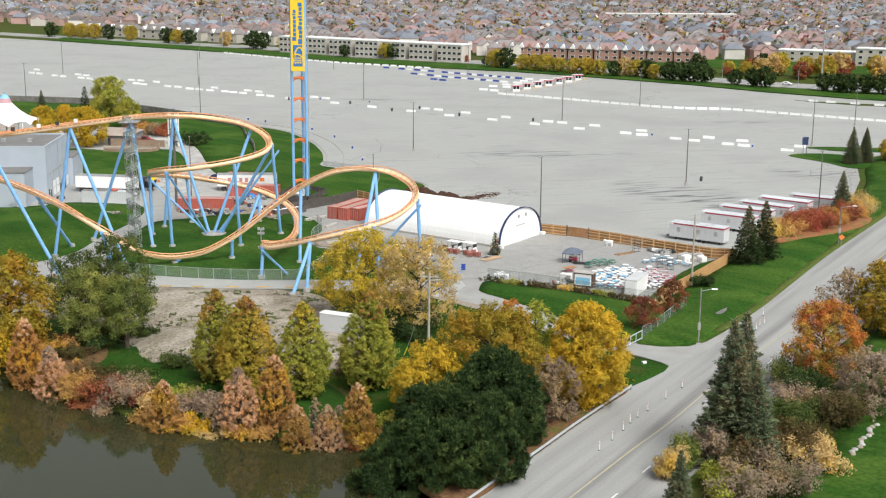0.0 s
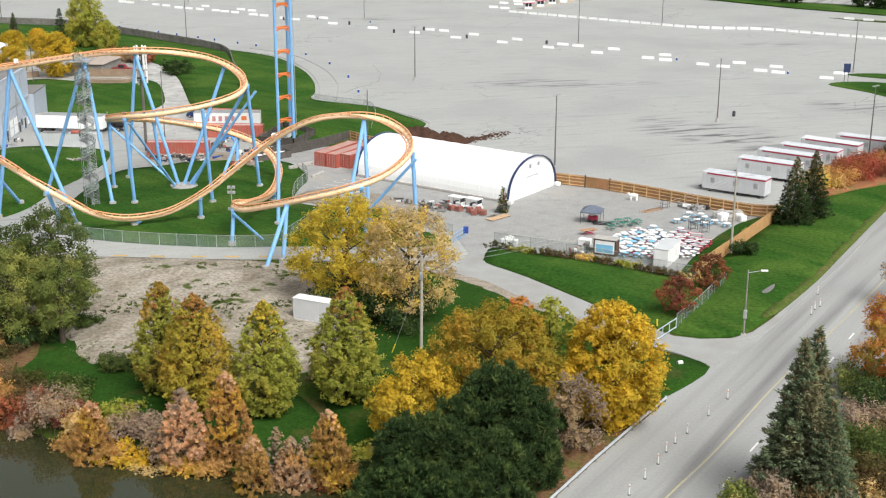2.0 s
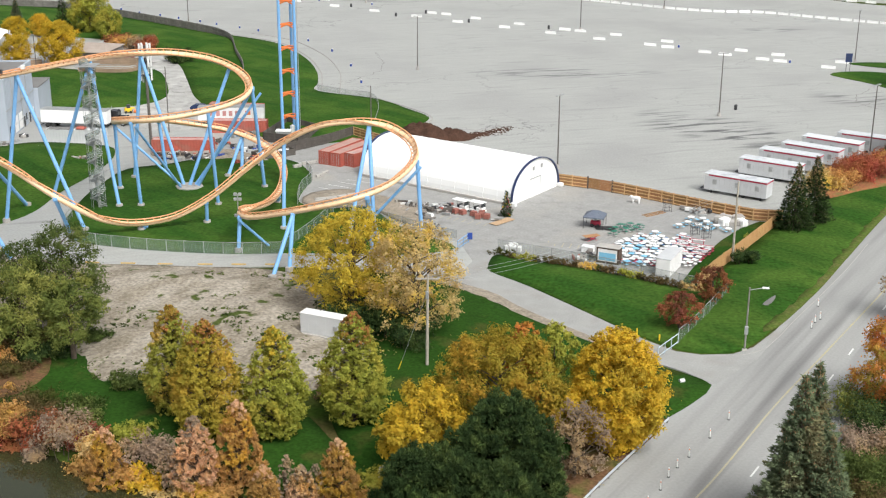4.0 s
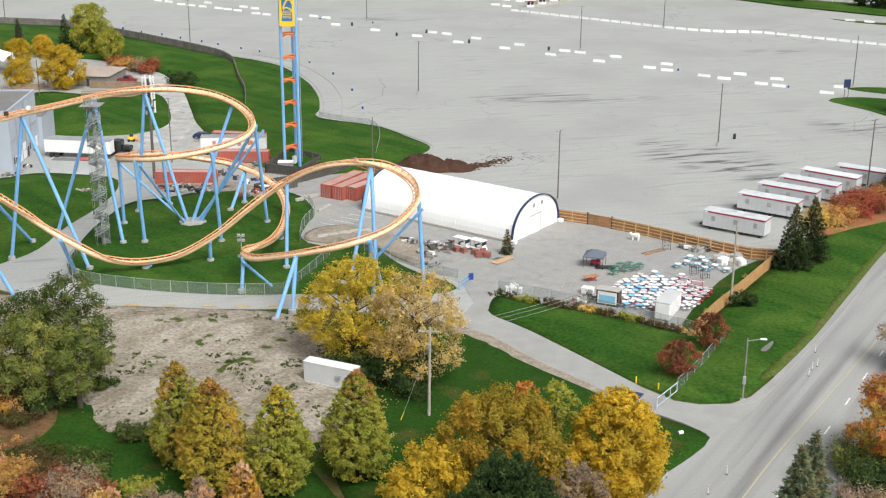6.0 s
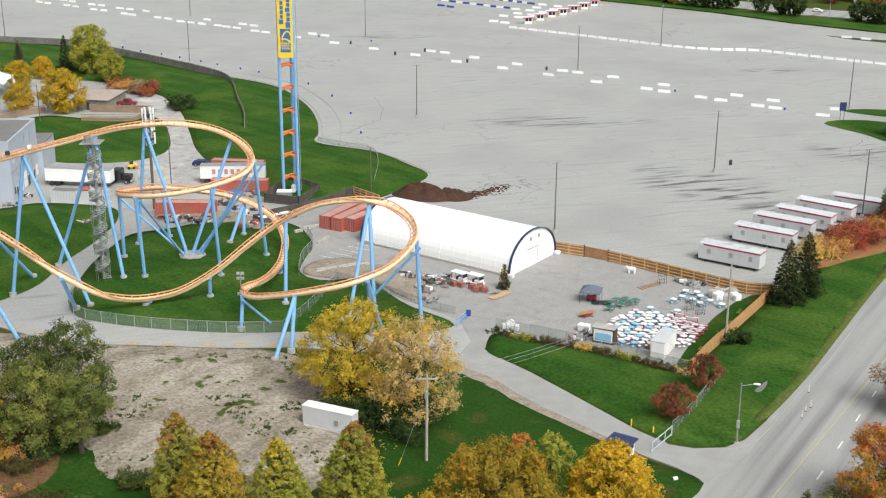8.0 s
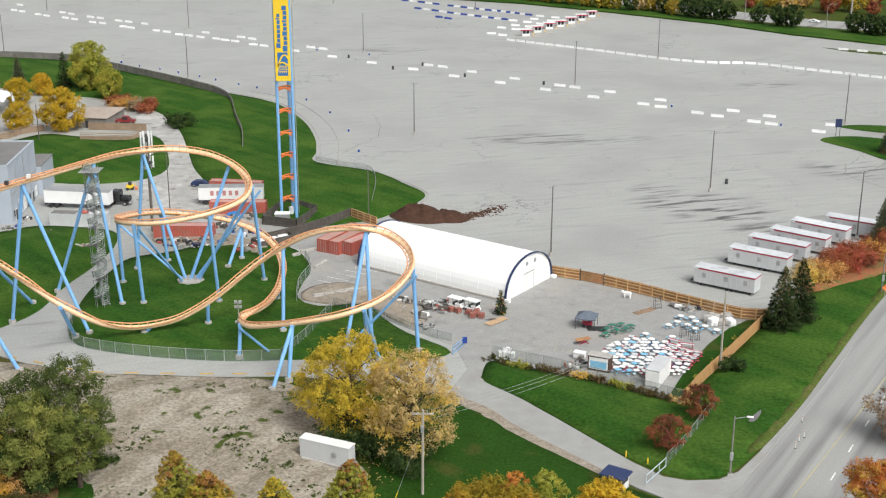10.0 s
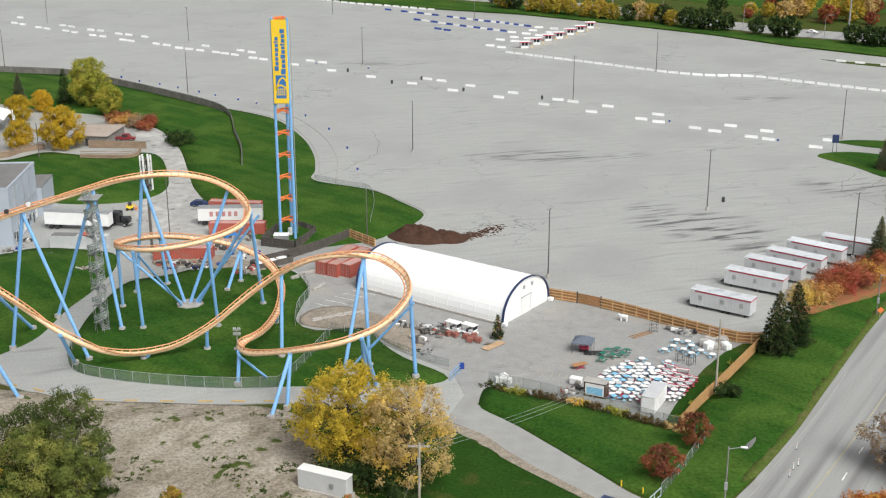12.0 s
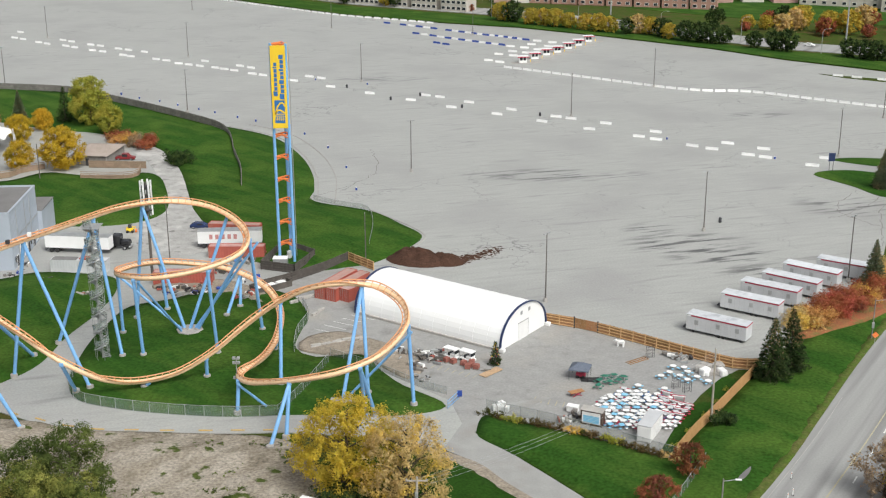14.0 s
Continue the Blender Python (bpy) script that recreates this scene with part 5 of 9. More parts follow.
# ---- office trailers ----
def office_trailer(length):
    e = thing("office_trailer", Matrix(), "white site office trailer with red roof band", "trailer", "office trailers in the car park")
    part("body", boxed((0, 0, 0.55), (length, 3.0, 3.15), 0.05), M["trailer"], e, "white ribbed metal body")
    part("roof", boxed((-0.06, -0.06, 3.4), (length + 0.06, 3.06, 3.5), 0.03), M["trailer_roof"], e, "pale streaked metal roof")
    for lo, hi in (((0.9, -0.03, 3.15), (length, 0.0, 3.4)), ((0, 3.0, 3.15), (length, 3.03, 3.4)), ((length, 0, 3.15), (length + 0.03, 3.0, 3.4))):
        part("trim_band", boxed(lo, hi), M["red_paint"], e, "red trim band")
    for k in range(1, 6):
        part("roof_seam", boxed((length * k / 6 - 0.04, -0.04, 3.5), (length * k / 6 + 0.04, 3.04, 3.53)), M["trailer"], e)
    for k in range(1, 12):
        part("side_seam", boxed((length * k / 12 - 0.015, -0.012, 0.6), (length * k / 12 + 0.015, 0.0, 3.1)), M["grey_metal"], e)
    part("fascia", boxed((0, 0.02, 3.15), (length - 0.02, 2.98, 3.4)), M["white"], e)
    for x in (length * 0.14, length * 0.5, length * 0.82):
        w = part("window", boxed((x, -0.04, 1.7), (x + 0.75, 0.0, 2.6), 0.01), M["grey_metal"], e, "grey barred window")
        part("pane", boxed((x + 0.12, -0.06, 1.82), (x + 0.63, -0.042, 2.48)), M["grey_metal"], w)
    part("door", boxed((length * 0.63, -0.04, 0.6), (length * 0.63 + 0.9, 0.0, 2.7), 0.01), M["trailer"], e, "flush white door")
    for x in (length * 0.55, length * 0.63):
        for y in (0.1, 2.6):
            part("wheel", rodded((x, y, 0.36), (x, y + 0.3, 0.36), 0.36, sides=14), M["black"], e, "black tyre")
    part("chassis", boxed((-1.0, 0.9, 0.38), (length - 0.2, 2.1, 0.55), 0.02), M["dark_metal"], e, "dark steel chassis with hitch")
    for x in (1.2, length - 1.2):
        part("jack", boxed((x, 0.2, 0), (x + 0.3, 0.5, 0.55)), M["dark_metal"], e)
        part("jack", boxed((x, 2.5, 0), (x + 0.3, 2.8, 0.55)), M["dark_metal"], e)
    return e


office = office_trailer(11.6)
office.matrix_basis = pose(45.5, 218.2, 0, 0, 0, -33.5)
for x, y, a in ((54.0, 229.4, -33.5), (59.3, 236.4, -34.5), (64.7, 241.5, -37), (70.3, 247.2, -37), (78.1, 250.2, -32.5)):
    copy_thing(office, pose(x, y, 0, 0, 0, a))

# ---- storage yard ----
kiosk = thing("display_kiosk", pose(22.4, 179.6, 0, 0, 0, -24), "brown wooden display kiosk with pale blue poster board", "kiosk")
part("case", boxed((0, 0, 0), (3.5, 1.7, 2.45), 0.04), material("dark_brown_board", (0.085, 0.048, 0.030), (0.06, 0.034, 0.022), 0.8, 0.8, fine=0.15), kiosk, "dark brown boarded case")
part("roof", boxed((-0.08, -0.16, 2.45), (3.58, 1.78, 2.58), 0.03), M["concrete"], kiosk, "grey flat roof")
part("poster_board", boxed((0.25, -0.06, 0.35), (3.25, -0.01, 2.25), 0.01), M["white"], kiosk, "white framed board")
part("poster", boxed((0.45, -0.08, 0.5), (3.05, -0.062, 1.7)), M["sky_plastic"], kiosk, "pale blue poster")
canopy = thing("canopy_tent", pose(22.0, 196.1, 0, 0, 0, -16), "navy pop-up canopy over stored equipment", "canopy")
for x in (0, 3.2):
    for y in (0, 3.0):
        part("leg", rodded((x, y, 0), (x, y, 2.1), 0.04, sides=6), M["dark_metal"], canopy)
raw("roof", [(-0.1, -0.1, 2.0), (3.3, -0.1, 2.0), (3.3, 3.1, 2.0), (-0.1, 3.1, 2.0), (1.1, 1.1, 2.75), (2.1, 1.1, 2.75), (2.1, 1.9, 2.75), (1.1, 1.9, 2.75), (-0.1, -0.1, 1.8), (3.3, -0.1, 1.8), (3.3, 3.1, 1.8), (-0.1, 3.1, 1.8)],
    [(0, 1, 5, 4), (1, 2, 6, 5), (2, 3, 7, 6), (3, 0, 4, 7), (4, 5, 6, 7), (8, 9, 1, 0), (9, 10, 2, 1), (10, 11, 3, 2), (11, 8, 0, 3)], material("slate_canvas", (0.10, 0.12, 0.16), (0.13, 0.15, 0.19), 1, 0.8), canopy, "slate blue canvas roof")
cart = thing("covered_machine", pose(23.2, 196.9, 0, 0, 0, -16), "red and white machine stored under the canopy", "machine")
part("body", boxed((0, 0, 0.3), (1.6, 1.0, 1.1), 0.15), M["red_paint"], cart)
part("hood", boxed((0.2, 0.1, 1.1), (1.1, 0.9, 1.5), 0.15), M["white"], cart)
for x in (0.3, 1.3):
    part("wheel", rodded((x, -0.05, 0.3), (x, 1.05, 0.3), 0.3, sides=12), M["black"], cart)
mat_pile = thing("tarpaulin", pose(25.6, 196.2, 0), "crumpled black tarpaulin on the asphalt", "tarpaulin")
bm = bmesh.new()
bmesh.ops.create_grid(bm, x_segments=12, y_segments=8, size=1.0)
for v in bm.verts:
    v.co = Vector((v.co.x * 1.6, v.co.y * 0.9, 0.12 + 0.22 * abs(noise.noise(v.co * 2.3)) * (1.05 - v.co.x ** 2) * (1.05 - v.co.y ** 2)))
part("sheet", bm, M["black"], mat_pile)
trestle = thing("trestle", pose(22.7, 190.0, 0, 0, 0, 25), "plywood sheet lying on a red trestle", "trestle")
part("board", boxed((-1.3, -0.6, 0.75), (1.3, 0.6, 0.8)), M["cedar"], trestle, "plywood sheet")
for s in (-1, 1):
    part("leg", rodded((-0.9, s * 0.4, 0), (0.9, s * 0.4, 0.74), 0.06, sides=6), M["red_paint"], trestle)
    part("leg", rodded((0.9, s * 0.4, 0), (-0.9, s * 0.4, 0.74), 0.06, sides=6), M["red_paint"], trestle)
crate = thing("storage_box", pose(31.4, 173.2, 0, 0, 0, 64), "white ribbed storage box between tables", "storage box")
part("body", boxed((0, -1.1, 0.1), (6.0, 1.1, 2.7), 0.05), M["white"], crate)
for k in range(9):
    part("rib", boxed((0.5 + k * 0.6, -1.14, 0.2), (0.58 + k * 0.6, -1.1, 2.6)), M["white"], crate)
part("lid", boxed((-0.05, -1.16, 2.7), (6.05, 1.16, 2.82), 0.03), M["trailer"], crate)
part("door", boxed((-0.05, -0.95, 0.25), (-0.01, 0.95, 2.5), 0.01), M["white"], crate)
bear = part("bear_statue", boxed((-0.9, -0.35, 0.65), (0.75, 0.35, 1.45), 0.22), M["white"])
bm = bmesh.new()
bm.from_mesh(bear.data)
for x in (-0.65, 0.5):
    for y in (-0.22, 0.22):
        rod(bm, (x, y, 0), (x, y, 0.9), 0.15, 0.17, 8)
bmesh.ops.create_icosphere(bm, subdivisions=2, radius=0.34, matrix=pose(-1.15, 0, 1.25))
rod(bm, (-1.3, 0, 1.2), (-1.65, 0, 1.1), 0.2, 0.12, 8)
bm.to_mesh(bear.data)
bm.free()
bear.matrix_basis = pose(32.6, 210.8, 0, 0, 0, -22) @ Matrix.Scale(0.85, 4)
tagged(bear, "white fibreglass bear figure standing on asphalt", "statue")


def table(top_mat, seat_mat, round_top, label):
    e = thing("picnic_table", Matrix(), label, "table", "tables stored in the yard")
    if round_top:
        part("tabletop", rodded((0, 0, 0.72), (0, 0, 0.77), 0.56, 0.56, 16), top_mat, e)
    else:
        part("tabletop", boxed((-0.46, -0.46, 0.72), (0.46, 0.46, 0.77), 0.02), top_mat, e)
    part("pedestal", rodded((0, 0, 0), (0, 0, 0.72), 0.09, 0.07, 8), M["grey_metal"], e)
    for k in range(4):
        a = math.pi / 4 + k * math.pi / 2
        x, y = 0.80 * math.cos(a), 0.80 * math.sin(a)
        part("seat", boxed((x - 0.22, y - 0.22, 0.42), (x + 0.22, y + 0.22, 0.47), 0.02), seat_mat, e)
        part("seat_arm", rodded((0, 0, 0.25), (x, y, 0.42), 0.035, sides=4), M["grey_metal"], e)
    return e


KINDS = [table(M["white"], M["white"], False, "white square picnic table with four attached seats"),
         table(M["white"], M["sky_plastic"], True, "round white table with light blue attached seats"),
         table(M["white"], material("deep_blue_plastic", (0.05, 0.16, 0.36), (0.04, 0.13, 0.30), 1, 0.5), True, "round white table with dark blue attached seats"),
         table(M["white"], M["red_paint"], False, "white square table with red attached seats"),
         table(M["green_plastic"], M["green_plastic"], False, "green plastic picnic table with green seats"),
         table(M["sky_plastic"], M["sky_plastic"], False, "light blue square picnic table with seats")]
KINDS.append(table(M["trailer"], M["red_paint"], False, "off-white weathered table with dark red seats"))
placed = set()
rt = random.Random(8)
YARD = [(25.4, 185.6), (30.2, 192.0), (36.4, 189.4), (40.6, 185), (37.6, 179), (35.2, 176.6), (33.4, 180.4), (30.2, 176.6), (26.4, 176.9), (26.2, 180.6)]


def put_table(k, x, y):
    m = pose(x, y, 0.0, 0, 0, rt.uniform(0, 90))
    if k in placed:
        copy_thing(KINDS[k], m)
    else:
        KINDS[k].matrix_basis = m
        placed.add(k)


y = 175.5
row = 0
while y < 193:
    x = 24.5 + (row % 2) * 0.7
    while x < 42:
        u, v = x + rt.uniform(-0.25, 0.25), y + rt.uniform(-0.25, 0.25)
        if within(u, v, YARD):
            if u > 36.5:
                k = rt.choice((3, 6, 3, 0, 2))
            elif v < 179.5:
                k = rt.choice((3, 5, 3, 0))
            elif v < 182 and u < 32:
                k = rt.choice((5, 5, 0))
            elif u > 31.5 and v > 185:
                k = rt.choice((2, 2, 0))
            else:
                k = rt.choice((0, 0, 0, 5, 2, 6))
            put_table(k, u, v)
        x += 1.32
    y += 1.22
    row += 1
for x, y in ((37.6, 196.5), (39.3, 198), (40.3, 200.6), (42.1, 200), (40.8, 196.6), (42.4, 198.2), (41.8, 194.9), (43.6, 196.1), (45.2, 194.4), (33.2, 192.6), (37.4, 191.4)):
    put_table(1, x, y)
for x, y in ((28.1, 196.4), (29.7, 196.9), (31.2, 196.2), (27, 194.7), (28.7, 194.2), (26.6, 192.6), (30.3, 194.8)):
    put_table(4, x, y)
for x, y, h in ((39.1, 192.6, 2.0), (40.6, 190.9, 2.0), (36.6, 205.2, 2.2)):
    e = thing("wire_rack", pose(x, y, 0, 0, 0, 20), "tall empty grey wire storage rack", "rack", "racks in the yard")
    for a in (0, 1.3):
        for b in (0, 0.6):
            part("upright", rodded((a, b, 0), (a, b, h), 0.035, sides=5), M["dark_metal"], e)
    for k in range(4):
        bm = bmesh.new()
        z = 0.15 + k * (h - 0.25) / 3
        for b in (0, 0.3, 0.6):
            rod(bm, (0, b, z), (1.3, b, z), 0.02, sides=4)
        part("shelf", bm, M["dark_metal"], e)
rt2 = random.Random(4)
for k in range(9):
    x, y = 44.6 + rt2.uniform(0, 4.2), 198.0 + rt2.uniform(0, 4)
    if edge_distance(x, y, [(55.4, 200.8), (35.6, 168.2)]) < 1.3:
        continue
    e = thing("covered_bundle", pose(x, y, 0, 0, 0, rt2.uniform(0, 180)), "bundle of stacked goods under pale grey sheeting", "bundle", "bundles by the fence")
    bm = boxed((-0.9, -0.6, 0), (0.9, 0.6, rt2.uniform(0.7, 1.3)), 0.12)
    bmesh.ops.subdivide_edges(bm, edges=bm.edges, cuts=2, use_grid_fill=True)
    for v in bm.verts:
        if v.co.z > 0.2:
            v.co += 0.12 * noise.noise_vector(v.co * 2 + Vector((k, 0, 0)))
    part("sheet", bm, M["concrete"] if k % 3 else M["white"], e)
pallet = thing("timber_frame", pose(33.2, 202.6, 0, 0, 0, 35), "pale timber frame lying on the asphalt", "timber")
for k in range(3):
    part("beam", boxed((0, k * 0.55, 0), (4.4, k * 0.55 + 0.1, 0.1)), M["cedar"], pallet)
for k in range(7):
    part("crosspiece", boxed((k * 0.7, 0, 0.1), (k * 0.7 + 0.1, 1.2, 0.15)), M["cedar"], pallet)
for x, y, a in ((9.4, 184.6, 10), (10.8, 184.2, -15), (10.2, 185.8, 30)):
    e = thing("concrete_block", pose(x, y, 0, 0, 0, a), "pale concrete block wrapped in sheeting", "block", "blocks by the drive")
    part("block", boxed((-0.6, -0.55, 0), (0.6, 0.55, 0.85), 0.07), M["white"], e)
    part("strap", boxed((-0.08, -0.57, 0.0), (0.08, 0.57, 0.87)), M["concrete"], e)
xmas = conifer(3.3, 1.9, "pine", 14, 1400, 0.25, 41, "decorated artificial christmas tree with gold baubles")
xmas.matrix_basis = pose(9.7, 202.8, 0) @ Matrix.Scale(1.3, 4)
rx = random.Random(3)
for k in range(36):
    t = rx.random()
    a, r = rx.uniform(0, 6.28), 0.92 * (1 - t) * 0.95
    bm = bmesh.new()
    bmesh.ops.create_icosphere(bm, subdivisions=1, radius=0.08, matrix=Matrix.Translation((r * math.cos(a), r * math.sin(a), 0.25 + 2.8 * t)))
    part("bauble", bm, M["yellow"] if k % 2 else M["red_paint"], xmas)
sheet = thing("plywood_sheet", pose(7.4, 197.4, 0.0, 0, 0, 47), "plywood sheet lying flat on bearers", "plywood")
part("board", boxed((0, -0.7, 0.12), (4.6, 0.9, 0.17)), material("pale_plywood", (0.50, 0.34, 0.21), (0.43, 0.29, 0.17), 1, 0.8), sheet)
for x in (0.4, 2.2, 4.0):
    part("bearer", boxed((x, -0.7, 0), (x + 0.1, 0.9, 0.12)), M["old_wood"], sheet)


def cart_at(x, y, a):
    e = thing("service_cart", pose(x, y, 0, 0, 0, a), "parked white-roofed electric service cart", "cart", "service carts beside the tent")
    part("chassis", boxed((0, 0, 0.3), (2.8, 1.4, 0.7), 0.08), M["white"], e)
    part("cab", boxed((1.4, 0.05, 0.7), (2.6, 1.35, 1.2), 0.1), M["white"], e)
    part("windscreen", boxed((2.45, 0.1, 1.2), (2.52, 1.3, 1.85)), M["glass_dark"], e)
    for u in (0.1, 2.5):
        for v in (0.08, 1.32):
            part("pillar", rodded((u, v, 0.7), (u, v, 1.95), 0.03, sides=5), M["dark_metal"], e)
    part("roof", boxed((-0.1, -0.05, 1.95), (2.75, 1.45, 2.05), 0.04), M["white"], e)
    part("seat", boxed((0.9, 0.15, 0.7), (1.4, 1.25, 1.25), 0.06), M["dark_metal"], e)
    for u in (0.5, 2.3):
        for v in (-0.02, 1.2):
            part("wheel", rodded((u, v, 0.28), (u, v + 0.22, 0.28), 0.28, sides=12), M["black"], e)


cart_at(0.6, 205.6, -36)
cart_at(3.4, 204.4, -36)
brick_red = material("red_paver", (0.30, 0.11, 0.085), (0.24, 0.085, 0.065), 0.6, 0.85, fine=0.15)
for k, (x, y) in enumerate(((1.2, 203.8), (2.4, 203.2), (4.2, 202.4), (5.4, 201.6), (6.4, 200.8), (5.6, 202.8), (4.9, 200.9))):
    e = thing("paver_pallet", pose(x, y, 0, 0, 0, 40 + 7 * k), "pallet stacked with dark red pavers", "pallet", "pallets of pavers")
    part("pallet", boxed((-0.55, -0.5, 0), (0.55, 0.5, 0.14)), M["old_wood"], e)
    for j in range(3):
        part("paver_layer", boxed((-0.5 + 0.03 * j, -0.46, 0.15 + 0.25 * j), (0.5, 0.46 - 0.02 * j, 0.385 + 0.25 * j), 0.02), brick_red, e)
for k, (x, y) in enumerate(((-2.6, 206.8), (-1.2, 207.4), (-3.6, 207.8), (-1.6, 204.2), (0.0, 204.6), (8.2, 199.9), (-8.4, 206.2), (-7.2, 205.2), (-1.8, 196.4), (-4.0, 197.4), (-3.0, 195.6))):
    e = thing("scrap_heap", pose(x, y, 0, 0, 0, 37 * k), "small heap of scrap metal and timber offcuts", "scrap", "scrap heaps in the yard")
    r4 = random.Random(60 + k)
    for j in range(5):
        bx, by = r4.uniform(-0.5, 0.5), r4.uniform(-0.4, 0.4)
        q = boxed((bx - r4.uniform(0.3, 0.9), by - 0.12, 0.02 + 0.1 * j), (bx + r4.uniform(0.3, 0.9), by + 0.15, 0.12 + 0.1 * j), 0.015)
        bmesh.ops.rotate(q, verts=q.verts, cent=(0, 0, 0), matrix=Matrix.Rotation(r4.uniform(-0.9, 0.9), 3, "Z"))
        part("offcut", q, r4.choice((M["old_wood"], M["grey_metal"], M["concrete"], M["dark_metal"])), e)

for k, (x, y) in enumerate(((36.5, 187.9), (37.3, 184.7), (38.8, 183.2), (36.4, 181.9), (35.7, 185.7), (37.9, 181.4), (38.2, 186.2), (40.0, 185.0), (39.2, 188.0), (37.4, 189.6))):
    e = thing("bench", pose(x, y, 0.0, 0, 0, -35 + 9 * (k % 3)), "long white bench with dark red legs among tables", "bench", "benches stored in the yard")
    part("plank", boxed((-1.1, -0.2, 0.86), (1.1, 0.02, 0.92), 0.01), M["white"], e, "white seat plank")
    part("plank", boxed((-1.1, 0.08, 0.86), (1.1, 0.3, 0.92), 0.01), M["red_paint"], e, "red seat plank")
    for u in (-0.9, 0.82):
        part("leg", boxed((u, -0.18, 0), (u + 0.08, 0.28, 0.86)), M["red_paint"], e)
marker = thing("guy_wire_marker", pose(-5.6, 139.0, land(-5.6, 139.0)), "yellow sleeve on a pole guy wire", "marker")
part("sleeve", rodded((0, 0, 0), (0.6, 0.2, 1.5), 0.05, sides=6), M["yellow"], marker)
part("wire", rodded((0.6, 0.2, 1.5), (3.5, 1.35, 9.5), 0.02, sides=4), M["grey_metal"], marker)


# ---- car park furniture ----
lamp = thing("car_park_lamp", pose(60.2, 279.8, 0), "tall slim brown steel car park lamp on concrete base", "lamp post", "car park lamps")
part("post", rodded((0, 0, 0.8), (0, 0, 14.2), 0.15, 0.09, 10), M["lamp_steel"], lamp)
part("base", rodded((0, 0, -0.1), (0, 0, 0.85), 0.42, 0.4, 12), M["concrete"], lamp, "round concrete base")
for s in (-1, 1):
    part("lamp_head", boxed((s * 0.65 - 0.45, -0.2, 14.1), (s * 0.65 + 0.45, 0.2, 14.3), 0.04), M["grey_metal"], lamp, "flat lamp head")
    part("arm", rodded((0, 0, 14.15), (s * 0.4, 0, 14.2), 0.05, sides=6), M["lamp_steel"], lamp)
for x, y in ((-9.5, 333.7), (40, 403.2), (111, 348.9), (74, 452.1), (-182.3, 569.7), (-108, 518), (-32.5, 463.3), (-86.5, 411), (-163, 457), (20.5, 233.5), (-56.3, 597), (-135, 661), (10, 575), (83.4, 245.1), (-260, 620), (140, 400)):
    copy_thing(lamp, pose(x, y, 0, 0, 0, (x * 7) % 90))


def jersey(mat, label, name="road_barrier"):
    e = thing(name, Matrix(), label, "barrier", "barriers in the car park")
    prof = [(-0.28, 0), (0.28, 0), (0.28, 0.14), (0.14, 0.34), (0.1, 0.78), (-0.1, 0.78), (-0.14, 0.34), (-0.28, 0.14)]
    part("body", sweep(bmesh.new(), [Vector((-1.85, 0, 0)), Vector((1.85, 0, 0))], prof), mat, e)
    for x in (-1.4, 1.4):
        part("foot", boxed((x - 0.25, -0.31, 0), (x + 0.25, 0.31, 0.1), 0.02), mat, e)
    return e


white_barrier = jersey(M["white"], "white plastic road barrier on asphalt")
white_barrier.matrix_basis = pose(1, 417, 0, 0, 0, -24)
for x, y in ((7, 425), (16, 406), (21, 413), (30, 395), (35, 402), (39.6, 399), (44, 384), (50, 392), (58, 374), (64, 380), (62.6, 370), (72, 362), (77, 358), (83, 365), (86, 351), (90.2, 348), (92, 358), (101, 339), (107, 347),
             (-192, 565), (-197, 569), (-200, 586), (-177, 552), (-182, 556), (-173, 562), (-168, 558), (-162, 542), (-167, 546), (-157, 549), (-152, 546), (-147, 531), (-152, 534), (-142, 538), (-137, 535), (-132, 519), (-136, 522), (-129, 530),
             (-120, 512), (-115, 508.6)):
    copy_thing(white_barrier, pose(x, y, 0, 0, 0, -30 + (x * 3) % 9))
for x, y in ((-104, 499), (-108.6, 502), (-99, 496), (-99, 507), (-88, 489), (-92, 492), (-83.6, 486), (-83, 496), (-78, 492), (-71, 476), (-75.5, 479), (-58, 465), (-62.5, 468.5), (-53, 473), (-48, 469.5), (-43, 453), (-28, 441), (-13, 429), (-8, 437), (-3, 434)):
    copy_thing(white_barrier, pose(x, y, 0, 0, 0, -30 + (x * 3) % 9))
LONGROW = [(21, 492.6), (34, 483), (55, 467.5), (72, 454.5), (80, 449), (92, 444), (106, 442.6), (123, 431), (139, 420), (160, 406), (185, 392)]
for a, b in zip(stations(LONGROW, 4.45), stations(LONGROW, 4.45)[1:]):
    m = (a + b) / 2
    copy_thing(white_barrier, pose(m.x, m.y, 0, 0, 0, math.degrees(math.atan2(b.y - a.y, b.x - a.x))))
VERGE = [(-128, 703), (-100, 678), (-56, 640), (-30, 625), (-6, 610)]
for i, (a, b) in enumerate(zip(stations(VERGE, 5.2), stations(VERGE, 5.2)[1:])):
    copy_thing(white_barrier, pose(a.x, a.y, 0, 0, 0, math.degrees(math.atan2(b.y - a.y, b.x - a.x))))
for x, y in ((38.1, 556.4), (35.1, 547.2), (25.8, 542.3), (26.2, 529.2), (20.2, 522.3), (15.6, 507.6), (20.0, 503.5), (44.5, 552.1), (42, 542.1), (31.7, 538.3), (37, 533.3), (31.8, 525.3), (26, 518.5)):
    copy_thing(white_barrier, pose(x, y, 0, 0, 0, -20))
blue_barrier = jersey(M["blue_plastic"], "blue plastic road barrier on asphalt")
blue_barrier.matrix_basis = pose(33.3, 560, 0, 0, 0, -35)
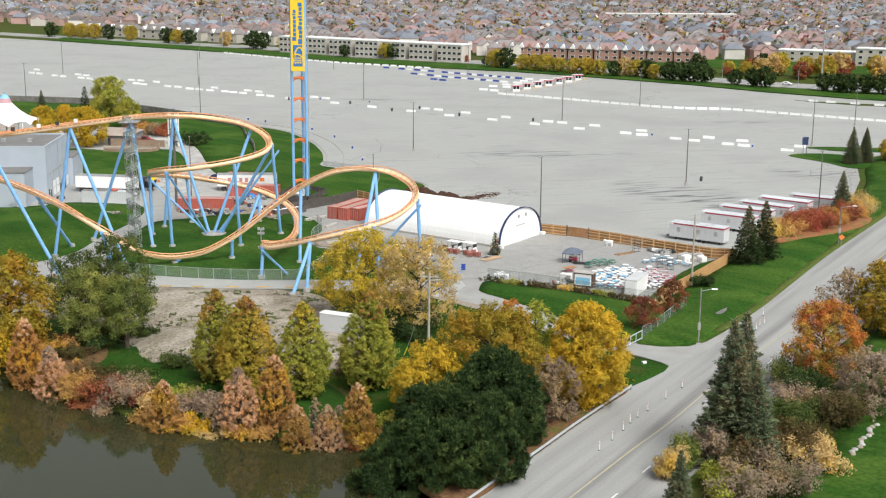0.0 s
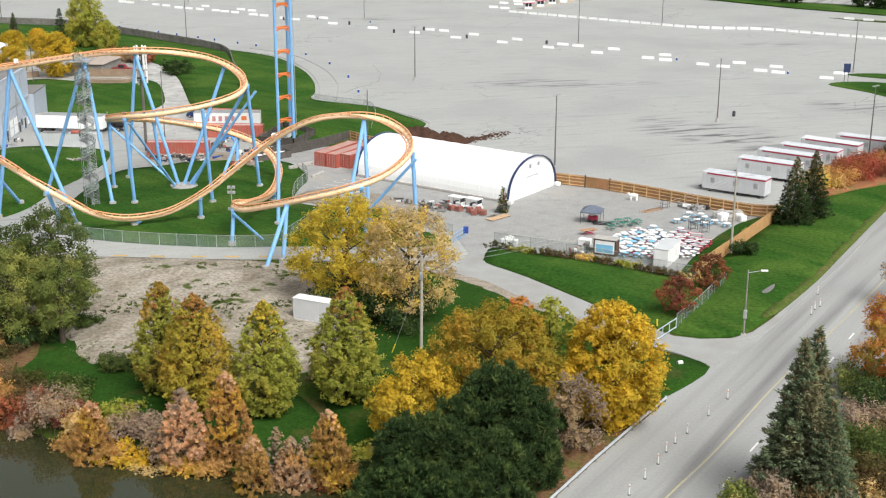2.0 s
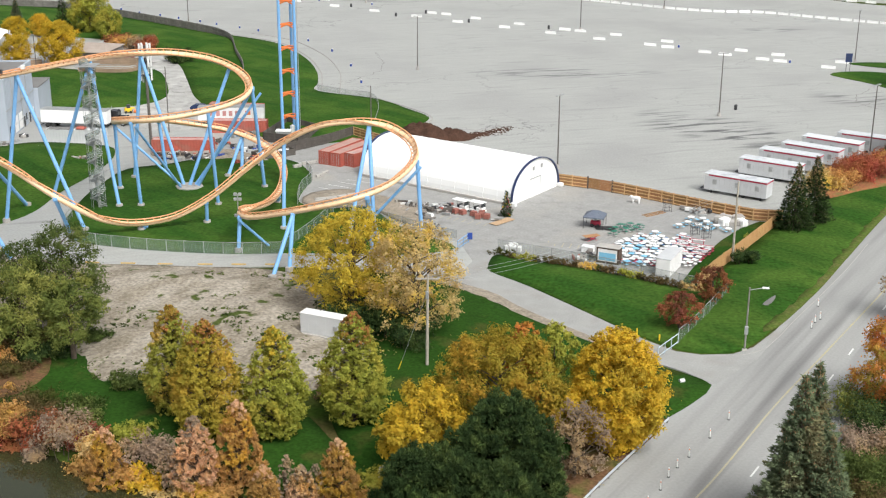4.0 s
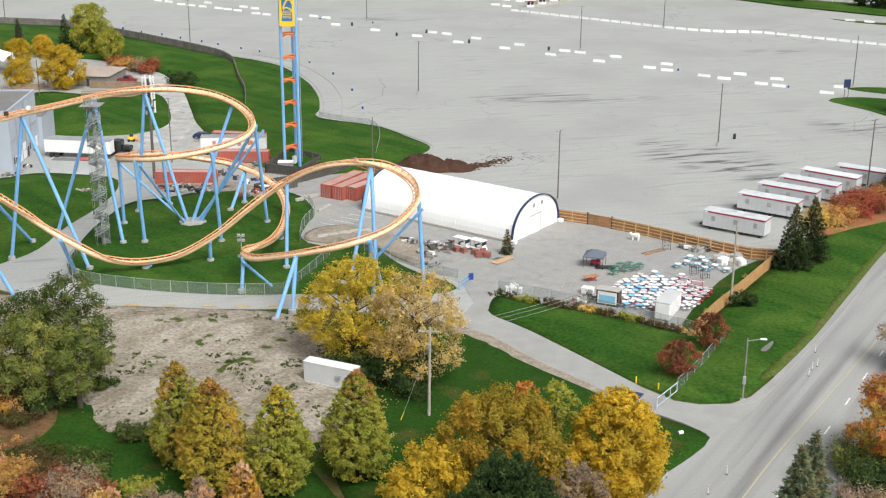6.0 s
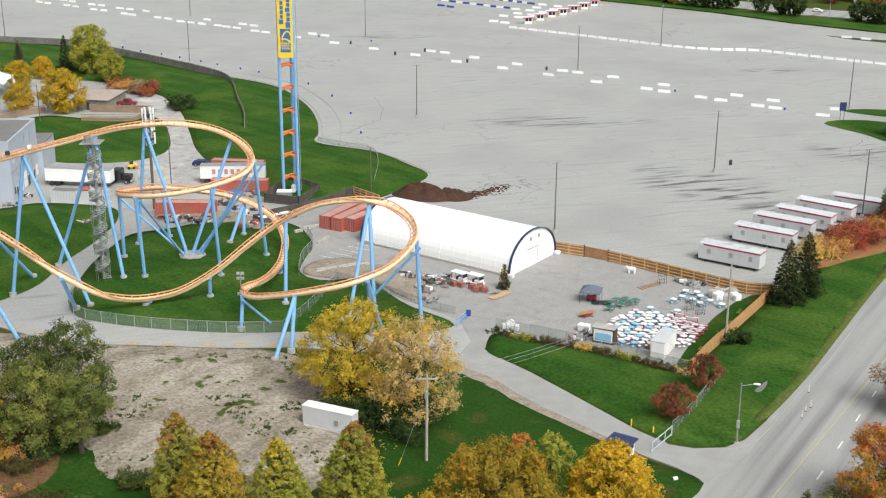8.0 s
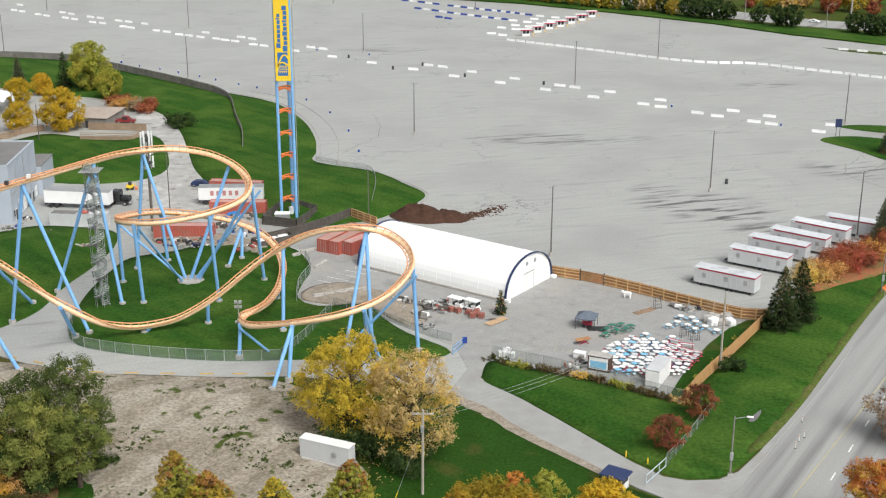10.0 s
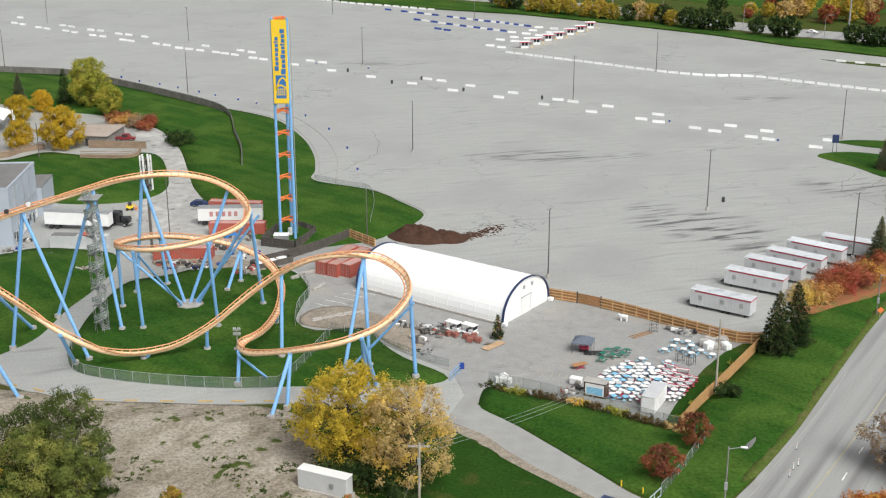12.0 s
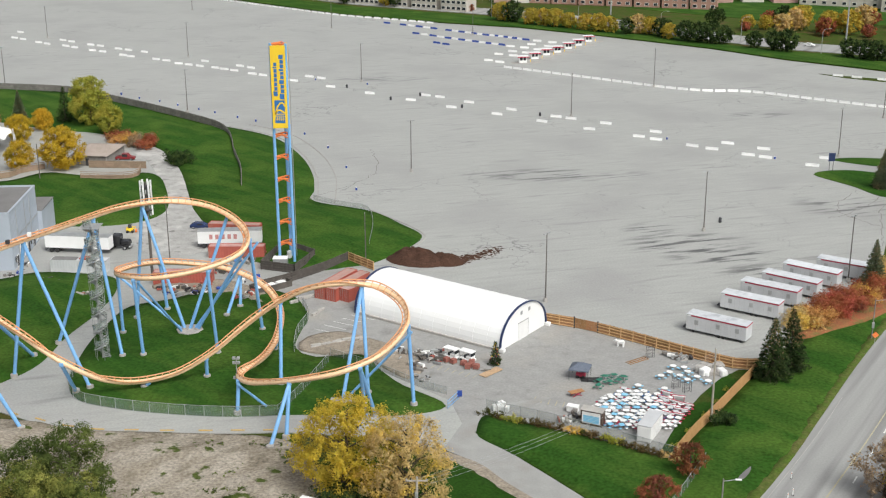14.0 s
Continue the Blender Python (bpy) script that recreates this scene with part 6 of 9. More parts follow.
for x, y in ((29, 563.9), (25.3, 567.2), (20.7, 571.1), (15.9, 573.9), (16.9, 550), (22, 546.4), (11, 578), (5, 583), (-1, 588), (11, 555), (5, 560), (-1, 565), (-8, 594), (-15, 600), (-8, 572), (-16, 579), (-23, 606), (-31, 612), (-2, 548), (-6, 552)):
    copy_thing(blue_barrier, pose(x, y, 0, 0, 0, -35))
for x, y in ((31.2, 562), (27.2, 565.6), (23, 569.2), (18.3, 572.6), (13.5, 576), (8, 580.6), (2, 585.6), (19.4, 548.2), (14, 552.4), (8, 557.6), (2, 562.6), (-4.5, 568.5), (-12, 575.6), (-11.5, 597), (-19, 603)):
    copy_thing(white_barrier, pose(x, y, 0, 0, 0, -35))
patch("lawn_median", [(140, 477.4), (146, 473.6), (160, 466.6), (190, 456), (188, 450), (160, 460.4), (147, 469)], M["rough_grass"], 0.12, label="thin grassy median at the far exit", curved=False)
for x, y in ((146, 472), (152, 468.4), (160, 463.6), (168, 459)):
    copy_thing(white_barrier, pose(x, y, 0.12, 0, 0, -28))
booth = thing("toll_booth", pose(29.1, 502.9, 0, 0, 0, 8), "small white toll booth with red roof edge", "booth", "row of toll booths")
part("wall", boxed((-1.5, -1.2, 0), (1.5, 1.2, 1.1), 0.03), M["white"], booth)
for x in (-1.4, 0, 1.4):
    part("pillar", boxed((x - 0.12, -1.15, 1.1), (x + 0.12, 1.15, 2.4)), M["white"], booth)
part("glazing", boxed((-1.25, -1.0, 1.1), (1.25, 1.0, 2.4)), M["glass_dark"], booth)
part("roof", boxed((-2.4, -2.0, 2.4), (2.4, 2.0, 2.75), 0.05), M["white"], booth)
part("roof_edge", boxed((-2.44, -2.06, 2.42), (2.44, -2.0, 2.78)), M["red_paint"], booth, "red roof edge")
part("island", boxed((-4.5, -1.6, 0), (7, 1.6, 0.2), 0.05), M["concrete"], booth, "raised concrete island")
part("barrier_post", rodded((3.2, 0, 0.2), (3.2, 0, 1.3), 0.15, sides=8), M["yellow"], booth)
for x, y in ((34.3, 511.6), (39.6, 520.6), (44.7, 527), (50, 536.4), (55.1, 544.8), (60.4, 555)):
    copy_thing(booth, pose(x, y, 0, 0, 0, 8))
barrel = thing("barrel", pose(-115.9, 440, 0), "blue plastic barrel with white top", "barrel", "barrels along the lawn edge")
part("drum", rod(rodded((0, 0, 0), (0, 0, 0.45), 0.30, 0.33, 12), (0, 0, 0.45), (0, 0, 0.9), 0.33, 0.30, 12), M["blue_plastic"], barrel)
part("lid", rodded((0, 0, 0.9), (0, 0, 1.0), 0.31, 0.26, 12), M["white"], barrel, "white lid")
for x, y in ((-107.9, 433.3), (-99.6, 428), (-92, 421.6), (-83.5, 414.7), (-77.1, 409.3), (-68.4, 402.2), (-61.6, 396.5), (-43.8, 378.3), (-34.9, 360.6), (-27.6, 337.7), (-23.1, 315.2), (66, 371), (92.6, 347), (-50, 467), (-30, 458)):
    copy_thing(barrel, pose(x, y, 0) @ Matrix.Scale(0.8, 4))
binny = thing("litter_bin", pose(65.3, 286.5, 0), "dark steel litter bin on the asphalt", "bin", "bins in the car park")
part("drum", rodded((0, 0, 0), (0, 0, 1.0), 0.36, 0.38, 12), M["dark_metal"], binny)
part("lid", rodded((0, 0, 1.0), (0, 0, 1.25), 0.42, 0.2, 12), M["dark_metal"], binny)
for x, y in ((4.6, 417), (-37, 452), (-10, 437), (-62, 464), (30, 404), (-20, 430)):
    copy_thing(binny, pose(x, y, 0))
board = thing("road_sign", pose(104.8, 334.3, 0), "dark navy direction sign on twin posts", "sign")
for x in (-0.5, 0.5):
    part("post", rodded((x, 0, 0), (x, 0, 4.8), 0.07, sides=6), M["dark_metal"], board)
part("panel", boxed((-0.9, -0.12, 2.6), (0.9, -0.05, 4.9), 0.03), M["navy"], board)
diamond = thing("road_sign", pose(78.2, 211.2, 0), "orange diamond roadwork sign on a post", "sign")
part("post", rodded((0, 0, 0), (0, 0, 2.4), 0.04, sides=6), M["grey_metal"], diamond)
part("plate", boxed((-0.45, -0.06, -0.45), (0.45, -0.02, 0.45), 0.01), M["orange"], diamond).matrix_basis = pose(0, 0, 2.1, 0, 45, 0)

# soil heap and sand
for x, y, rx_, ry_, h, mt, lab in ((-5.5, 259.0, 7.5, 5.0, 3.4, "soil", "heap of dark brown soil dumped on asphalt"), (0.5, 258.0, 4.6, 3.6, 2.6, "soil", "heap of dark brown soil dumped on asphalt"), (-20.5, 213.2, 3.2, 2.4, 0.9, "dirt", "low heap of pale sand"), (-7.0, 207.6, 2.0, 1.8, 0.8, "dirt", "low heap of orange-brown sand"), (-15.4, 209.6, 4.5, 2.0, 0.6, "dirt", "spread of rubble and sand")):
    e = thing("soil_heap", pose(x, y, 0, 0, 0, -20), lab, "heap")
    bm = bmesh.new()
    bmesh.ops.create_grid(bm, x_segments=40, y_segments=30, size=1.0)
    for v in bm.verts:
        r = v.co.length
        n = noise.noise((v.co.x * 2.2 + x, v.co.y * 2.2, 1)) * 0.5 + noise.noise((v.co.x * 7 + x, v.co.y * 7, 1)) * 0.25
        v.co = Vector((v.co.x * rx_, v.co.y * ry_, max(-0.05, h * (1 - (r * 1.05) ** 1.3) * (0.85 + n))))
    part("mound", bm, M[mt], e, smooth=True)
rs_ = random.Random(31)
lv, lf = [], []
for _ in range(420):
    t = rs_.random() ** 1.3
    x, y, w = 2.5 + 10.5 * t + rs_.gauss(0, 0.9), 257.5 + 9.5 * t + rs_.gauss(0, 1.2), rs_.uniform(0.08, 0.42) * (1.15 - 0.5 * t)
    o, a = len(lv), rs_.uniform(0, 3.14)
    lv += [(x + w * 1.4 * math.cos(a + q), y + w * 0.9 * math.sin(a + q), 0.004) for q in (0, 1.3, 2.4, 3.6, 5.0)] + [(x, y, w * 0.45)]
    lf += [(o + q, o + (q + 1) % 5, o + 5) for q in range(5)]
tagged(raw("soil_scatter", lv, lf, M["soil"], None, "crumbs of dark soil strewn over asphalt"), category="soil", kind="stuff")
kerbstones = [(-22.3, 209.9), (-20.2, 211.2), (-18, 212.2), (-16, 213), (-14, 213.6), (-24.2, 226.6), (-23.4, 228.6)]
for k, (x, y) in enumerate(kerbstones):
    e = thing("concrete_block", pose(x, y, 0, 0, 0, 25 + 6 * k), "loose pale concrete kerb block", "block", "loose kerb blocks")
    part("block", boxed((-1.0, -0.25, 0), (1.0, 0.25, 0.5), 0.06), M["concrete"], e)
    # no real opening: a solid dark box gives the hole its shade
    part("lifting_hole", boxed((-0.1, -0.26, 0.2), (0.1, 0.26, 0.3)), M["dark_metal"], e)
for k, (x, y) in enumerate(((-63, 180.8), (-58, 178.6), (-53, 177.4), (-47.6, 177.2), (-42, 177), (-36, 177), (-31, 177.1), (-26, 177.2), (-68, 183))):
    e = thing("parking_kerb", pose(x, y, 0, 0, 0, (-28, -14, -4, 0, 0, 0, 0, 0, -30)[k]), "yellow-orange painted concrete kerb bar", "kerb bar", "kerb bars along the path")
    part("bar", boxed((-1.1, -0.12, 0), (1.1, 0.12, 0.18), 0.04), material("faded_yellow", (0.55, 0.36, 0.10), (0.45, 0.33, 0.16), 0.8, 0.8, fine=0.15) if k == 0 else bpy.data.materials["faded_yellow"], e)
    part("fixing", rodded((0.7, 0, 0.18), (0.7, 0, 0.2), 0.04, sides=6), M["dark_metal"], e)

# ---- containers and vehicles behind the coaster ----
def container(length, mat, label, h=2.6, w=2.44):
    e = thing("shipping_container", Matrix(), label, "container", "shipping containers")
    bm = bmesh.new()
    n = int(length / 0.3)
    ring = []
    for k in range(n + 1):
        d = 0.035 if k % 2 else 0.0
        ring.append((k * length / n, d))
    for side, s in ((0, 1), (w, -1)):
        lo = [bm.verts.new((x, side + s * d, 0.15)) for x, d in ring]
        hi = [bm.verts.new((x, side + s * d, h - 0.1)) for x, d in ring]
        for k in range(n):
            bm.faces.new((lo[k], lo[k + 1], hi[k + 1], hi[k]))
    part("side_wall", bm, mat, e)
    bm = bmesh.new()
    lo = [bm.verts.new((x, 0.05, h - 0.03 - d)) for x, d in ring]
    hi = [bm.verts.new((x, w - 0.05, h - 0.03 - d)) for x, d in ring]
    for k in range(n):
        bm.faces.new((lo[k], lo[k + 1], hi[k + 1], hi[k]))
    part("roof", bm, M["container_roof"] if mat is M["container_red"] else mat, e, "bleached ribbed roof" if mat is M["container_red"] else "")
    for z in (0, h - 0.12):
        bm = bmesh.new()
        for y0 in (0, w - 0.1):
            box(bm, (0, y0, z), (length, y0 + 0.1, z + 0.16))
        for x0 in (0, length - 0.1):
            box(bm, (x0, 0, z), (x0 + 0.1, w, z + 0.16))
        part("frame", bm, mat, e)
    for x0 in (0, length - 0.12):
        for y0 in (0, w - 0.12):
            part("corner_post", boxed((x0, y0, 0), (x0 + 0.12, y0 + 0.12, h)), mat, e)
    part("end_wall", boxed((length - 0.1, 0.1, 0.15), (length - 0.05, w - 0.1, h - 0.1)), mat, e)
    for s in (0, 1):
        d = part("door", boxed((0.02, 0.12 + s * (w / 2 - 0.12), 0.15), (0.06, w / 2 - 0.01 + s * (w / 2 - 0.11), h - 0.12)), mat, e)
        for q in (0.35, 0.8):
            yy = 0.12 + s * (w / 2 - 0.12) + q * (w / 2 - 0.2)
            part("lock_bar", rodded((0.0, yy, 0.2), (0.0, yy, h - 0.15), 0.025, sides=5), M["grey_metal"], d)
    return e


C1 = container(12.2, M["container_red"], "faded red shipping container beside the tent")
C1.matrix_basis = pose(-23.2, 234.6, 0, 0, 0, 62)
c2 = copy_thing(C1, pose(-20.9, 233.3, 0, 0, 0, 60))
c3 = container(6.1, M["container_red"], "short faded red shipping container beside the tent")
c3.matrix_basis = pose(-18.3, 233.0, 0, 0, 0, 55)
c4 = container(12.2, M["container_red"], "red container with pale dusty roof among scrap")
c4.matrix_basis = pose(-59.4, 243.4, 0, 0, 0, 0)
copy_thing(c4, pose(-51.2, 260.4, 0, 0, 0, 0))
copy_thing(c4, pose(-54.4, 277.4, 0, 0, 0, -8))
white_box = container(12.2, M["trailer"], "white shipping container with dark open top")
white_box.matrix_basis = pose(-83.1, 251.6, 0, 0, 0, -4)
part("liner", boxed((0.3, 0.2, 2.6), (5.6, 2.2, 2.72)), M["roof_grey"], white_box, "dark roof sheet")
part("scrap_load", boxed((6.2, 0.4, 2.6), (8.2, 2.0, 3.1), 0.2), M["container_red"], white_box, "rusty load")
long_box = thing("skip", pose(-36.8, 237.4, 0, 0, 0, 40), "dark timber pen holding white packaged goods", "pen")
for lo, hi in (((0, 0, 0), (8, 0.1, 1.3)), ((0, 3.4, 0), (8, 3.5, 1.3)), ((0, 0.1, 0), (0.1, 3.4, 1.3)), ((7.9, 0.1, 0), (8, 3.4, 1.3))):
    part("side", boxed(lo, hi), M["dark_wood"], long_box)
for k in range(3):
    part("package", boxed((0.6 + 2.4 * k, 0.5, 0), (2.6 + 2.4 * k, 2.9, 1.0), 0.12), M["white"], long_box)


def box_trailer(length, label):
    e = thing("semi_trailer", Matrix(), label, "trailer")
    part("body", boxed((0, 0, 1.1), (length, 2.6, 4.0), 0.04), M["white"], e)
    part("top_rail", boxed((-0.03, -0.03, 3.9), (length + 0.03, 2.63, 4.04), 0.02), M["grey_metal"], e)
    part("skirt", boxed((0, 0.1, 1.0), (length, 2.5, 1.1)), M["dark_metal"], e)
    for x in (1.4, 2.7):
        for y in (0.05, 2.05):
            part("wheel", rodded((x, y, 0.5), (x, y + 0.5, 0.5), 0.5, sides=16), M["black"], e)
    for y in (0.4, 2.0):
        part("landing_leg", boxed((length - 3.4, y, 0), (length - 3.2, y + 0.2, 1.1)), M["dark_metal"], e)
    part("bumper", boxed((-0.08, 0.2, 0.5), (0.02, 2.4, 0.65)), M["dark_metal"], e)
    return e


semi = box_trailer(14.8, "long white box semi-trailer parked by the building")
semi.matrix_basis = pose(-88.2, 264.6, 0, 0, 0, -7)
M["faded_red"] = material("faded_red_lettering", (0.55, 0.27, 0.25), (0.48, 0.22, 0.21), 1, 0.6)
brand = box_trailer(14.2, "white box trailer with red lettering bars among containers")
brand.matrix_basis = pose(-54.8, 267.0, 0, 0, 0, 4)
for k in range(5):
    part("letter_bar", boxed((2.6 + k * 1.35, -0.03, 2.1), (3.35 + k * 1.35, -0.005, 3.2)), M["faded_red"], brand, "red lettering bar")
part("emblem", boxed((10.2, -0.03, 2.3), (11.3, -0.005, 3.2)), M["orange"], brand, "orange emblem block")


def car(x, y, a, mat, label, pickup=False, name="car"):
    e = thing(name, pose(x, y, 0.0, 0, 0, a), label, "car")
    L, H = (5.6, 1.85) if pickup else (4.6, 1.45)
    bm = bmesh.new()
    prof = [(0, 0.35), (L, 0.35), (L, 0.85), (L * 0.76, 0.98), (L * 0.64, H), (L * 0.36 if pickup else L * 0.2, H), (L * 0.34 if pickup else L * 0.05, 1.0), (0, 0.95)]
    a_ = [bm.verts.new((u - L / 2, -0.9, v)) for u, v in prof]
    b_ = [bm.verts.new((u - L / 2, 0.9, v)) for u, v in prof]
    for k in range(len(prof)):
        bm.faces.new((a_[k], a_[(k + 1) % len(prof)], b_[(k + 1) % len(prof)], b_[k]))
    bm.faces.new(a_[::-1])
    bm.faces.new(b_)
    bmesh.ops.bevel(bm, geom=bm.edges[:], offset=0.06, segments=2, affect="EDGES")
    part("body", bm, mat, e)
    for s in (-1, 1):
        part("side_window", boxed((-L * 0.12, s * 0.905 - 0.01, 1.0), (L * 0.14, s * 0.905 + 0.01, H - 0.12)), M["glass_dark"], e)
    part("windscreen", boxed((-0.02, -0.75, 0), (0.02, 0.75, 0.55)), M["glass_dark"], e).matrix_basis = pose(L * 0.2 + 0.06, 0, 0.95, 0, -52 + 20, 0)
    for u in (-L * 0.32, L * 0.32):
        for s in (-0.92, 0.7):
            w = part("wheel", rodded((u, s, 0.34), (u, s + 0.22, 0.34), 0.34, sides=16), M["black"], e, "black tyre")
            part("rim", rodded((u, s - 0.01, 0.34), (u, s + 0.23, 0.34), 0.2, sides=10), M["grey_metal"], w)
    return e


car_black = material("black_car_paint", (0.015, 0.016, 0.018), (0.02, 0.02, 0.022), 2, 0.25, fine=0.0)
car_blue = material("dark_blue_car_paint", (0.02, 0.04, 0.12), (0.02, 0.035, 0.10), 2, 0.25, fine=0.0)
car_red = material("dark_red_car_paint", (0.22, 0.02, 0.025), (0.2, 0.02, 0.02), 2, 0.3, fine=0.0)
tractor = thing("truck_tractor", pose(-75.6, 266.4, 0, 0, 0, -7), "black tractor unit coupled ahead of the white trailer", "truck")
part("chassis", boxed((0, 0.6, 0.7), (5.6, 1.9, 1.0), 0.03), M["dark_metal"], tractor)
part("cab", boxed((1.6, 0.05, 1.0), (3.6, 2.45, 3.3), 0.22), car_black, tractor, "glossy black sleeper cab")
part("bonnet", boxed((3.6, 0.3, 1.0), (5.7, 2.2, 2.1), 0.25), car_black, tractor, "rounded black bonnet")
part("windscreen", boxed((3.56, 0.3, 2.2), (3.66, 2.2, 3.0), 0.03), M["glass_dark"], tractor)
part("bumper", boxed((5.6, 0.15, 0.5), (5.85, 2.35, 0.95), 0.05), M["grey_metal"], tractor)
for y in (0.1, 2.25):
    part("exhaust_stack", rodded((1.5, y, 1.0), (1.5, y, 3.9), 0.08, sides=8), M["grey_metal"], tractor)
for x in (0.4, 1.5, 4.7):
    for y in (0.0, 2.0):
        w = part("wheel", rodded((x, y, 0.5), (x, y + 0.5, 0.5), 0.5, sides=16), M["black"], tractor, "black tyre")
        part("rim", rodded((x, y - 0.01, 0.5), (x, y + 0.51, 0.5), 0.26, sides=10), M["grey_metal"], w)
loader = thing("skid_loader", pose(-73.0, 279.2, 0, 0, 0, 12), "small orange-yellow loader with front bucket", "loader")
part("body", boxed((-0.9, -0.6, 0.3), (0.7, 0.6, 1.1), 0.12), M["yellow"], loader)
part("cab", boxed((-0.4, -0.5, 1.1), (0.4, 0.5, 1.9), 0.08), M["dark_metal"], loader, "dark open cab")
part("bucket", boxed((1.1, -0.7, 0.1), (1.6, 0.7, 0.6), 0.08), M["orange"], loader, "orange bucket")
for y in (-0.62, 0.56):
    part("arm", boxed((-0.8, y, 1.0), (1.3, y + 0.08, 1.15)), M["yellow"], loader)
for x in (-0.6, 0.5):
    for y in (-0.8, 0.6):
        part("wheel", rodded((x, y, 0.32), (x, y + 0.22, 0.32), 0.32, sides=12), M["black"], loader)
car(-57.2, 282.2, -5, car_blue, "dark blue car parked beside containers")
car(-46.2, 263.6, 20, M["blue_plastic"], "blue covered vehicle among scrap")
car(-91.2, 347.4, 0, car_red, "dark red van beside the brown building", True)
car(153.5, 541.3, -38, M["white"], "white car on the boundary road")
car(120.5, 570.0, -40, M["white"], "white car on the boundary road")
rs = random.Random(12)
for k, (x, y) in enumerate(((-50, 238.2), (-52.5, 237.6), (-47.2, 239), (-55.4, 238.4), (-44.5, 240.5), (-43.6, 248.2), (-41.5, 245.4), (-45.4, 256.8), (-42.4, 257.2), (-39.6, 247.6), (-90.8, 248.6), (-89.2, 255.4), (-89.6, 251.5), (-40.4, 262.8), (-38.8, 272), (-36, 275))):
    e = thing("scrap_heap", pose(x, y, 0, 0, 0, 41 * k), "heap of mixed scrap, boxes and pipes", "scrap", "scrap heaps behind the coaster")
    for j in range(6):
        bx, by = rs.uniform(-0.8, 0.8), rs.uniform(-0.6, 0.6)
        q = boxed((bx - rs.uniform(0.2, 0.8), by - rs.uniform(0.1, 0.4), 0.0), (bx + rs.uniform(0.2, 0.8), by + rs.uniform(0.1, 0.4), rs.uniform(0.15, 0.9)), 0.03)
        bmesh.ops.rotate(q, verts=q.verts, cent=(0, 0, 0), matrix=Matrix.Rotation(rs.uniform(-0.9, 0.9), 3, "Z"))
        part("scrap_piece", q, rs.choice((M["old_wood"], M["grey_metal"], M["blue_plastic"], M["dark_metal"], M["concrete"], M["white"])), e)
cabinet = thing("equipment_cabinet", pose(-34.6, 255.2, 0), "grey equipment cabinets inside the dark enclosure", "cabinet")
part("body", boxed((-1.6, -1.2, 0), (1.4, 0.8, 1.9), 0.05), M["grey_metal"], cabinet)
part("lid", boxed((-1.7, -1.3, 1.9), (1.5, 0.9, 2.02), 0.03), M["white"], cabinet)
tank = thing("water_tank", pose(-33.4, 259.5, 0), "small white cylindrical tank in the enclosure", "tank")
part("drum", rodded((0, 0, 0), (0, 0, 1.9), 0.5, sides=16), M["white"], tank)
part("dome", rodded((0, 0, 1.9), (0, 0, 2.15), 0.5, 0.1, 16), M["white"], tank)

# white box on the dirt
shelter = thing("storage_shed", pose(-18.4, 149.2, 0.9, 0, 0, -24), "long white flat-roofed metal storage box on earth", "storage box")
part("body", boxed((0, 0, 0), (7.4, 1.7, 2.6), 0.05), M["trailer"], shelter)
part("lid", boxed((-0.05, -0.05, 2.6), (7.45, 1.75, 2.68), 0.03), M["white"], shelter)
for k in range(5):
    part("panel_seam", boxed((1.2 + 1.25 * k, -0.015, 0.05), (1.23 + 1.25 * k, 0.0, 2.58)), M["trailer"], shelter)
part("service_box", boxed((4.9, -0.25, 1.0), (5.5, 0, 1.6), 0.03), M["grey_metal"], shelter)
part("sill", boxed((-0.2, -0.3, -1.2), (7.6, 1.9, 0.0), 0.05), M["concrete"], shelter, "concrete pad")

# ---- masts ----
mast = thing("antenna_mast", pose(-60.6, 248.0, 0), "brown monopole mast with white panel antennas", "mast")
part("post", rodded((0, 0, -0.2), (0, 0, 20.6), 0.32, 0.24, 12), M["lamp_steel"], mast)
for z, n in ((19.6, 6), (17.4, 6), (14.6, 4)):
    part("antenna_frame", rodded((0, 0, z), (0, 0, z + 0.15), 1.0, 1.0, 12), M["dark_metal"], mast)
    for k in range(n):
        a = k * 1.047 + 0.3
        part("antenna_panel", boxed((1.05 * math.cos(a) - 0.17, 1.05 * math.sin(a) - 0.17, z - 1.0), (1.05 * math.cos(a) + 0.17, 1.05 * math.sin(a) + 0.17, z + 1.4), 0.04), M["white"], mast, "white antenna panel")
        part("radio_unit", boxed((0.7 * math.cos(a + 0.4) - 0.15, 0.7 * math.sin(a + 0.4) - 0.15, z - 1.3), (0.7 * math.cos(a + 0.4) + 0.15, 0.7 * math.sin(a + 0.4) + 0.15, z - 0.5), 0.03), M["grey_metal"], mast)
for x, y, h in ((-59.8, 260.8, 14.0), (-108.5, 325, 10.0), (-16.8, 259.5, 10.5)):
    e = thing("utility_pole", pose(x, y, 0), "slender dark pole beside the service area", "pole", "slender poles")
    part("post", rodded((0, 0, -0.2), (0, 0, h), 0.13, 0.09, 8), M["lamp_steel"], e)
    part("cap", rodded((0, 0, h), (0, 0, h + 0.15), 0.12, 0.05, 8), M["grey_metal"], e)
flood = thing("floodlight_post", pose(-32.4, 186.4, 0), "grey post with stacked white floodlights", "floodlight")
part("post", rodded((0, 0, 0), (0, 0, 8.2), 0.1, 0.08, 8), M["grey_metal"], flood)
for s in (-0.35, 0.35):
    for z in (7.2, 8.0, 4.6):
        part("floodlight", boxed((s - 0.25, -0.2, z), (s + 0.25, 0.2, z + 0.45), 0.05), M["grey_metal"], flood)
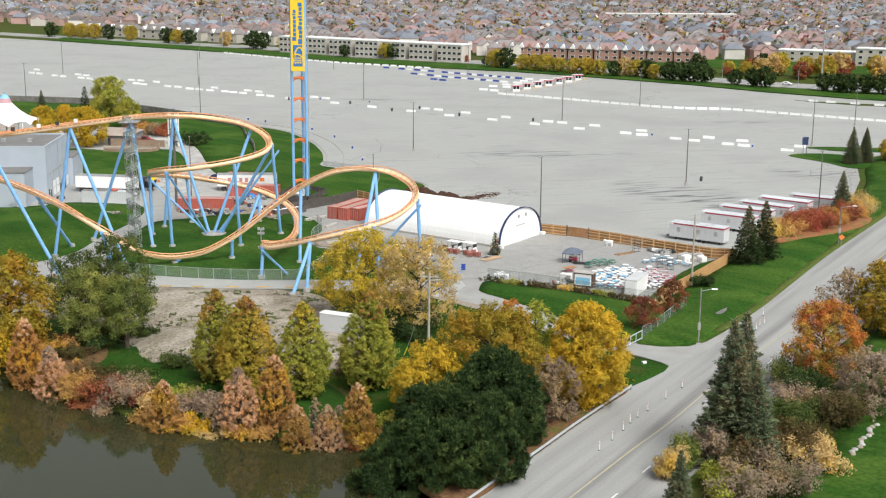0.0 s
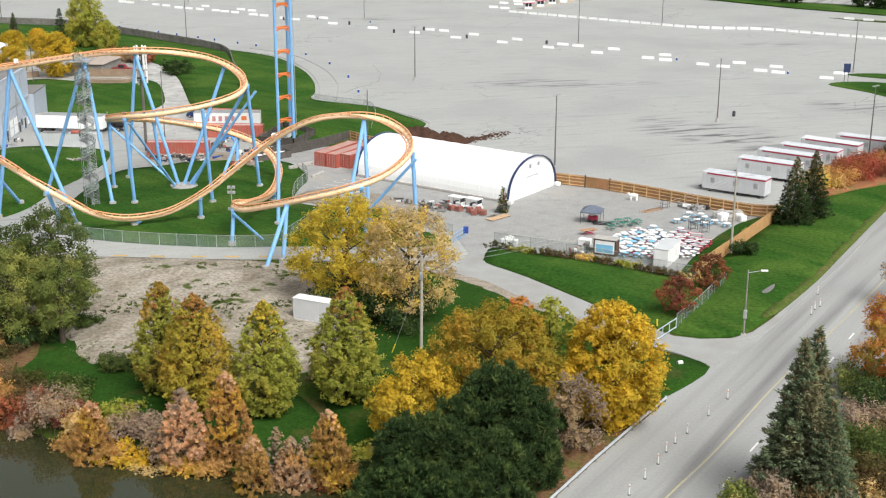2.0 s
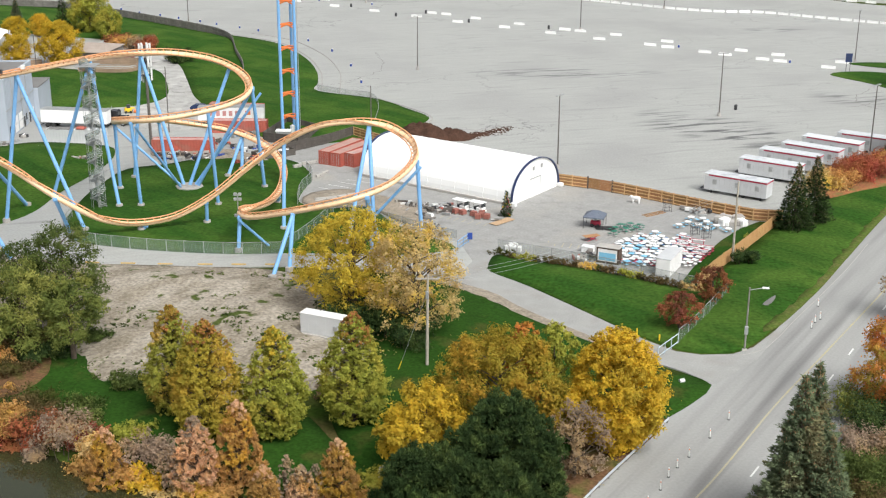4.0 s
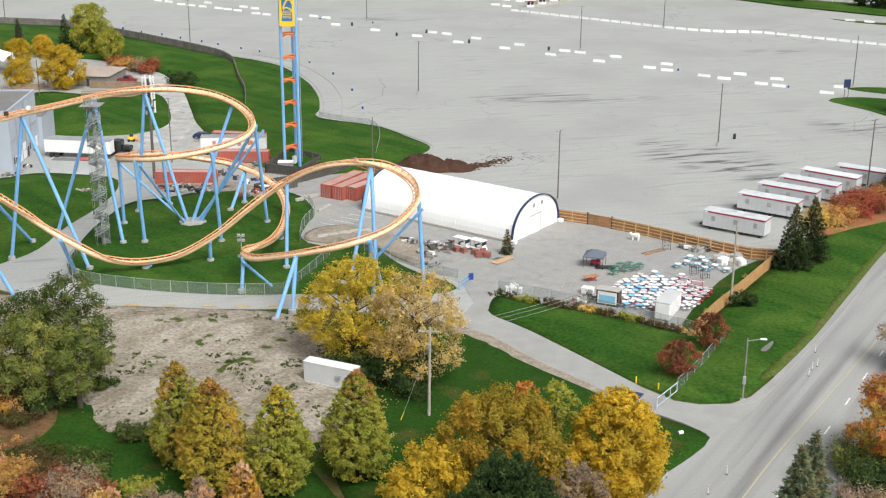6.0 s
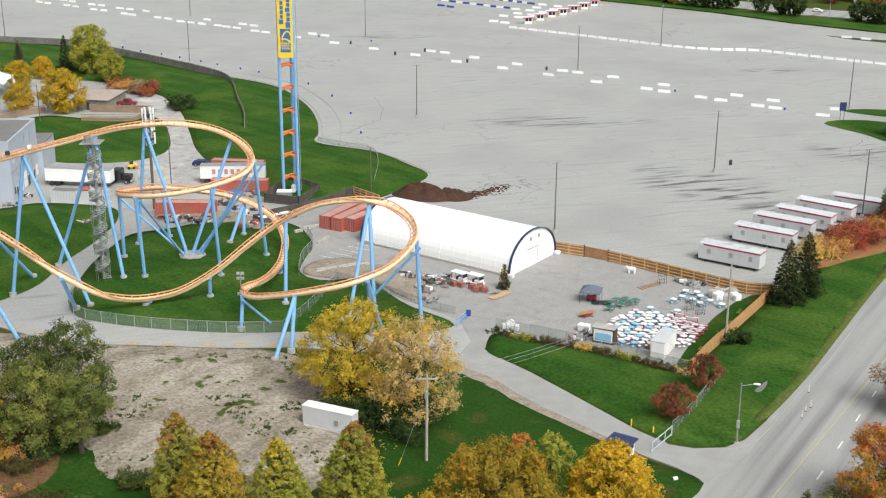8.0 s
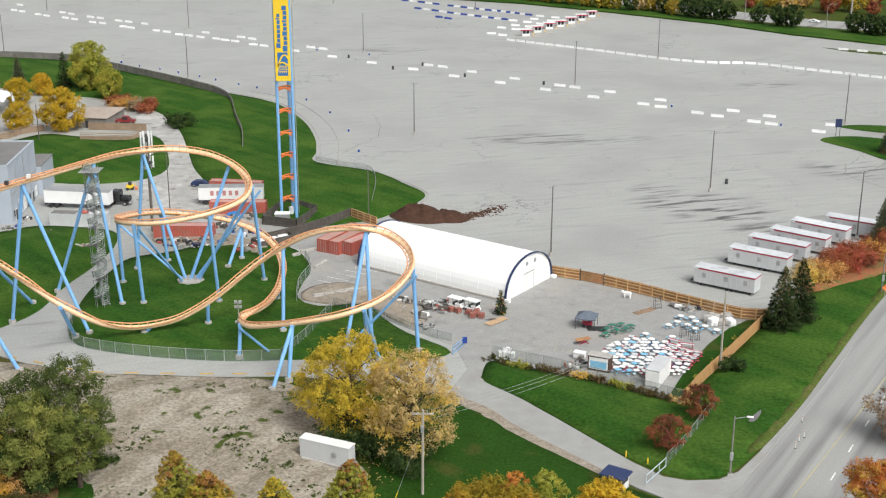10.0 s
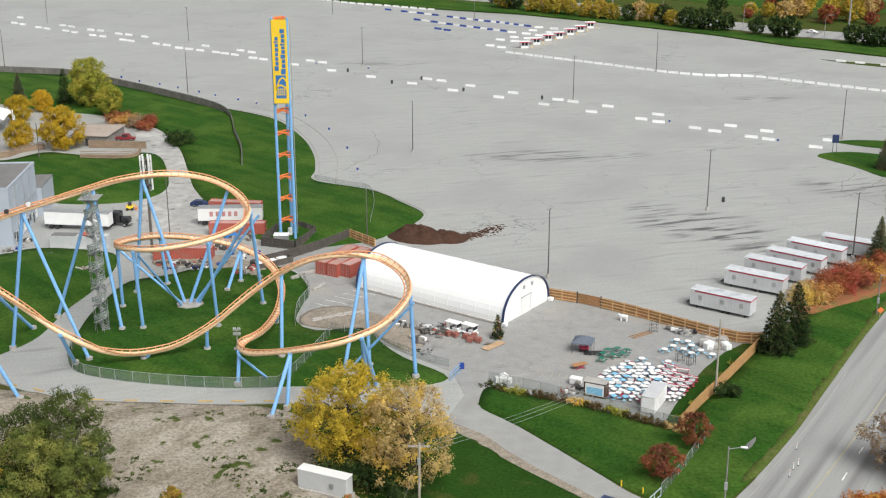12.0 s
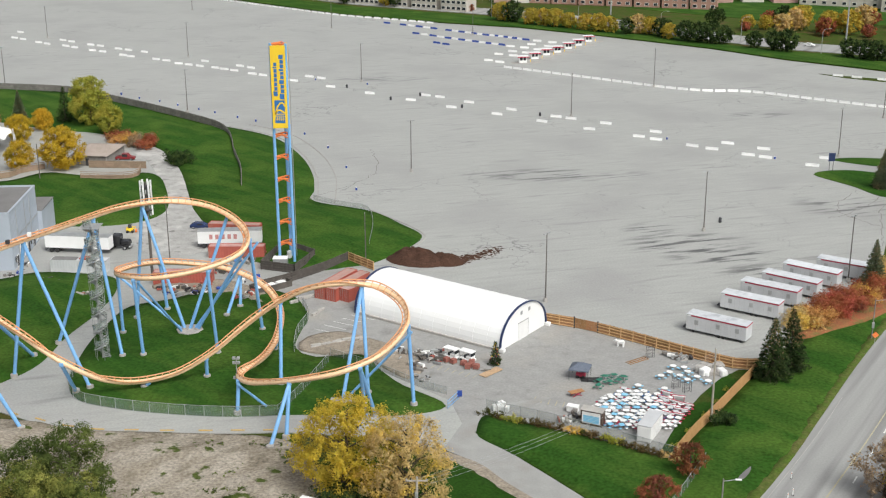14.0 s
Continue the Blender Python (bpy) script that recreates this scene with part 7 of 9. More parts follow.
stair = thing("spiral_stair", pose(-59.4, 204.8, 0) @ Matrix.Diagonal((1.3, 1.3, 1, 1)), "galvanised open spiral stair tower with cage bars", "stair")
part("core", rodded((0, 0, 0), (0, 0, 25.6), 0.12, sides=8), M["grey_metal"], stair)
tread = bmesh.new()
box(tread, (0.08, -0.14, -0.02), (1.05, 0.14, 0.02))
tm = part("tread", tread, M["grey_metal"], stair)
tm.matrix_basis = pose(0, 0, 0.3)
for k in range(1, 118):
    share("tread", tm.data, pose(0, 0, 0.3 + k * 0.21, 0, 0, k * 24), stair)
for z0 in (0.0, 0.5, 1.0):
    hel = [Vector((0.92 * math.cos(k * 0.2094), 0.92 * math.sin(k * 0.2094), 0.3 + z0 + k * 0.105)) for k in range(236)]
    part("handrail", sweep(bmesh.new(), hel, circle(0.035, 4)), M["grey_metal"], stair)
for k in range(6):
    a = k * 1.047
    part("cage_upright", rodded((0.95 * math.cos(a), 0.95 * math.sin(a), 0), (0.95 * math.cos(a), 0.95 * math.sin(a), 25.6), 0.03, sides=5), M["grey_metal"], stair)
hel = [Vector((0.94 * math.cos(k * 0.2094), 0.94 * math.sin(k * 0.2094), 0.85 + k * 0.105)) for k in range(236)]
part("mesh_guard", sweep(bmesh.new(), hel, slab_profile(0.02, 0.9)), M["link"], stair, "fine mesh guard")
part("landing", boxed((-1.3, -1.3, 24.6), (1.3, 1.3, 24.7)), M["grey_metal"], stair)

# ---- buildings at the back ----
hall = thing("grey_building", pose(-91.0, 252.4, 0, 0, 0, 4), "large pale grey metal-clad service building with flat roof", "building")
part("wall", boxed((-26, 0, 0), (0, 22, 12.4)), M["cladding"], hall, "ribbed grey cladding")
part("roof", boxed((-25.6, 0.4, 12.4), (-0.4, 21.6, 12.46)), M["roof_grey"], hall, "grey felt roof")
for lo, hi in (((-26.05, -0.05, 12.2), (0.05, 0.4, 12.75)), ((-26.05, 21.6, 12.2), (0.05, 22.05, 12.75)), ((-0.4, 0.4, 12.2), (0.05, 21.6, 12.75))):
    part("parapet", boxed(lo, hi), M["cladding"], hall)
for k in range(22):
    part("rib", boxed((0, 0.5 + k, 0), (0.06, 0.62 + k, 12.3)), M["cladding"], hall)
for y in (2.5, 12.0, 16.5):
    part("door", boxed((0.02, y, 0), (0.09, y + 1.3, 2.3)), M["dark_metal"], hall, "dark steel door")
    part("door_frame", boxed((0.02, y - 0.12, 0), (0.075, y + 1.42, 2.42)), M["white"], hall)
for y, w, h in ((5.2, 2.6, 3.4), (8.6, 2.6, 3.4), (19.0, 1.6, 2.4)):
    d = part("loading_door", boxed((0.02, y, 0.4), (0.10, y + w, 0.4 + h)), M["white"], hall, "white roller door")
    part("door_slot", boxed((0.1, y + 0.1, 0.4 + h * 0.5), (0.115, y + w - 0.1, 0.5 + h * 0.5)), M["grey_metal"], d)
for y in (4.6, 11.4, 15.6):
    part("downpipe", boxed((0.06, y, 0), (0.18, y + 0.14, 12.2)), M["grey_metal"], hall)
for y in (1.2, 14.0):
    part("window", boxed((0.05, y, 1.2), (0.10, y + 0.9, 2.6)), M["glass_dark"], hall, "dark window")
part("wall_band", boxed((0.0, 0, 6.0), (0.085, 22, 6.25)), M["grey_metal"], hall, "grey flashing band")
part("low_wing", boxed((-28, -7.5, 0), (-3, 0, 7.8)), M["cladding"], hall, "lower grey wing")
part("low_wing_roof", boxed((-28.1, -7.6, 7.8), (-2.9, 0, 8.0)), M["roof_grey"], hall)
part("annex", boxed((-14, 22, 0), (1.0, 33, 6.6)), M["cladding"], hall, "low grey annex")
part("annex_roof", boxed((-14.1, 22, 6.6), (1.1, 33.1, 6.8)), M["roof_grey"], hall)
for x in (-20, -12, -6):
    part("roof_vent", boxed((x, 8, 12.46), (x + 1.2, 9.2, 13.3), 0.05), M["grey_metal"], hall)
mesh_roof = thing("big_top", pose(-136.5, 358, 0), "white tensile canopy with pink and blue peak cap", "canopy")
prof = [(9.4, 5.2), (7.4, 5.9), (5, 7.4), (3, 9.2), (2.0, 10.4)]
for nm, pr_, mt in (("membrane", prof, "fabric"), ("collar", [(2.0, 10.4), (1.5, 11.8)], "pink"), ("cap", [(1.5, 11.8), (0.9, 12.7), (0.25, 13.1), (0.12, 13.8)], "sky_plastic")):
    if mt == "pink":
        M["pink"] = material("faded_pink", (0.52, 0.30, 0.32), (0.46, 0.26, 0.28), 2, 0.7)
    bm = bmesh.new()
    rr = [[bm.verts.new((r * math.cos(k * math.pi / 16), r * math.sin(k * math.pi / 16), z - (0.12 * r if k % 4 == 2 and r > 8 else 0))) for k in range(32)] for r, z in pr_]
    for a, b in zip(rr, rr[1:]):
        for k in range(32):
            bm.faces.new((a[k], a[(k + 1) % 32], b[(k + 1) % 32], b[k]))
    part(nm, bm, M[mt], mesh_roof, smooth=True)
for k in range(8):
    a = k * math.pi / 4
    part("mast", rodded((10.6 * math.cos(a), 10.6 * math.sin(a), 0), (10.6 * math.cos(a), 10.6 * math.sin(a), 4.9), 0.15, sides=8), M["white"], mesh_roof)
part("king_post", rodded((0, 0, 0), (0, 0, 13.6), 0.3, sides=8), M["grey_metal"], mesh_roof)
side_top = copy_thing(mesh_roof, pose(-152, 356, -0.8, 0, 0, 10))
brown = thing("brown_building", pose(-104.5, 341, 0, 0, 0, -6), "low brown shingle-roofed service building", "building")
part("wall", boxed((0, 0, 0), (10, 14, 3.0)), M["old_wood"], brown)
raw("roof", [(-0.5, -0.5, 2.9), (10.5, -0.5, 2.9), (10.5, 14.5, 2.9), (-0.5, 14.5, 2.9), (2.5, 7, 4.4), (7.5, 7, 4.4)], [(0, 1, 5, 4), (1, 2, 5), (2, 3, 4, 5), (3, 0, 4), (0, 3, 2, 1)], material("brown_shingle", (0.36, 0.30, 0.26), (0.29, 0.24, 0.205), 2, 0.9, fine=0.15), brown)
part("door", boxed((4, -0.06, 0), (5, 0, 2.1)), M["dark_metal"], brown)
tan_wood = material("tan_board", (0.34, 0.25, 0.17), (0.28, 0.20, 0.14), 1.5, 0.85, fine=0.15, each=0.1)
wood_fence([(-99, 338.4), (-83, 337.4)], 2.0, tan_wood, "tan board screen beside the service yard")
wood_fence([(-98, 326.6), (-84.6, 326.6), (-83.6, 333.6)], 1.2, tan_wood, "low tan board enclosure")
wood_fence([(-135, 322), (-119, 327), (-115.9, 332.7), (-111, 337)], 1.6, tan_wood, "curved tan board fence by the yellow trees")


# ---- sign face and tent details ----
for col, z_top, letters, w in ((-1.20, 43.6, (0.95, 0.75, 0.8, 0.75, 0.8, 0.75, 0.3, 0.7), 0.72), (0.1, 45.2, (1.15, 0.8, 0.8, 0.85, 0.75, 0.6, 0.4, 0.8, 0.8, 0.85), 0.8)):
    z = z_top - sum(letters) - 0.16 * len(letters)
    for k, h in enumerate(letters):
        part("lettering_bar", boxed((col + (0.0 if k == 0 or h < 0.5 or h > 0.83 else 0.22), -0.88, z), (col + w + 0.12, -0.852, z + h)), M["sign_blue"], panel, "blue lettering bar")
        z += h + 0.16
part("emblem", boxed((-1.1, -0.87, 30.8), (1.0, -0.852, 35.6)), M["sign_blue"], panel, "blue square emblem")
for pts in ([(-1.1, 31.3), (-0.7, 33.2), (-0.1, 34.6), (0.5, 34.9), (0.95, 34.2)], [(-1.0, 32.6), (-0.2, 33.4), (0.95, 32.8)]):
    part("emblem_curve", sweep(bmesh.new(), spline([(x, -0.9, z) for x, z in pts], 0.2), slab_profile(0.05, 0.3), None), M["yellow"], panel, "yellow curve")
for k in range(4):
    part("emblem_bar", boxed((-0.7 + 0.42 * k, -0.885, 31.3), (-0.6 + 0.42 * k, -0.872, 33.0)), M["yellow"], panel)
for k in range(3):
    part("emblem_bar", boxed((-0.9, -0.89, 31.6 + 0.5 * k), (0.9, -0.886, 31.7 + 0.5 * k)), M["yellow"], panel)
part("back_panel", boxed((-1.2, 2.9, 29.7), (1.50, 3.1, 46.9), 0.04), M["yellow"], tower, "yellow rear sign panel")
part("ladder", boxed((1.9, 0.9, 1), (2.0, 1.3, 46)), M["grey_metal"], tower)

part("door", boxed((-0.09, -1.6, 0), (-0.02, 1.6, 3.3), 0.01), M["white"], tent, "white sliding door")
part("door_rail", boxed((-0.14, -1.8, 3.32), (-0.05, 1.8, 3.45)), M["grey_metal"], tent)
part("door_edge", boxed((-0.12, -1.66, 0), (-0.1, -1.58, 3.3)), M["grey_metal"], tent)
for y in (-2.3, 0.4):
    part("vent", boxed((-0.1, y, 4.8), (-0.02, y + 0.6, 5.5), 0.01), M["grey_metal"], tent, "grey gable vent")
for s in (-1, 1):
    part("ground_beam", boxed((0, s * 7.75 - 0.3, 0), (LEN, s * 7.75 + 0.3, 0.45), 0.04), M["concrete"], tent, "concrete ground beam")
for k in range(1, 11):
    part("rib_seam", sweep(bmesh.new(), [Vector((k * LEN / 11, y * 1.002, z * 1.002)) for y, z in arch], slab_profile(0.1, 0.03), [Vector((0, y, z + 0.01)).normalized() for y, z in arch]), M["fabric"], tent)
for s in (-1, 1):
    e = thing("concrete_block", pose(15.15 + 0, 214.9, 0), "white weight block at the tent corner", "block", "weights of the tent")
    e.matrix_basis = tent.matrix_basis @ pose(-0.6, s * 7.9, 0)
    part("block", boxed((-0.5, -0.4, 0), (0.5, 0.4, 0.7), 0.1), M["white"], e)

# ---- shrubs, hedges, shore trees ----
def scrub(name, pts, r, leaf, label, n=1500, size=0.34, seed=0, category="shrub", h=1.0):
    """A low uneven mass of leaf clumps with bare stems."""
    rng = random.Random(seed)
    x0, y0 = pts[0][:2]
    z0 = land(x0, y0)
    e = thing(name, pose(x0, y0, z0 - 0.05), label, category)
    centres, bm = [], bmesh.new()
    for p in pts:
        for _ in range(8):
            q = Vector((p[0] - x0 + rng.gauss(0, r * 0.45), p[1] - y0 + rng.gauss(0, r * 0.45), 0))
            q.z = max(0.0, land(x0 + q.x, y0 + q.y) - z0) + h * r * rng.uniform(0.35, 1.0)
            centres.append((q, r * rng.uniform(0.35, 0.6)))
            limb(bm, Vector((q.x * 0.9, q.y * 0.9, land(x0 + q.x, y0 + q.y) - z0 - 0.1)), q, 0.05, 0.015, 0.1, rng)
    tagged(part("brushwood", bm, M["bark"], e, "thin bare stems"), kind="stuff")
    v, f = leaf_cards(centres, int(n * 2.6), size * 0.78, 0.4, rng)
    raw("leaves", v, f, LEAF[leaf], e, "loose leaf clumps")
    return e


redwood = broadleaf("larch", 8.8, 4.5, "rust", "cone", 5600, 0.30, 0.02, 360, 51, "feathery rust-orange conical tree on the pond bank", tuft=0.40, tip="dusky", needle=True)
plant(redwood, -20.0, 112.4, 1.0)
r2 = plant(broadleaf("larch", 8.4, 4.5, "dusky", "cone", 4600, 0.28, 0.02, 340, 53, "feathery dusky orange conical tree on the pond bank", tuft=0.40, tip="grey_twig", needle=True), -24.2, 111.6)
tagged(again(redwood, -16.9, 107.8, 0.82, 60), "feathery orange conical tree at the water edge")
again(r2, -13.3, 108.0, 0.84, 140)
tagged(again(redwood, -9.8, 108.8, 0.88, 200), "feathery tan-orange conical tree on the pond bank")
tagged(again(redwood, -33.8, 113.6, 0.9, 30), "feathery orange tree leaning over the pond")
bare = plant(broadleaf("larch", 6.8, 2.8, "grey_twig", "cone", 1300, 0.2, 0.05, 110, 55, "thin nearly bare grey tree on the pond bank", tuft=0.6), -14.8, 109.2)
again(bare, -12.0, 108.8, 0.9, 80)
again(bare, -26.4, 111.6, 0.9, 10)
again(r2, -51.0, 124.6, 1.0, 70)
again(redwood, -55.4, 128.4, 1.1, 170)
plant(broadleaf("maple", 14, 10, "amber", "round", 6000, 0.42, 0.12, 90, 57, "large yellow-green maple at the pond"), -60.5, 139.0)
plant(broadleaf("maple", 10, 8, "gold", "round", 4500, 0.40, 0.1, 80, 59, "yellow maple overhanging the pond bank"), -63.0, 130.0)
for k, (x, y, r, leaf, lab, h) in enumerate((
        (-42.8, 121.5, 1.9, "red", "bright red shrub on the pond bank", 0.8), (-40.4, 119.9, 2.2, "grey_twig", "bare grey twiggy shrub over the water", 0.9), (-38.2, 120.1, 1.5, "red", "red shrub on the pond bank", 0.8),
        (-33.6, 114.5, 1.2, "gold", "golden shrub overhanging the water", 0.8), (-30.2, 112.9, 1.1, "gold", "golden shrub overhanging the water", 0.8), (-31.8, 114.1, 1.0, "rust", "rusty shrub overhanging the water", 0.9), (-47.6, 124.3, 1.8, "rust", "rusty shrub on the bank", 0.9), (-51.6, 127.1, 1.8, "rust", "rusty shrub on the bank", 0.9), (-55.6, 129.7, 1.8, "rust", "rusty shrub on the bank", 0.9), (-44.6, 122.5, 1.5, "bramble", "brown scrub on the bank", 0.8), (-36.8, 117.9, 1.3, "tan", "tan scrub on the bank", 0.8), (-21.6, 110.9, 1.2, "rust", "rusty shrub at the water edge", 0.8), (-30.6, 116.7, 1.9, "grey_twig", "grey brushy shrub by the pond", 0.7),
        (-27, 114.5, 1.9, "grey_twig", "grey brushy shrub by the pond", 0.8), (-26, 112.1, 1.2, "tan", "tan shrub on the bank", 0.8), (-23.8, 111.1, 1.1, "rust", "rusty shrub on the bank", 0.8), (-33.6, 121.6, 1.4, "olive", "olive scrub beside the lawn", 0.6),
        (-45.4, 128.5, 2.0, "bramble", "brown dried scrub by the lawn", 0.6), (-40.8, 126.6, 1.6, "willow", "dull green scrub by the lawn", 0.8), (-48.6, 124.9, 1.8, "rust", "rusty scrub on the bank", 0.7), (-15.6, 109.3, 1.2, "red", "red shrub under orange trees", 0.7),
        (-12, 108.7, 1.2, "red", "red shrub under orange trees", 0.7), (-19.4, 109.7, 1.0, "bramble", "brown shrub at the water edge", 0.7), (-8.6, 108.5, 1.4, "rust", "rusty shrub at the water edge", 0.7), (-6.4, 111.3, 1.6, "olive", "olive scrub beside the old boat", 0.7),
        (-36.8, 134, 1.4, "willow", "grey-green weeds at the edge of bare earth", 0.8), (-44.6, 147.6, 1.4, "willow", "scrub around the willow trunk", 0.6), (-8.8, 150.4, 2.6, "dark", "dark shrub under the yellow trees", 1.0), (-4.4, 147.4, 2.4, "dark", "dark shrub under the tan tree", 1.0),
        (-45.8, 121.3, 1.7, "red", "pinkish red shrub leaning over the pond", 0.8), (-49.6, 124.3, 1.6, "bramble", "brown scrub leaning over the pond", 0.8), (-43.6, 119.5, 1.4, "grey_twig", "grey twiggy shrub over the water", 0.8), (-36.6, 115.9, 1.4, "rust", "rusty shrub over the water", 0.9), (-34.4, 113.5, 1.1, "amber", "golden shrub overhanging the water", 0.8), (-28.4, 111.5, 1.2, "tan", "tan shrub overhanging the water", 0.8),
        (-24.8, 109.9, 1.1, "rust", "rusty shrub overhanging the water", 0.8), (-13.8, 108.1, 1.0, "rust", "rusty shrub overhanging the water", 0.8), (-10.2, 107.7, 1.0, "red", "dark red shrub overhanging the water", 0.8), (-17.4, 108.5, 1.0, "tan", "tan shrub overhanging the water", 0.8), (-7, 106.9, 1.3, "olive", "olive shrub at the water edge", 0.8), (-38.8, 123.6, 1.4, "willow", "dull green scrub beside the lawn", 0.6), (-42.6, 124.9, 1.6, "bramble", "brown dried scrub beside the lawn", 0.6),
        (-13.6, 153.4, 2.4, "dark", "dark shrub under the yellow tree", 0.9), (-19.6, 134.2, 1.8, "grey_twig", "bare brush between maples", 0.6), (-12.4, 131.4, 1.8, "grey_twig", "bare brush between maples", 0.6))):
    scrub("shrub", [(x, y), (x + 0.9, y - 0.3)], r * 1.2, leaf, lab, int(1100 * r / 1.5), 0.3, 100 + k, h=h)
# undergrowth round the willow trunks
for k, (x, y, r, leaf) in enumerate(((-50.4, 139.6, 1.8, "dark"), (-53.4, 141.4, 2.0, "bramble"), (-48.4, 142.6, 1.6, "dark"), (-55.6, 138.4, 2.0, "rust"), (-57.8, 141.8, 2.2, "bramble"), (-52.2, 136.4, 1.5, "bramble"), (-50.6, 146.0, 1.8, "bramble"))):
    scrub("shrub", [(x, y), (x + 0.8, y + 0.5)], r, leaf, "shaded undergrowth at the foot of the willows", 1500, 0.26, 330 + k, h=0.9)
# hedge along the yard
hedge_line = stations([(7.4, 183.2), (12.5, 180.6), (20, 177.4), (26.1, 173.9), (32.9, 169.4), (36.4, 167.4)], 3.2)
for k, (a, b) in enumerate(zip(hedge_line, hedge_line[1:])):
    scrub("hedge", [(a.lerp(b, t).x, a.lerp(b, t).y - 0.4) for t in (0.15, 0.5, 0.85)], 0.85, ("bramble", "olive", "bramble", "bramble", "tan")[k % 5], "low brown and olive hedge section along the yard", 700, 0.2, 200 + k, "hedge", 1.0)
grass_in = [(37.5, 171.6), (40.6, 176.6), (43.6, 181.4), (46.6, 186.4), (49.4, 191)]
for k, (x, y) in enumerate(grass_in):
    scrub("weeds", [(x - 1.1, y + 0.6)], 0.8, "olive", "green weeds inside the yard fence", 300, 0.22, 240 + k, "weeds", 0.5)
scrub("shrub", [(44.4, 178.2)], 1.8, "dark", "round dark green shrub beside the cedar fence", 1500, 0.26, 251, h=1.0)
for k, (x, y, r, leaf) in enumerate(((67.0, 219.4, 2.6, "tan"), (70.2, 220.8, 2.4, "rust"), (73.0, 224.4, 3.0, "red"), (76.6, 227.0, 3.0, "red"), (79.8, 228.8, 3.0, "red"), (83.0, 231.6, 2.8, "rust"), (86.4, 234.6, 3.0, "red"), (90, 240, 3.0, "rust"), (94, 247, 3.0, "tan"))):
    scrub("shrub", [(x, y), (x - 0.8, y + 1.2)], r, leaf, "dense autumn shrub in red and rust above the lawn", 2300, 0.34, 260 + k, h=1.05)
litter = patch("leaf_litter", [(66, 214), (72, 217), (80, 222), (88, 230), (93, 238), (90, 242), (80, 232), (70, 224), (65, 218)], material("fallen_red_leaves", (0.24, 0.07, 0.03), (0.20, 0.10, 0.035), 1.2, 0.95, grain=3, fine=0.35, stain=(0.08, 0.10, 0.02), stain_size=3), 0.62, 2.0, lambda x, y, d: 0.05 * ease(d), skirt=0.7, label="fallen red leaves under shrubs")
blue_spruce = tall_spruce
tagged(again(blue_spruce, 87.2, 241.2, 0.62, 40), "blue-green spruce beside the site trailers")
for x, y, s in ((113.0, 316.5, 0.62), (117.5, 319, 0.56), (121.5, 331, 0.5), (127, 326, 0.5)):
    tagged(again(blue_spruce, x, y, s, x * 9), "blue-green spruce on the traffic island")
plant(broadleaf("small_tree", 6.5, 6, "gold", "round", 1800, 0.4, 0.15, 50, 61, "small orange-yellow tree on the island"), 124.5, 319)
# trees right of the road
tagged(again(blue_spruce, 24.4, 88.0, 0.42, 100), "blue-green spruce tip beside the road")
scrub("shrub", [(34.0, 94.0), (36.5, 92.6), (32.0, 91.0)], 3.0, "grey_twig", "bare brown brush beside the road", 3200, 0.32, 301, h=1.0)
scrub("shrub", [(31.0, 95.0), (30.0, 92.0)], 2.4, "olive", "olive brush beside the road", 1800, 0.32, 302, h=0.9)
scrub("shrub", [(41.0, 103.0), (43.0, 100.0)], 2.2, "tan", "tan shrub beside the spruce", 1500, 0.32, 303, h=1.0)
scrub("shrub", [(47.5, 122.0), (49.0, 118.6), (46.0, 116.0)], 3.0, "dark", "dark green scrub under the red maple", 3000, 0.32, 304, h=0.9)
plant(broadleaf("small_tree", 8.5, 8, "grey_twig", "spread", 2400, 0.32, 0.1, 70, 63, "bare pinkish-brown tree beside the path"), 53.0, 117.0)
plant(broadleaf("maple", 11, 10, "amber", "round", 5200, 0.42, 0.1, 80, 65, "amber and olive tree beside the road"), 67.5, 152.0)
plant(broadleaf("small_tree", 9, 7, "grey_twig", "spread", 1800, 0.32, 0.1, 60, 67, "bare grey tree beside the road"), 62.5, 156.5)
plant(broadleaf("small_tree", 7, 7, "rust", "round", 2200, 0.36, 0.1, 60, 69, "small rust-orange tree beside the clearing"), 60.5, 122.5)
patch("pavement", [(47.4, 104.3), (53, 113.6), (58, 114.6), (70, 112), (66, 95), (50, 98.5)], M["drive"], 0.03, label="grey gravel clearing edged with stones")
for k in range(14):
    a = k / 13
    x, y = 47.2 + 5.6 * a + 0.3 * math.sin(k * 5), 104.0 + 9.4 * a
    e = thing("edge_stone", pose(x, y, 0.05, 0, 0, 40 * k), "rough pale edging stone", "stone", "edging stones")
    bm = bmesh.new()
    bmesh.ops.create_icosphere(bm, subdivisions=2, radius=0.38)
    for v in bm.verts:
        v.co = v.co * (1 + 0.3 * noise.noise(v.co * 3 + Vector((k, 0, 0)))) * Vector((1, 0.8, 0.6)).length / 1.41
        v.co.z = v.co.z * 0.6 + 0.15
    part("stone", bm, M["kerb"] if k % 3 else M["dirt_flat"], e)
patch("lawn_east", [(33, 84), (38, 96), (46, 108), (50, 124), (56, 138), (64, 150), (80, 172), (110, 160), (100, 100), (60, 80)], M["grass"], 0.0, 3.0, gentle(0.2, 4), label="green lawn beyond the road")
hutch = thing("small_shed", pose(58.2, 133.0, 0, 0, 0, -10), "small grey roadside shed with open front", "shed")
part("side", boxed((0, 0, 0), (0.1, 2, 2.2)), M["old_wood"], hutch)
part("side", boxed((2.9, 0, 0), (3.0, 2, 2.2)), M["old_wood"], hutch)
part("back", boxed((0.1, 1.9, 0), (2.9, 2.0, 2.2)), M["old_wood"], hutch)
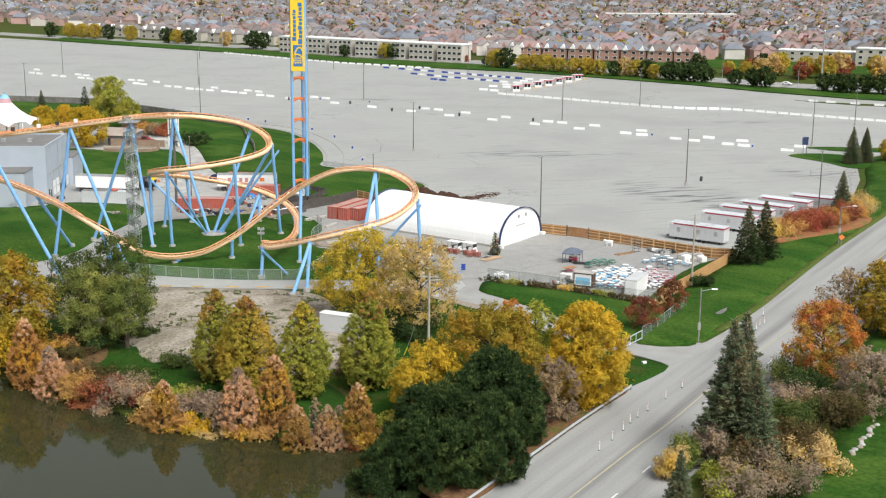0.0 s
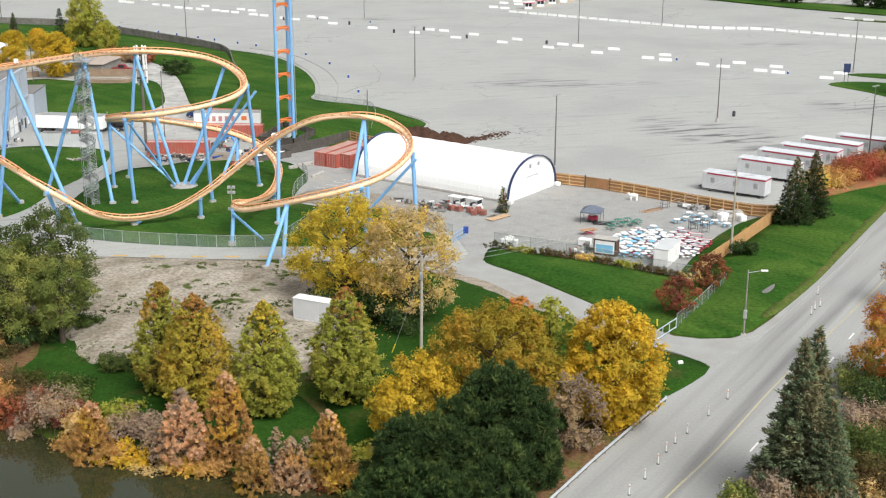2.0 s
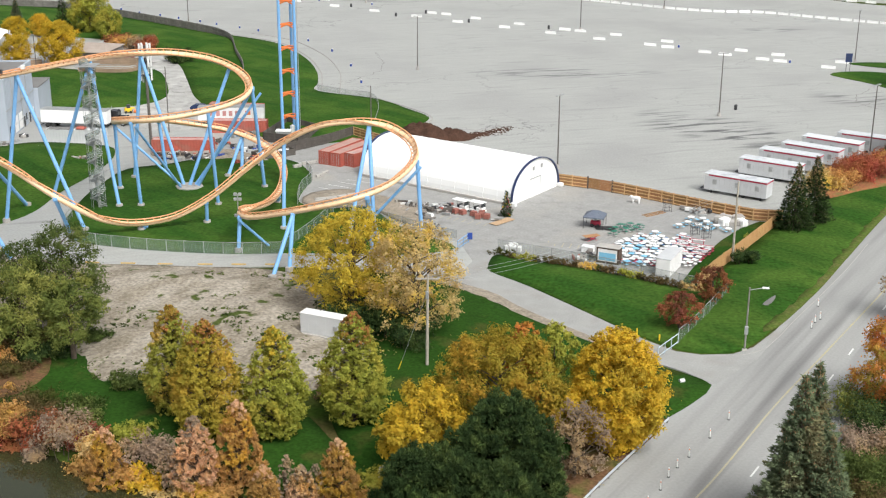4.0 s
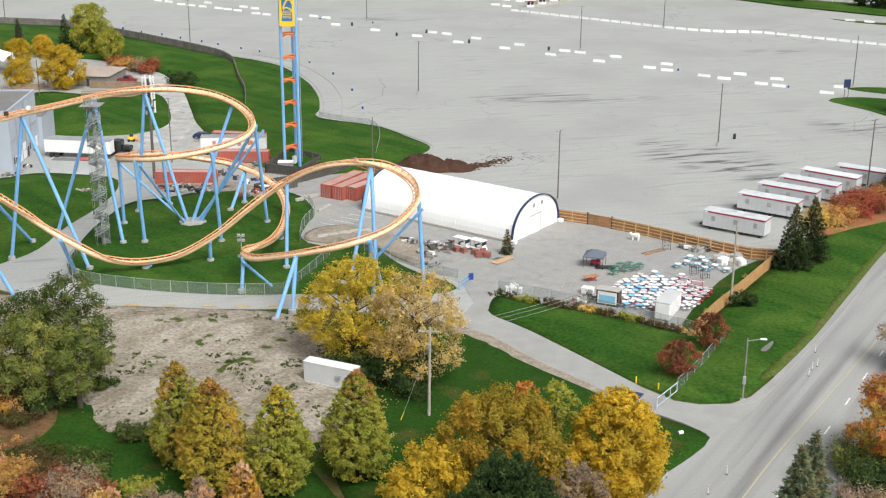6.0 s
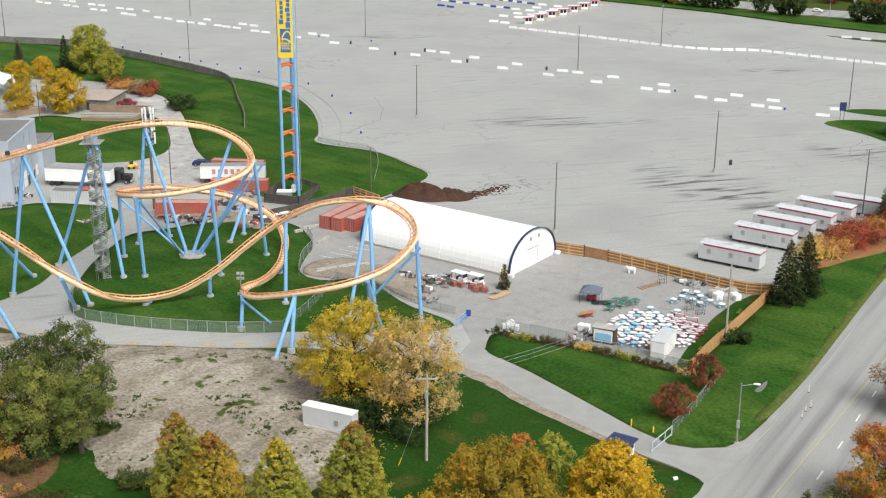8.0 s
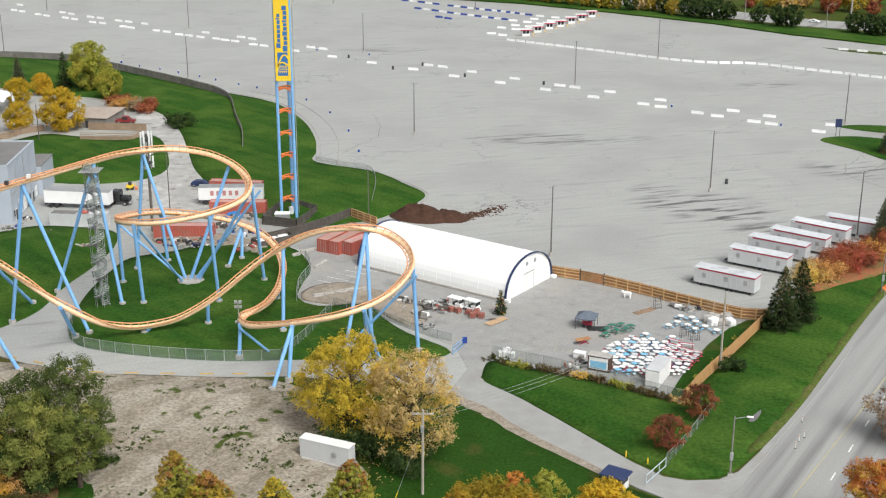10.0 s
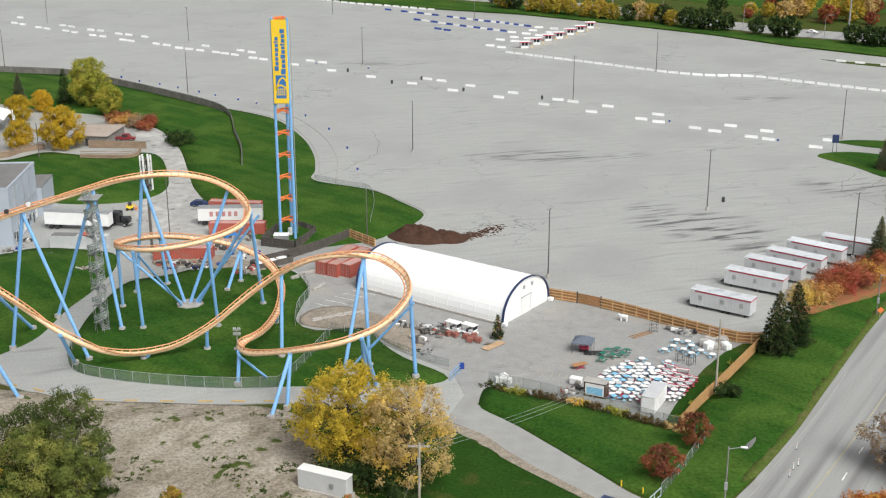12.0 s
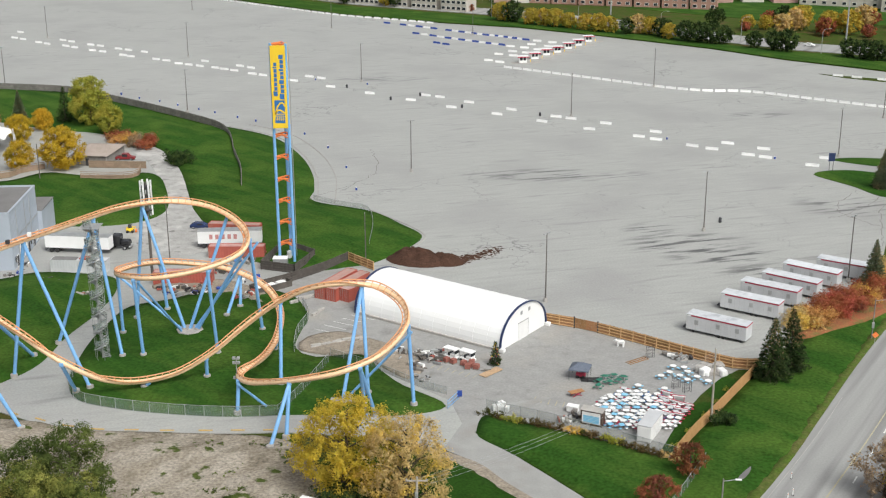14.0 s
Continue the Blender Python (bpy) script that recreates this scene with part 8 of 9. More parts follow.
part("roof", boxed((-0.2, -0.3, 2.2), (3.2, 2.2, 2.35)), M["roof_grey"], hutch)
boat = thing("rowing_boat", pose(-5.6, 112.6, 0.3, 0, 0, 100), "old white rowing boat lying on the bank", "boat")
bm = bmesh.new()
secs = [[bm.verts.new((x, w * s, z)) for s, z in ((-1, 0.5), (-0.8, 0.1), (0, -0.05), (0.8, 0.1), (1, 0.5))] for x, w in ((-1.5, 0.5), (-0.5, 0.65), (0.6, 0.6), (1.4, 0.3), (1.8, 0.05))]
for a, b in zip(secs, secs[1:]):
    for k in range(4):
        bm.faces.new((a[k], a[k + 1], b[k + 1], b[k]))
bm.faces.new(secs[0][::-1])
hull = part("hull", bm, M["white"], boat)
for x in (-0.7, 0.4):
    part("thwart", boxed((x, -0.58, 0.32), (x + 0.25, 0.58, 0.36)), M["old_wood"], boat)

# trees behind the coaster
yel = plant(broadleaf("maple", 11.4, 11.6, "gold", "round", 8000, 0.36, 0.05, 130, 71, "dense golden-yellow maple by the brown building", tuft=0.75), -106, 337.5)
tagged(again(yel, -117.4, 336.5, 0.7, 100), "golden-yellow tree beside the curved fence")
tagged(again(yel, -129, 371, 0.68, 50), "golden-yellow tree on the back lawn")
tagged(again(yel, -126.5, 385, 0.58, 150), "golden-yellow tree on the back lawn")
tagged(again(yel, -142, 350, 0.7, 10), "golden-yellow tree on the back lawn")
big = plant(broadleaf("maple", 15.4, 12.2, "olive", "round", 9000, 0.40, 0.06, 130, 73, "tall olive-gold tree in front of the grey fence", tuft=0.75), -113.0, 391)
tagged(again(big, -104.0, 380, 0.62, 90), "olive-gold tree on the lawn slope")
plant(conifer(12, 6.5, "pine", 22, 3000, 0.6, 75, "dark conifer behind the olive-gold tree"), -122, 394)
scrub("shrub", [(-74.7, 341), (-73, 342.5), (-76, 343)], 2.6, "dark", "dark green rounded bush on the lawn", 2200, 0.4, 311, h=1.1)
for k, (x, y, leaf) in enumerate(((-99.5, 369, "maroon"), (-96.5, 366, "rust"), (-93, 363, "grey_twig"), (-89.5, 360.5, "red"))):
    scrub("shrub", [(x, y), (x + 1.5, y + 1)], 2.6, leaf, "russet autumn shrub along the service road", 1500, 0.4, 320 + k, h=1.0)
scrub("shrub", [(-145, 392), (-148, 388)], 3.2, "red", "red shrub mass on the back lawn", 1500, 0.45, 331)
tagged(again(tall_spruce, -138, 398, 0.6, 10), "dark conifer on the back lawn")
tagged(again(yel, -150, 372, 0.7, 80), "golden-yellow tree on the back lawn")
tagged(again(tall_spruce, -96.5, 246, 0.42, 10), "dark conifer beside the grey building")

# ---- beyond the car park ----
ROAD2 = [(-330, 868), (-260, 822), (-119, 742), (-55, 684), (-4, 654), (33, 634), (68, 608), (118, 555), (145, 532), (180, 514), (262, 474), (350, 430)]
patch("road", [(x, y) for x, y in ROAD2] + [(x + 11, y + 17) for x, y in ROAD2[::-1]], M["road"], 0.1, label="wide grey boundary road beyond the verge", curved=False)
far_gold = broadleaf("maple", 9, 9, "olive_gold", "round", 1500, 0.7, 0.08, 45, 81, "amber street tree on the far verge")
far_dark = broadleaf("maple", 10, 9, "dark", "round", 1500, 0.7, 0.08, 45, 83, "dark green street tree on the far verge")
far_brown = broadleaf("maple", 9, 8, "tan", "round", 1200, 0.7, 0.08, 45, 85, "brownish half-bare tree beyond the road")
far_red = broadleaf("maple", 8, 8, "red", "round", 1200, 0.7, 0.08, 45, 87, "red autumn tree beyond the road")
for ob, x, y in ((far_gold, 24.5, 619), (far_dark, 30, 615), (far_brown, 150, 575), (far_red, 168, 570)):
    plant(ob, x, y, 1.0, x)
for ob, x, y, s in ((far_gold, 38, 607, 0.95), (far_gold, 44, 603, 1.0), (far_gold, 49.6, 599, 1.05), (far_gold, 55, 595, 0.9), (far_gold, 62, 588, 0.95), (far_gold, 68, 584, 1.0), (far_gold, 73, 581, 0.9), (far_dark, 80, 576, 0.9), (far_brown, 85, 577, 1.1),
                    (far_gold, 90, 574, 1.0), (far_dark, 94.5, 568, 1.05), (far_gold, 97, 562, 0.85), (far_dark, 103, 556, 1.1), (far_dark, 108, 552, 1.1), (far_dark, 113, 548, 1.1), (far_dark, 118, 547, 1.0), (far_dark, 129, 537, 0.9), (far_dark, 136, 531, 1.0),
                    (far_dark, 140.5, 527, 1.15), (far_dark, 162, 513, 0.95), (far_dark, 167, 508, 1.0), (far_dark, 171, 505, 1.0), (far_dark, 177, 503, 1.0), (far_dark, 183, 500, 1.1), (far_gold, 190, 500, 1.0),
                    (far_brown, 158, 585, 1.3), (far_gold, 172, 580, 1.2), (far_gold, 163, 592, 1.3), (far_gold, 180, 575, 1.3), (far_brown, 190, 585, 1.4), (far_red, 150, 600, 1.0), (far_dark, 156, 598, 1.2), (far_red, 186, 566, 0.8), (far_brown, 205, 570, 1.3),
                    (far_red, 198, 600, 1.1), (far_gold, 210, 590, 1.2), (far_dark, 215, 560, 1.0), (far_gold, 138, 592, 0.8), (far_gold, 146, 590, 0.8), (far_red, 136, 586, 0.6), (far_dark, 124, 598, 1.1),
                    (far_dark, -270, 838, 1.2), (far_gold, -255, 832, 1.2), (far_gold, -246, 826, 1.2), (far_gold, -236, 822, 1.2), (far_dark, -225, 816, 1.2), (far_gold, -208, 806, 1.2), (far_dark, -180, 785, 1.2), (far_gold, -172, 781, 1.1), (far_dark, -164, 777, 1.1),
                    (far_brown, -138, 762, 1.1), (far_dark, -118, 742, 1.3), (far_dark, -112, 740, 1.2), (far_brown, -98, 726, 1.0), (far_gold, -84, 712, 0.8), (far_dark, -58, 686, 0.8), (far_gold, -34, 676, 1.0), (far_dark, -30, 674, 1.0), (far_red, -12, 668, 0.5),
                    (far_gold, 0, 664, 0.5), (far_red, 10, 655, 0.5), (far_dark, 20, 634, 0.5)):
    again(ob, x, y, s * (0.8 if ob is far_dark else 0.88), x * 13)
for x, y in ((127.4, 556), (153.1, 521.3), (95, 575), (190, 500), (60, 600), (20, 632)):
    e = thing("street_lamp", pose(x, y, 0), "grey curved-arm street lamp on the boundary road", "street lamp", "boundary road lamps")
    part("post", rodded((0, 0, 0), (0, 0, 9), 0.14, 0.09, 8), M["grey_metal"], e)
    part("arm", sweep(bmesh.new(), spline([(0, 0, 9), (0.5, 0, 10), (1.5, 0, 10.5), (2.8, 0, 10.5)], 0.3), circle(0.06, 6)), M["grey_metal"], e)
    part("lamp_head", boxed((2.6, -0.15, 10.4), (3.5, 0.15, 10.6), 0.05), M["grey_metal"], e)
for x, y, h in ((170.1, 545.1, 24), (80, 640, 20), (-140, 760, 18), (10, 700, 18)):
    e = thing("utility_pole", pose(x, y, 0), "tall pale pole beyond the boundary road", "pole", "tall far poles")
    part("post", rodded((0, 0, 0), (0, 0, h), 0.4, 0.25, 10), M["grey_metal"], e)
    part("cap", rodded((0, 0, h), (0, 0, h + 0.4), 0.4, 0.3, 10), M["white"], e)
patch("lawn_field", [(70, 690), (110, 650), (150, 622), (210, 600), (290, 640), (300, 720), (220, 760), (130, 790), (80, 740)], M["grass"], 0.02, label="mown green sports field", curved=False)
patch("lawn_park", [(120, 850), (250, 800), (300, 830), (270, 900), (150, 900)], M["grass"], 0.02, label="mown green park field among houses", curved=False)

# kerbs and the path round the lawn
for line, lab in (([(-69, 389.4), (-57.4, 380.8), (-49, 370.6), (-40, 349.4), (-35, 330), (-33, 315), (-32.2, 305.4)], "pale concrete kerb along the lawn"),
                  ([(-63, 392), (-52, 383), (-44, 371.5), (-35, 350), (-30, 330), (-28.4, 316), (-27.6, 303)], "pale concrete kerb along the car park path"),
                  ([(-18, 296.6), (-9.4, 285.6), (-5.4, 279.3), (-4.3, 275), (-5.8, 269.6)], "pale concrete kerb along the lawn"),
                  ):
    e = tagged(thing("kerb", Matrix(), lab, "kerb"), kind="structure")
    part("kerb_line", sweep(bmesh.new(), spline([(*q, 0) for q in line], 1.0), slab_profile(0.3, 0.14)), M["kerb"], e)

# cracks in the car park
rc = random.Random(21)
for k, line in enumerate(([(98, 268), (103, 286), (108, 300), (116, 312)], [(118, 318), (100, 296), (92, 290)], [(104, 280), (96, 296), (104, 312)], [(-40, 300), (-20, 330), (-22, 360)])):
    e = tagged(thing("crack", Matrix(), "tarred crack in the car park asphalt", "crack"), kind="structure")
    pts = [p + Vector((rc.gauss(0, 0.35), rc.gauss(0, 0.35), 0.003)) for p in spline([(*q, 0) for q in line], 1.6)]
    part("seam", sweep(bmesh.new(), pts, slab_profile(0.13 if k < 4 else 0.09, 0.004)), M["lamp_steel"], e)
bays = tagged(thing("bay_marking", Matrix(), "faded white parking bay lines", "road marking"), kind="structure")
for k in range(7):
    x, y = -23.6 + 1.6 * k, 219.2 + 2.0 * k - 0.3 * k * k * 0.2
    part("bay_line", boxed((0, -0.06, 0.012), (5.0, 0.06, 0.016)), M["line_white"], bays).matrix_basis = pose(x, y, 0, 0, 0, -28)
for k in range(6):
    part("bay_line", boxed((0, -0.06, 0.012), (2.0, 0.06, 0.016)), M["line_yellow"], bays).matrix_basis = pose(15.5 + 1.15 * k, 187.6 - 0.5 * k, 0, 0, 0, 75)
for k in range(7):
    part("bay_line", boxed((0, -0.06, 0.012), (1.8, 0.06, 0.016)), M["line_yellow"], bays).matrix_basis = pose(-1.5 + 1.2 * k, 201.0 - 0.7 * k, 0, 0, 0, 62)

patch("leaf_litter", [(2.6, 90), (10.7, 103.2), (15.7, 111.6), (20.7, 119.6), (24.7, 126.2), (20.5, 126), (14, 119), (8, 112), (2, 104), (-3, 96)],
      material("brown_leaf_litter", (0.15, 0.085, 0.045), (0.10, 0.055, 0.03), 1.0, 0.97, grain=3, fine=0.4, stain=(0.07, 0.085, 0.02), stain_size=3, bump=0.6, spec=0.05), 0.44, 2.0, lambda x, y, d: 0.10 * ease(d), skirt=0.5, label="brown fallen leaves under pines beside the road")
patch("leaf_litter", [(-66, 150), (-56, 148), (-50, 145.4), (-47.4, 140), (-47.6, 134.4), (-51, 130.4), (-58, 134.6), (-66, 140)], bpy.data.materials["brown_leaf_litter"], 0.20, 2.0, lambda x, y, d: 0.10 * ease(d), skirt=0.4, label="dark leaf litter under the willows")
# weeds on the bare earth
rw = random.Random(77)
heart = [(-31.1, 156.8, 1.2), (-29.0, 154.2, 1.4), (-26.9, 151.8, 1.4), (-24.9, 149.3, 1.6), (-23.5, 147.0, 1.6), (-27.8, 156.9, 1.0), (-21.1, 153.2, 1.0), (-20.3, 155.1, 1.2), (-34.6, 171.5, 2.0), (-42.2, 156.5, 2.2), (-40.5, 153.9, 2.0), (-41.5, 151.4, 2.0), (-30.4, 162.3, 2.4), (-19, 146, 2.2), (-16.4, 141, 2.4), (-22, 168.6, 2.4), (-26, 172.4, 2.2), (-38, 139, 2.4), (-36, 134.6, 2.0), (-47, 151, 2.4), (-46.4, 143.4, 1.8), (-43.6, 139.8, 1.8), (-41.4, 136.6, 1.6), (-49, 148, 1.8), (-29.6, 133.6, 1.6), (-34.6, 136.6, 1.2)]
cen = []
for x, y, r in heart:
    for _ in range(16):
        u, v = x + rw.gauss(0, r * 0.7), y + rw.gauss(0, r * 0.45)
        if within(u, v, DIRT):
            cen.append((Vector((u, v, land(u, v) + 0.1 + clods(u, v, edge_distance(u, v, DIRT + DIRT[:1])))), rw.uniform(0.12, 0.42)))
v, f = leaf_cards(cen, 12000, 0.2, 0.8, rw)
tagged(raw("weeds", v, f, LEAF["willow"], None, "sparse green weeds on bare earth"), category="weeds", kind="stuff")
v, f = leaf_cards([(Vector((c.x + rw.gauss(0, 2.5), c.y + rw.gauss(0, 1.5), c.z)), r * 0.45) for c, r in cen if rw.random() < 0.3], 1300, 0.13, 0.8, rw)
tagged(raw("weeds", v, f, LEAF["bramble"], None, "sparse withered brown weeds on bare earth"), category="weeds", kind="stuff")
# thickets east of the road
for k, (x, y, r, leaf, lab, h) in enumerate(((44.6, 126.7, 2.6, "willow_light", "olive thicket beside the road", 1.0), (46.0, 121.6, 3.2, "dark", "dark green thicket under the red maple", 1.1), (44.4, 116.4, 3.0, "grey_twig", "bare brown thicket beside the road", 1.1), (41.8, 111.2, 2.6, "willow", "olive thicket beside the spruce", 1.1), (48.5, 113.0, 3.0, "bramble", "bare brown thicket by the clearing", 1.1),
                                             (38.6, 105.4, 2.4, "bramble", "brown-green thicket beside the spruce", 1.1), (41.2, 104.6, 2.4, "bramble", "brown thicket beside the spruce", 1.0), (26.8, 99.6, 2.2, "willow_light", "olive brush beside the road", 1.6), (30.1, 100.6, 2.6, "grey_twig", "bare brown brush beside the road", 1.6), (33.4, 98.6, 2.4, "bramble", "brown brush below the spruce", 1.5), (24.6, 97.0, 1.8, "tan", "tan brush beside the road", 1.4))):
    scrub("shrub", [(x, y), (x + 1.2, y + 0.8)], r, leaf, lab, 2600, 0.27, 400 + k, h=h)
patch("puddle", [(43.2, 161.2), (44.3, 162.9), (45.8, 164.7), (45.1, 162.8), (43.9, 161.0)], M["roof_grey"], 0.57, label="bare dark grey patch worn into the verge")
patch("lawn_strip", [(54.8, 200.3), (49.0, 191.0), (43.7, 182.4), (39.0, 175.0), (35.5, 168.5), (33.6, 170.4), (36.0, 176.0), (39.4, 183.4), (43.2, 190.2), (47.6, 196.6), (51.6, 200.5)], M["leafy_grass"], 0.05, label="weedy grass strip inside the yard fence", curved=False)
patch("dirt_edge", [(5.9, 166.8), (9.8, 161.2), (13.5, 156.5), (17.1, 152.5), (20.5, 148.5), (24.2, 144.2), (23.4, 143.6), (19.6, 147.6), (16.2, 151.2), (12.6, 155.0), (8.4, 159.8), (3.4, 165.4), (-3.4, 171.0), (-2.6, 172.4)], M["dirt_flat"], 0.09, label="crumbled gravel shoulder along the drive")
# fallen leaves
for spots_, leaf, lab in ((((-8, 147, 5), (-2, 146, 4), (2, 143, 4), (-14, 150, 4)), "tan", "fallen tan leaves on the lawn"), (((13, 112.5, 1.4), (16.4, 117.6, 1.4), (19.6, 123, 1.4), (21, 129, 2)), "amber", "fallen amber leaves beside the road")):
    cen = [(Vector((x + rw.gauss(0, r), y + rw.gauss(0, r * 0.6), 0)), 0.05) for x, y, r in spots_ for _ in range(90)]
    cen = [(Vector((c.x, c.y, land(c.x, c.y) + 0.42)), r) for c, r in cen]
    v, f = leaf_cards(cen, 2400, 0.16, 3.0, rw)
    tagged(raw("fallen_leaves", v, f, LEAF[leaf], None, lab), category="leaves", kind="stuff")

# rubble and clutter on the service ground
for line, lab in (([(-58.7, 240.8), (-53.3, 239.4), (-46.6, 238.0), (-41.2, 236.0), (-36.6, 230.6), (-33.6, 231.4), (-35.4, 237.6), (-39.0, 241.6), (-46.4, 246.0), (-58.0, 243.6)], "rubble strip with weeds below the containers"),
                  ([(-25.4, 209.2), (-24.4, 214.8), (-19.0, 217.4), (-13.5, 214.4), (-9.3, 211.4), (-5.1, 207.4), (-2.8, 200.0), (-5.4, 196.6), (-9.6, 201.0), (-14.2, 207.2), (-19.1, 206.6)], "bare sandy ground with rubble beside the tent")):
    patch("rubble_ground", line, M["dirt_flat"], 0.30, 0.8, lambda x, y, d: 0.25 * ease(d / 3) * (0.6 + noise.noise((x * 0.6, y * 0.6, 2))), label=lab)
rj = random.Random(91)
heaps = [(-57.3, 240.8), (-54.3, 240.1), (-51.2, 239.6), (-49.7, 238.5), (-52.8, 241.5), (-48.7, 241.6), (-47.2, 252.6), (-46.6, 250.4), (-44.8, 257.9), (-41.9, 259.1), (-40.6, 262.8), (-38.9, 237.5), (-39.6, 235.2), (-36.5, 243.3), (-34.9, 245.4), (-33.9, 244.0), (-3.6, 206.8), (-2.5, 205.0), (-0.6, 206.8), (-1.0, 203.8), (-4.9, 201.8), (-3.4, 200.6), (-8.1, 208.7), (-6.6, 207.1), (40.9, 206.5), (42.2, 205.4), (43.6, 204.2), (20.2, 180.3), (21.4, 181.6), (-74, 238.5), (-76.5, 240.2), (-79, 243.5), (-81.8, 246.0), (-71.5, 237.0)]
tones = [M["old_wood"], M["grey_metal"], M["concrete"], M["dark_metal"], M["white"], M["dark_wood"], M["container_red"], M["dark_wood"]]
for k, (x, y) in enumerate(heaps):
    e = thing("scrap_heap", pose(x, y, 0.12, 0, 0, rj.uniform(0, 180)), "untidy heap of timber, metal and boxes on the ground", "scrap", "clutter on the service ground")
    for j in range(rj.randint(6, 10)):
        u, v, w = rj.gauss(0, 0.7), rj.gauss(0, 0.5), rj.uniform(0.2, 0.9)
        q = boxed((-w, -rj.uniform(0.06, 0.3), -0.1), (w, rj.uniform(0.06, 0.3), rj.uniform(0.1, 0.55)), 0.015)
        bmesh.ops.rotate(q, verts=q.verts, cent=(0, 0, 0), matrix=Matrix.Rotation(rj.uniform(0, 3.1), 3, "Z") @ Matrix.Rotation(rj.uniform(-0.2, 0.2), 3, "Y"))
        bmesh.ops.translate(q, verts=q.verts, vec=(u, v, 0.05 * j))
        part("offcut", q, rj.choice(tones), e)
for k, (x, y) in enumerate(((-22.4, 210.4), (-20.6, 211.0), (-18.8, 212.2), (-17.0, 213.2), (-15.0, 213.6), (-29.1, 232.6), (-27.6, 234.9), (-26.0, 236.0))):
    e = thing("concrete_block", pose(x, y, 0.15, 0, 0, 22 + 11 * (k % 3)), "pale weathered concrete barrier block", "block", "barrier blocks on the service ground")
    part("block", boxed((-0.95, -0.28, -0.1), (0.95, 0.28, 0.55), 0.07), M["concrete"], e)
    # solid dark box, coloured like the shade of a hole through the block
    part("lifting_hole", boxed((-0.12, -0.29, 0.15), (0.12, 0.29, 0.28)), M["dark_metal"], e)
tarp = thing("tarpaulin", pose(-45.6, 258.4, 0.05, 0, 0, 20), "crumpled bright blue tarpaulin over stored goods", "tarpaulin")
bm = bmesh.new()
bmesh.ops.create_grid(bm, x_segments=14, y_segments=10, size=1.0)
for v in bm.verts:
    v.co = Vector((v.co.x * 1.9, v.co.y * 1.2, 0.02 + (0.9 + 0.5 * noise.noise(v.co * 2.1)) * (1 - v.co.x ** 4) * (1 - v.co.y ** 4)))
part("sheet", bm, material("blue_tarpaulin", (0.03, 0.17, 0.45), (0.025, 0.14, 0.38), 0.6, 0.55), tarp)
crate2 = thing("storage_box", pose(21.6, 184.0, 0, 0, 0, -24), "low white chest behind the display kiosk", "storage box")
part("body", boxed((-0.9, -0.6, 0.1), (0.9, 0.6, 1.0), 0.06), M["white"], crate2)
part("lid", boxed((-0.95, -0.65, 1.0), (0.95, 0.65, 1.1), 0.03), M["white"], crate2)
for u in (-0.75, 0.65):
    part("skid", boxed((u, -0.6, 0), (u + 0.1, 0.6, 0.1)), M["old_wood"], crate2)

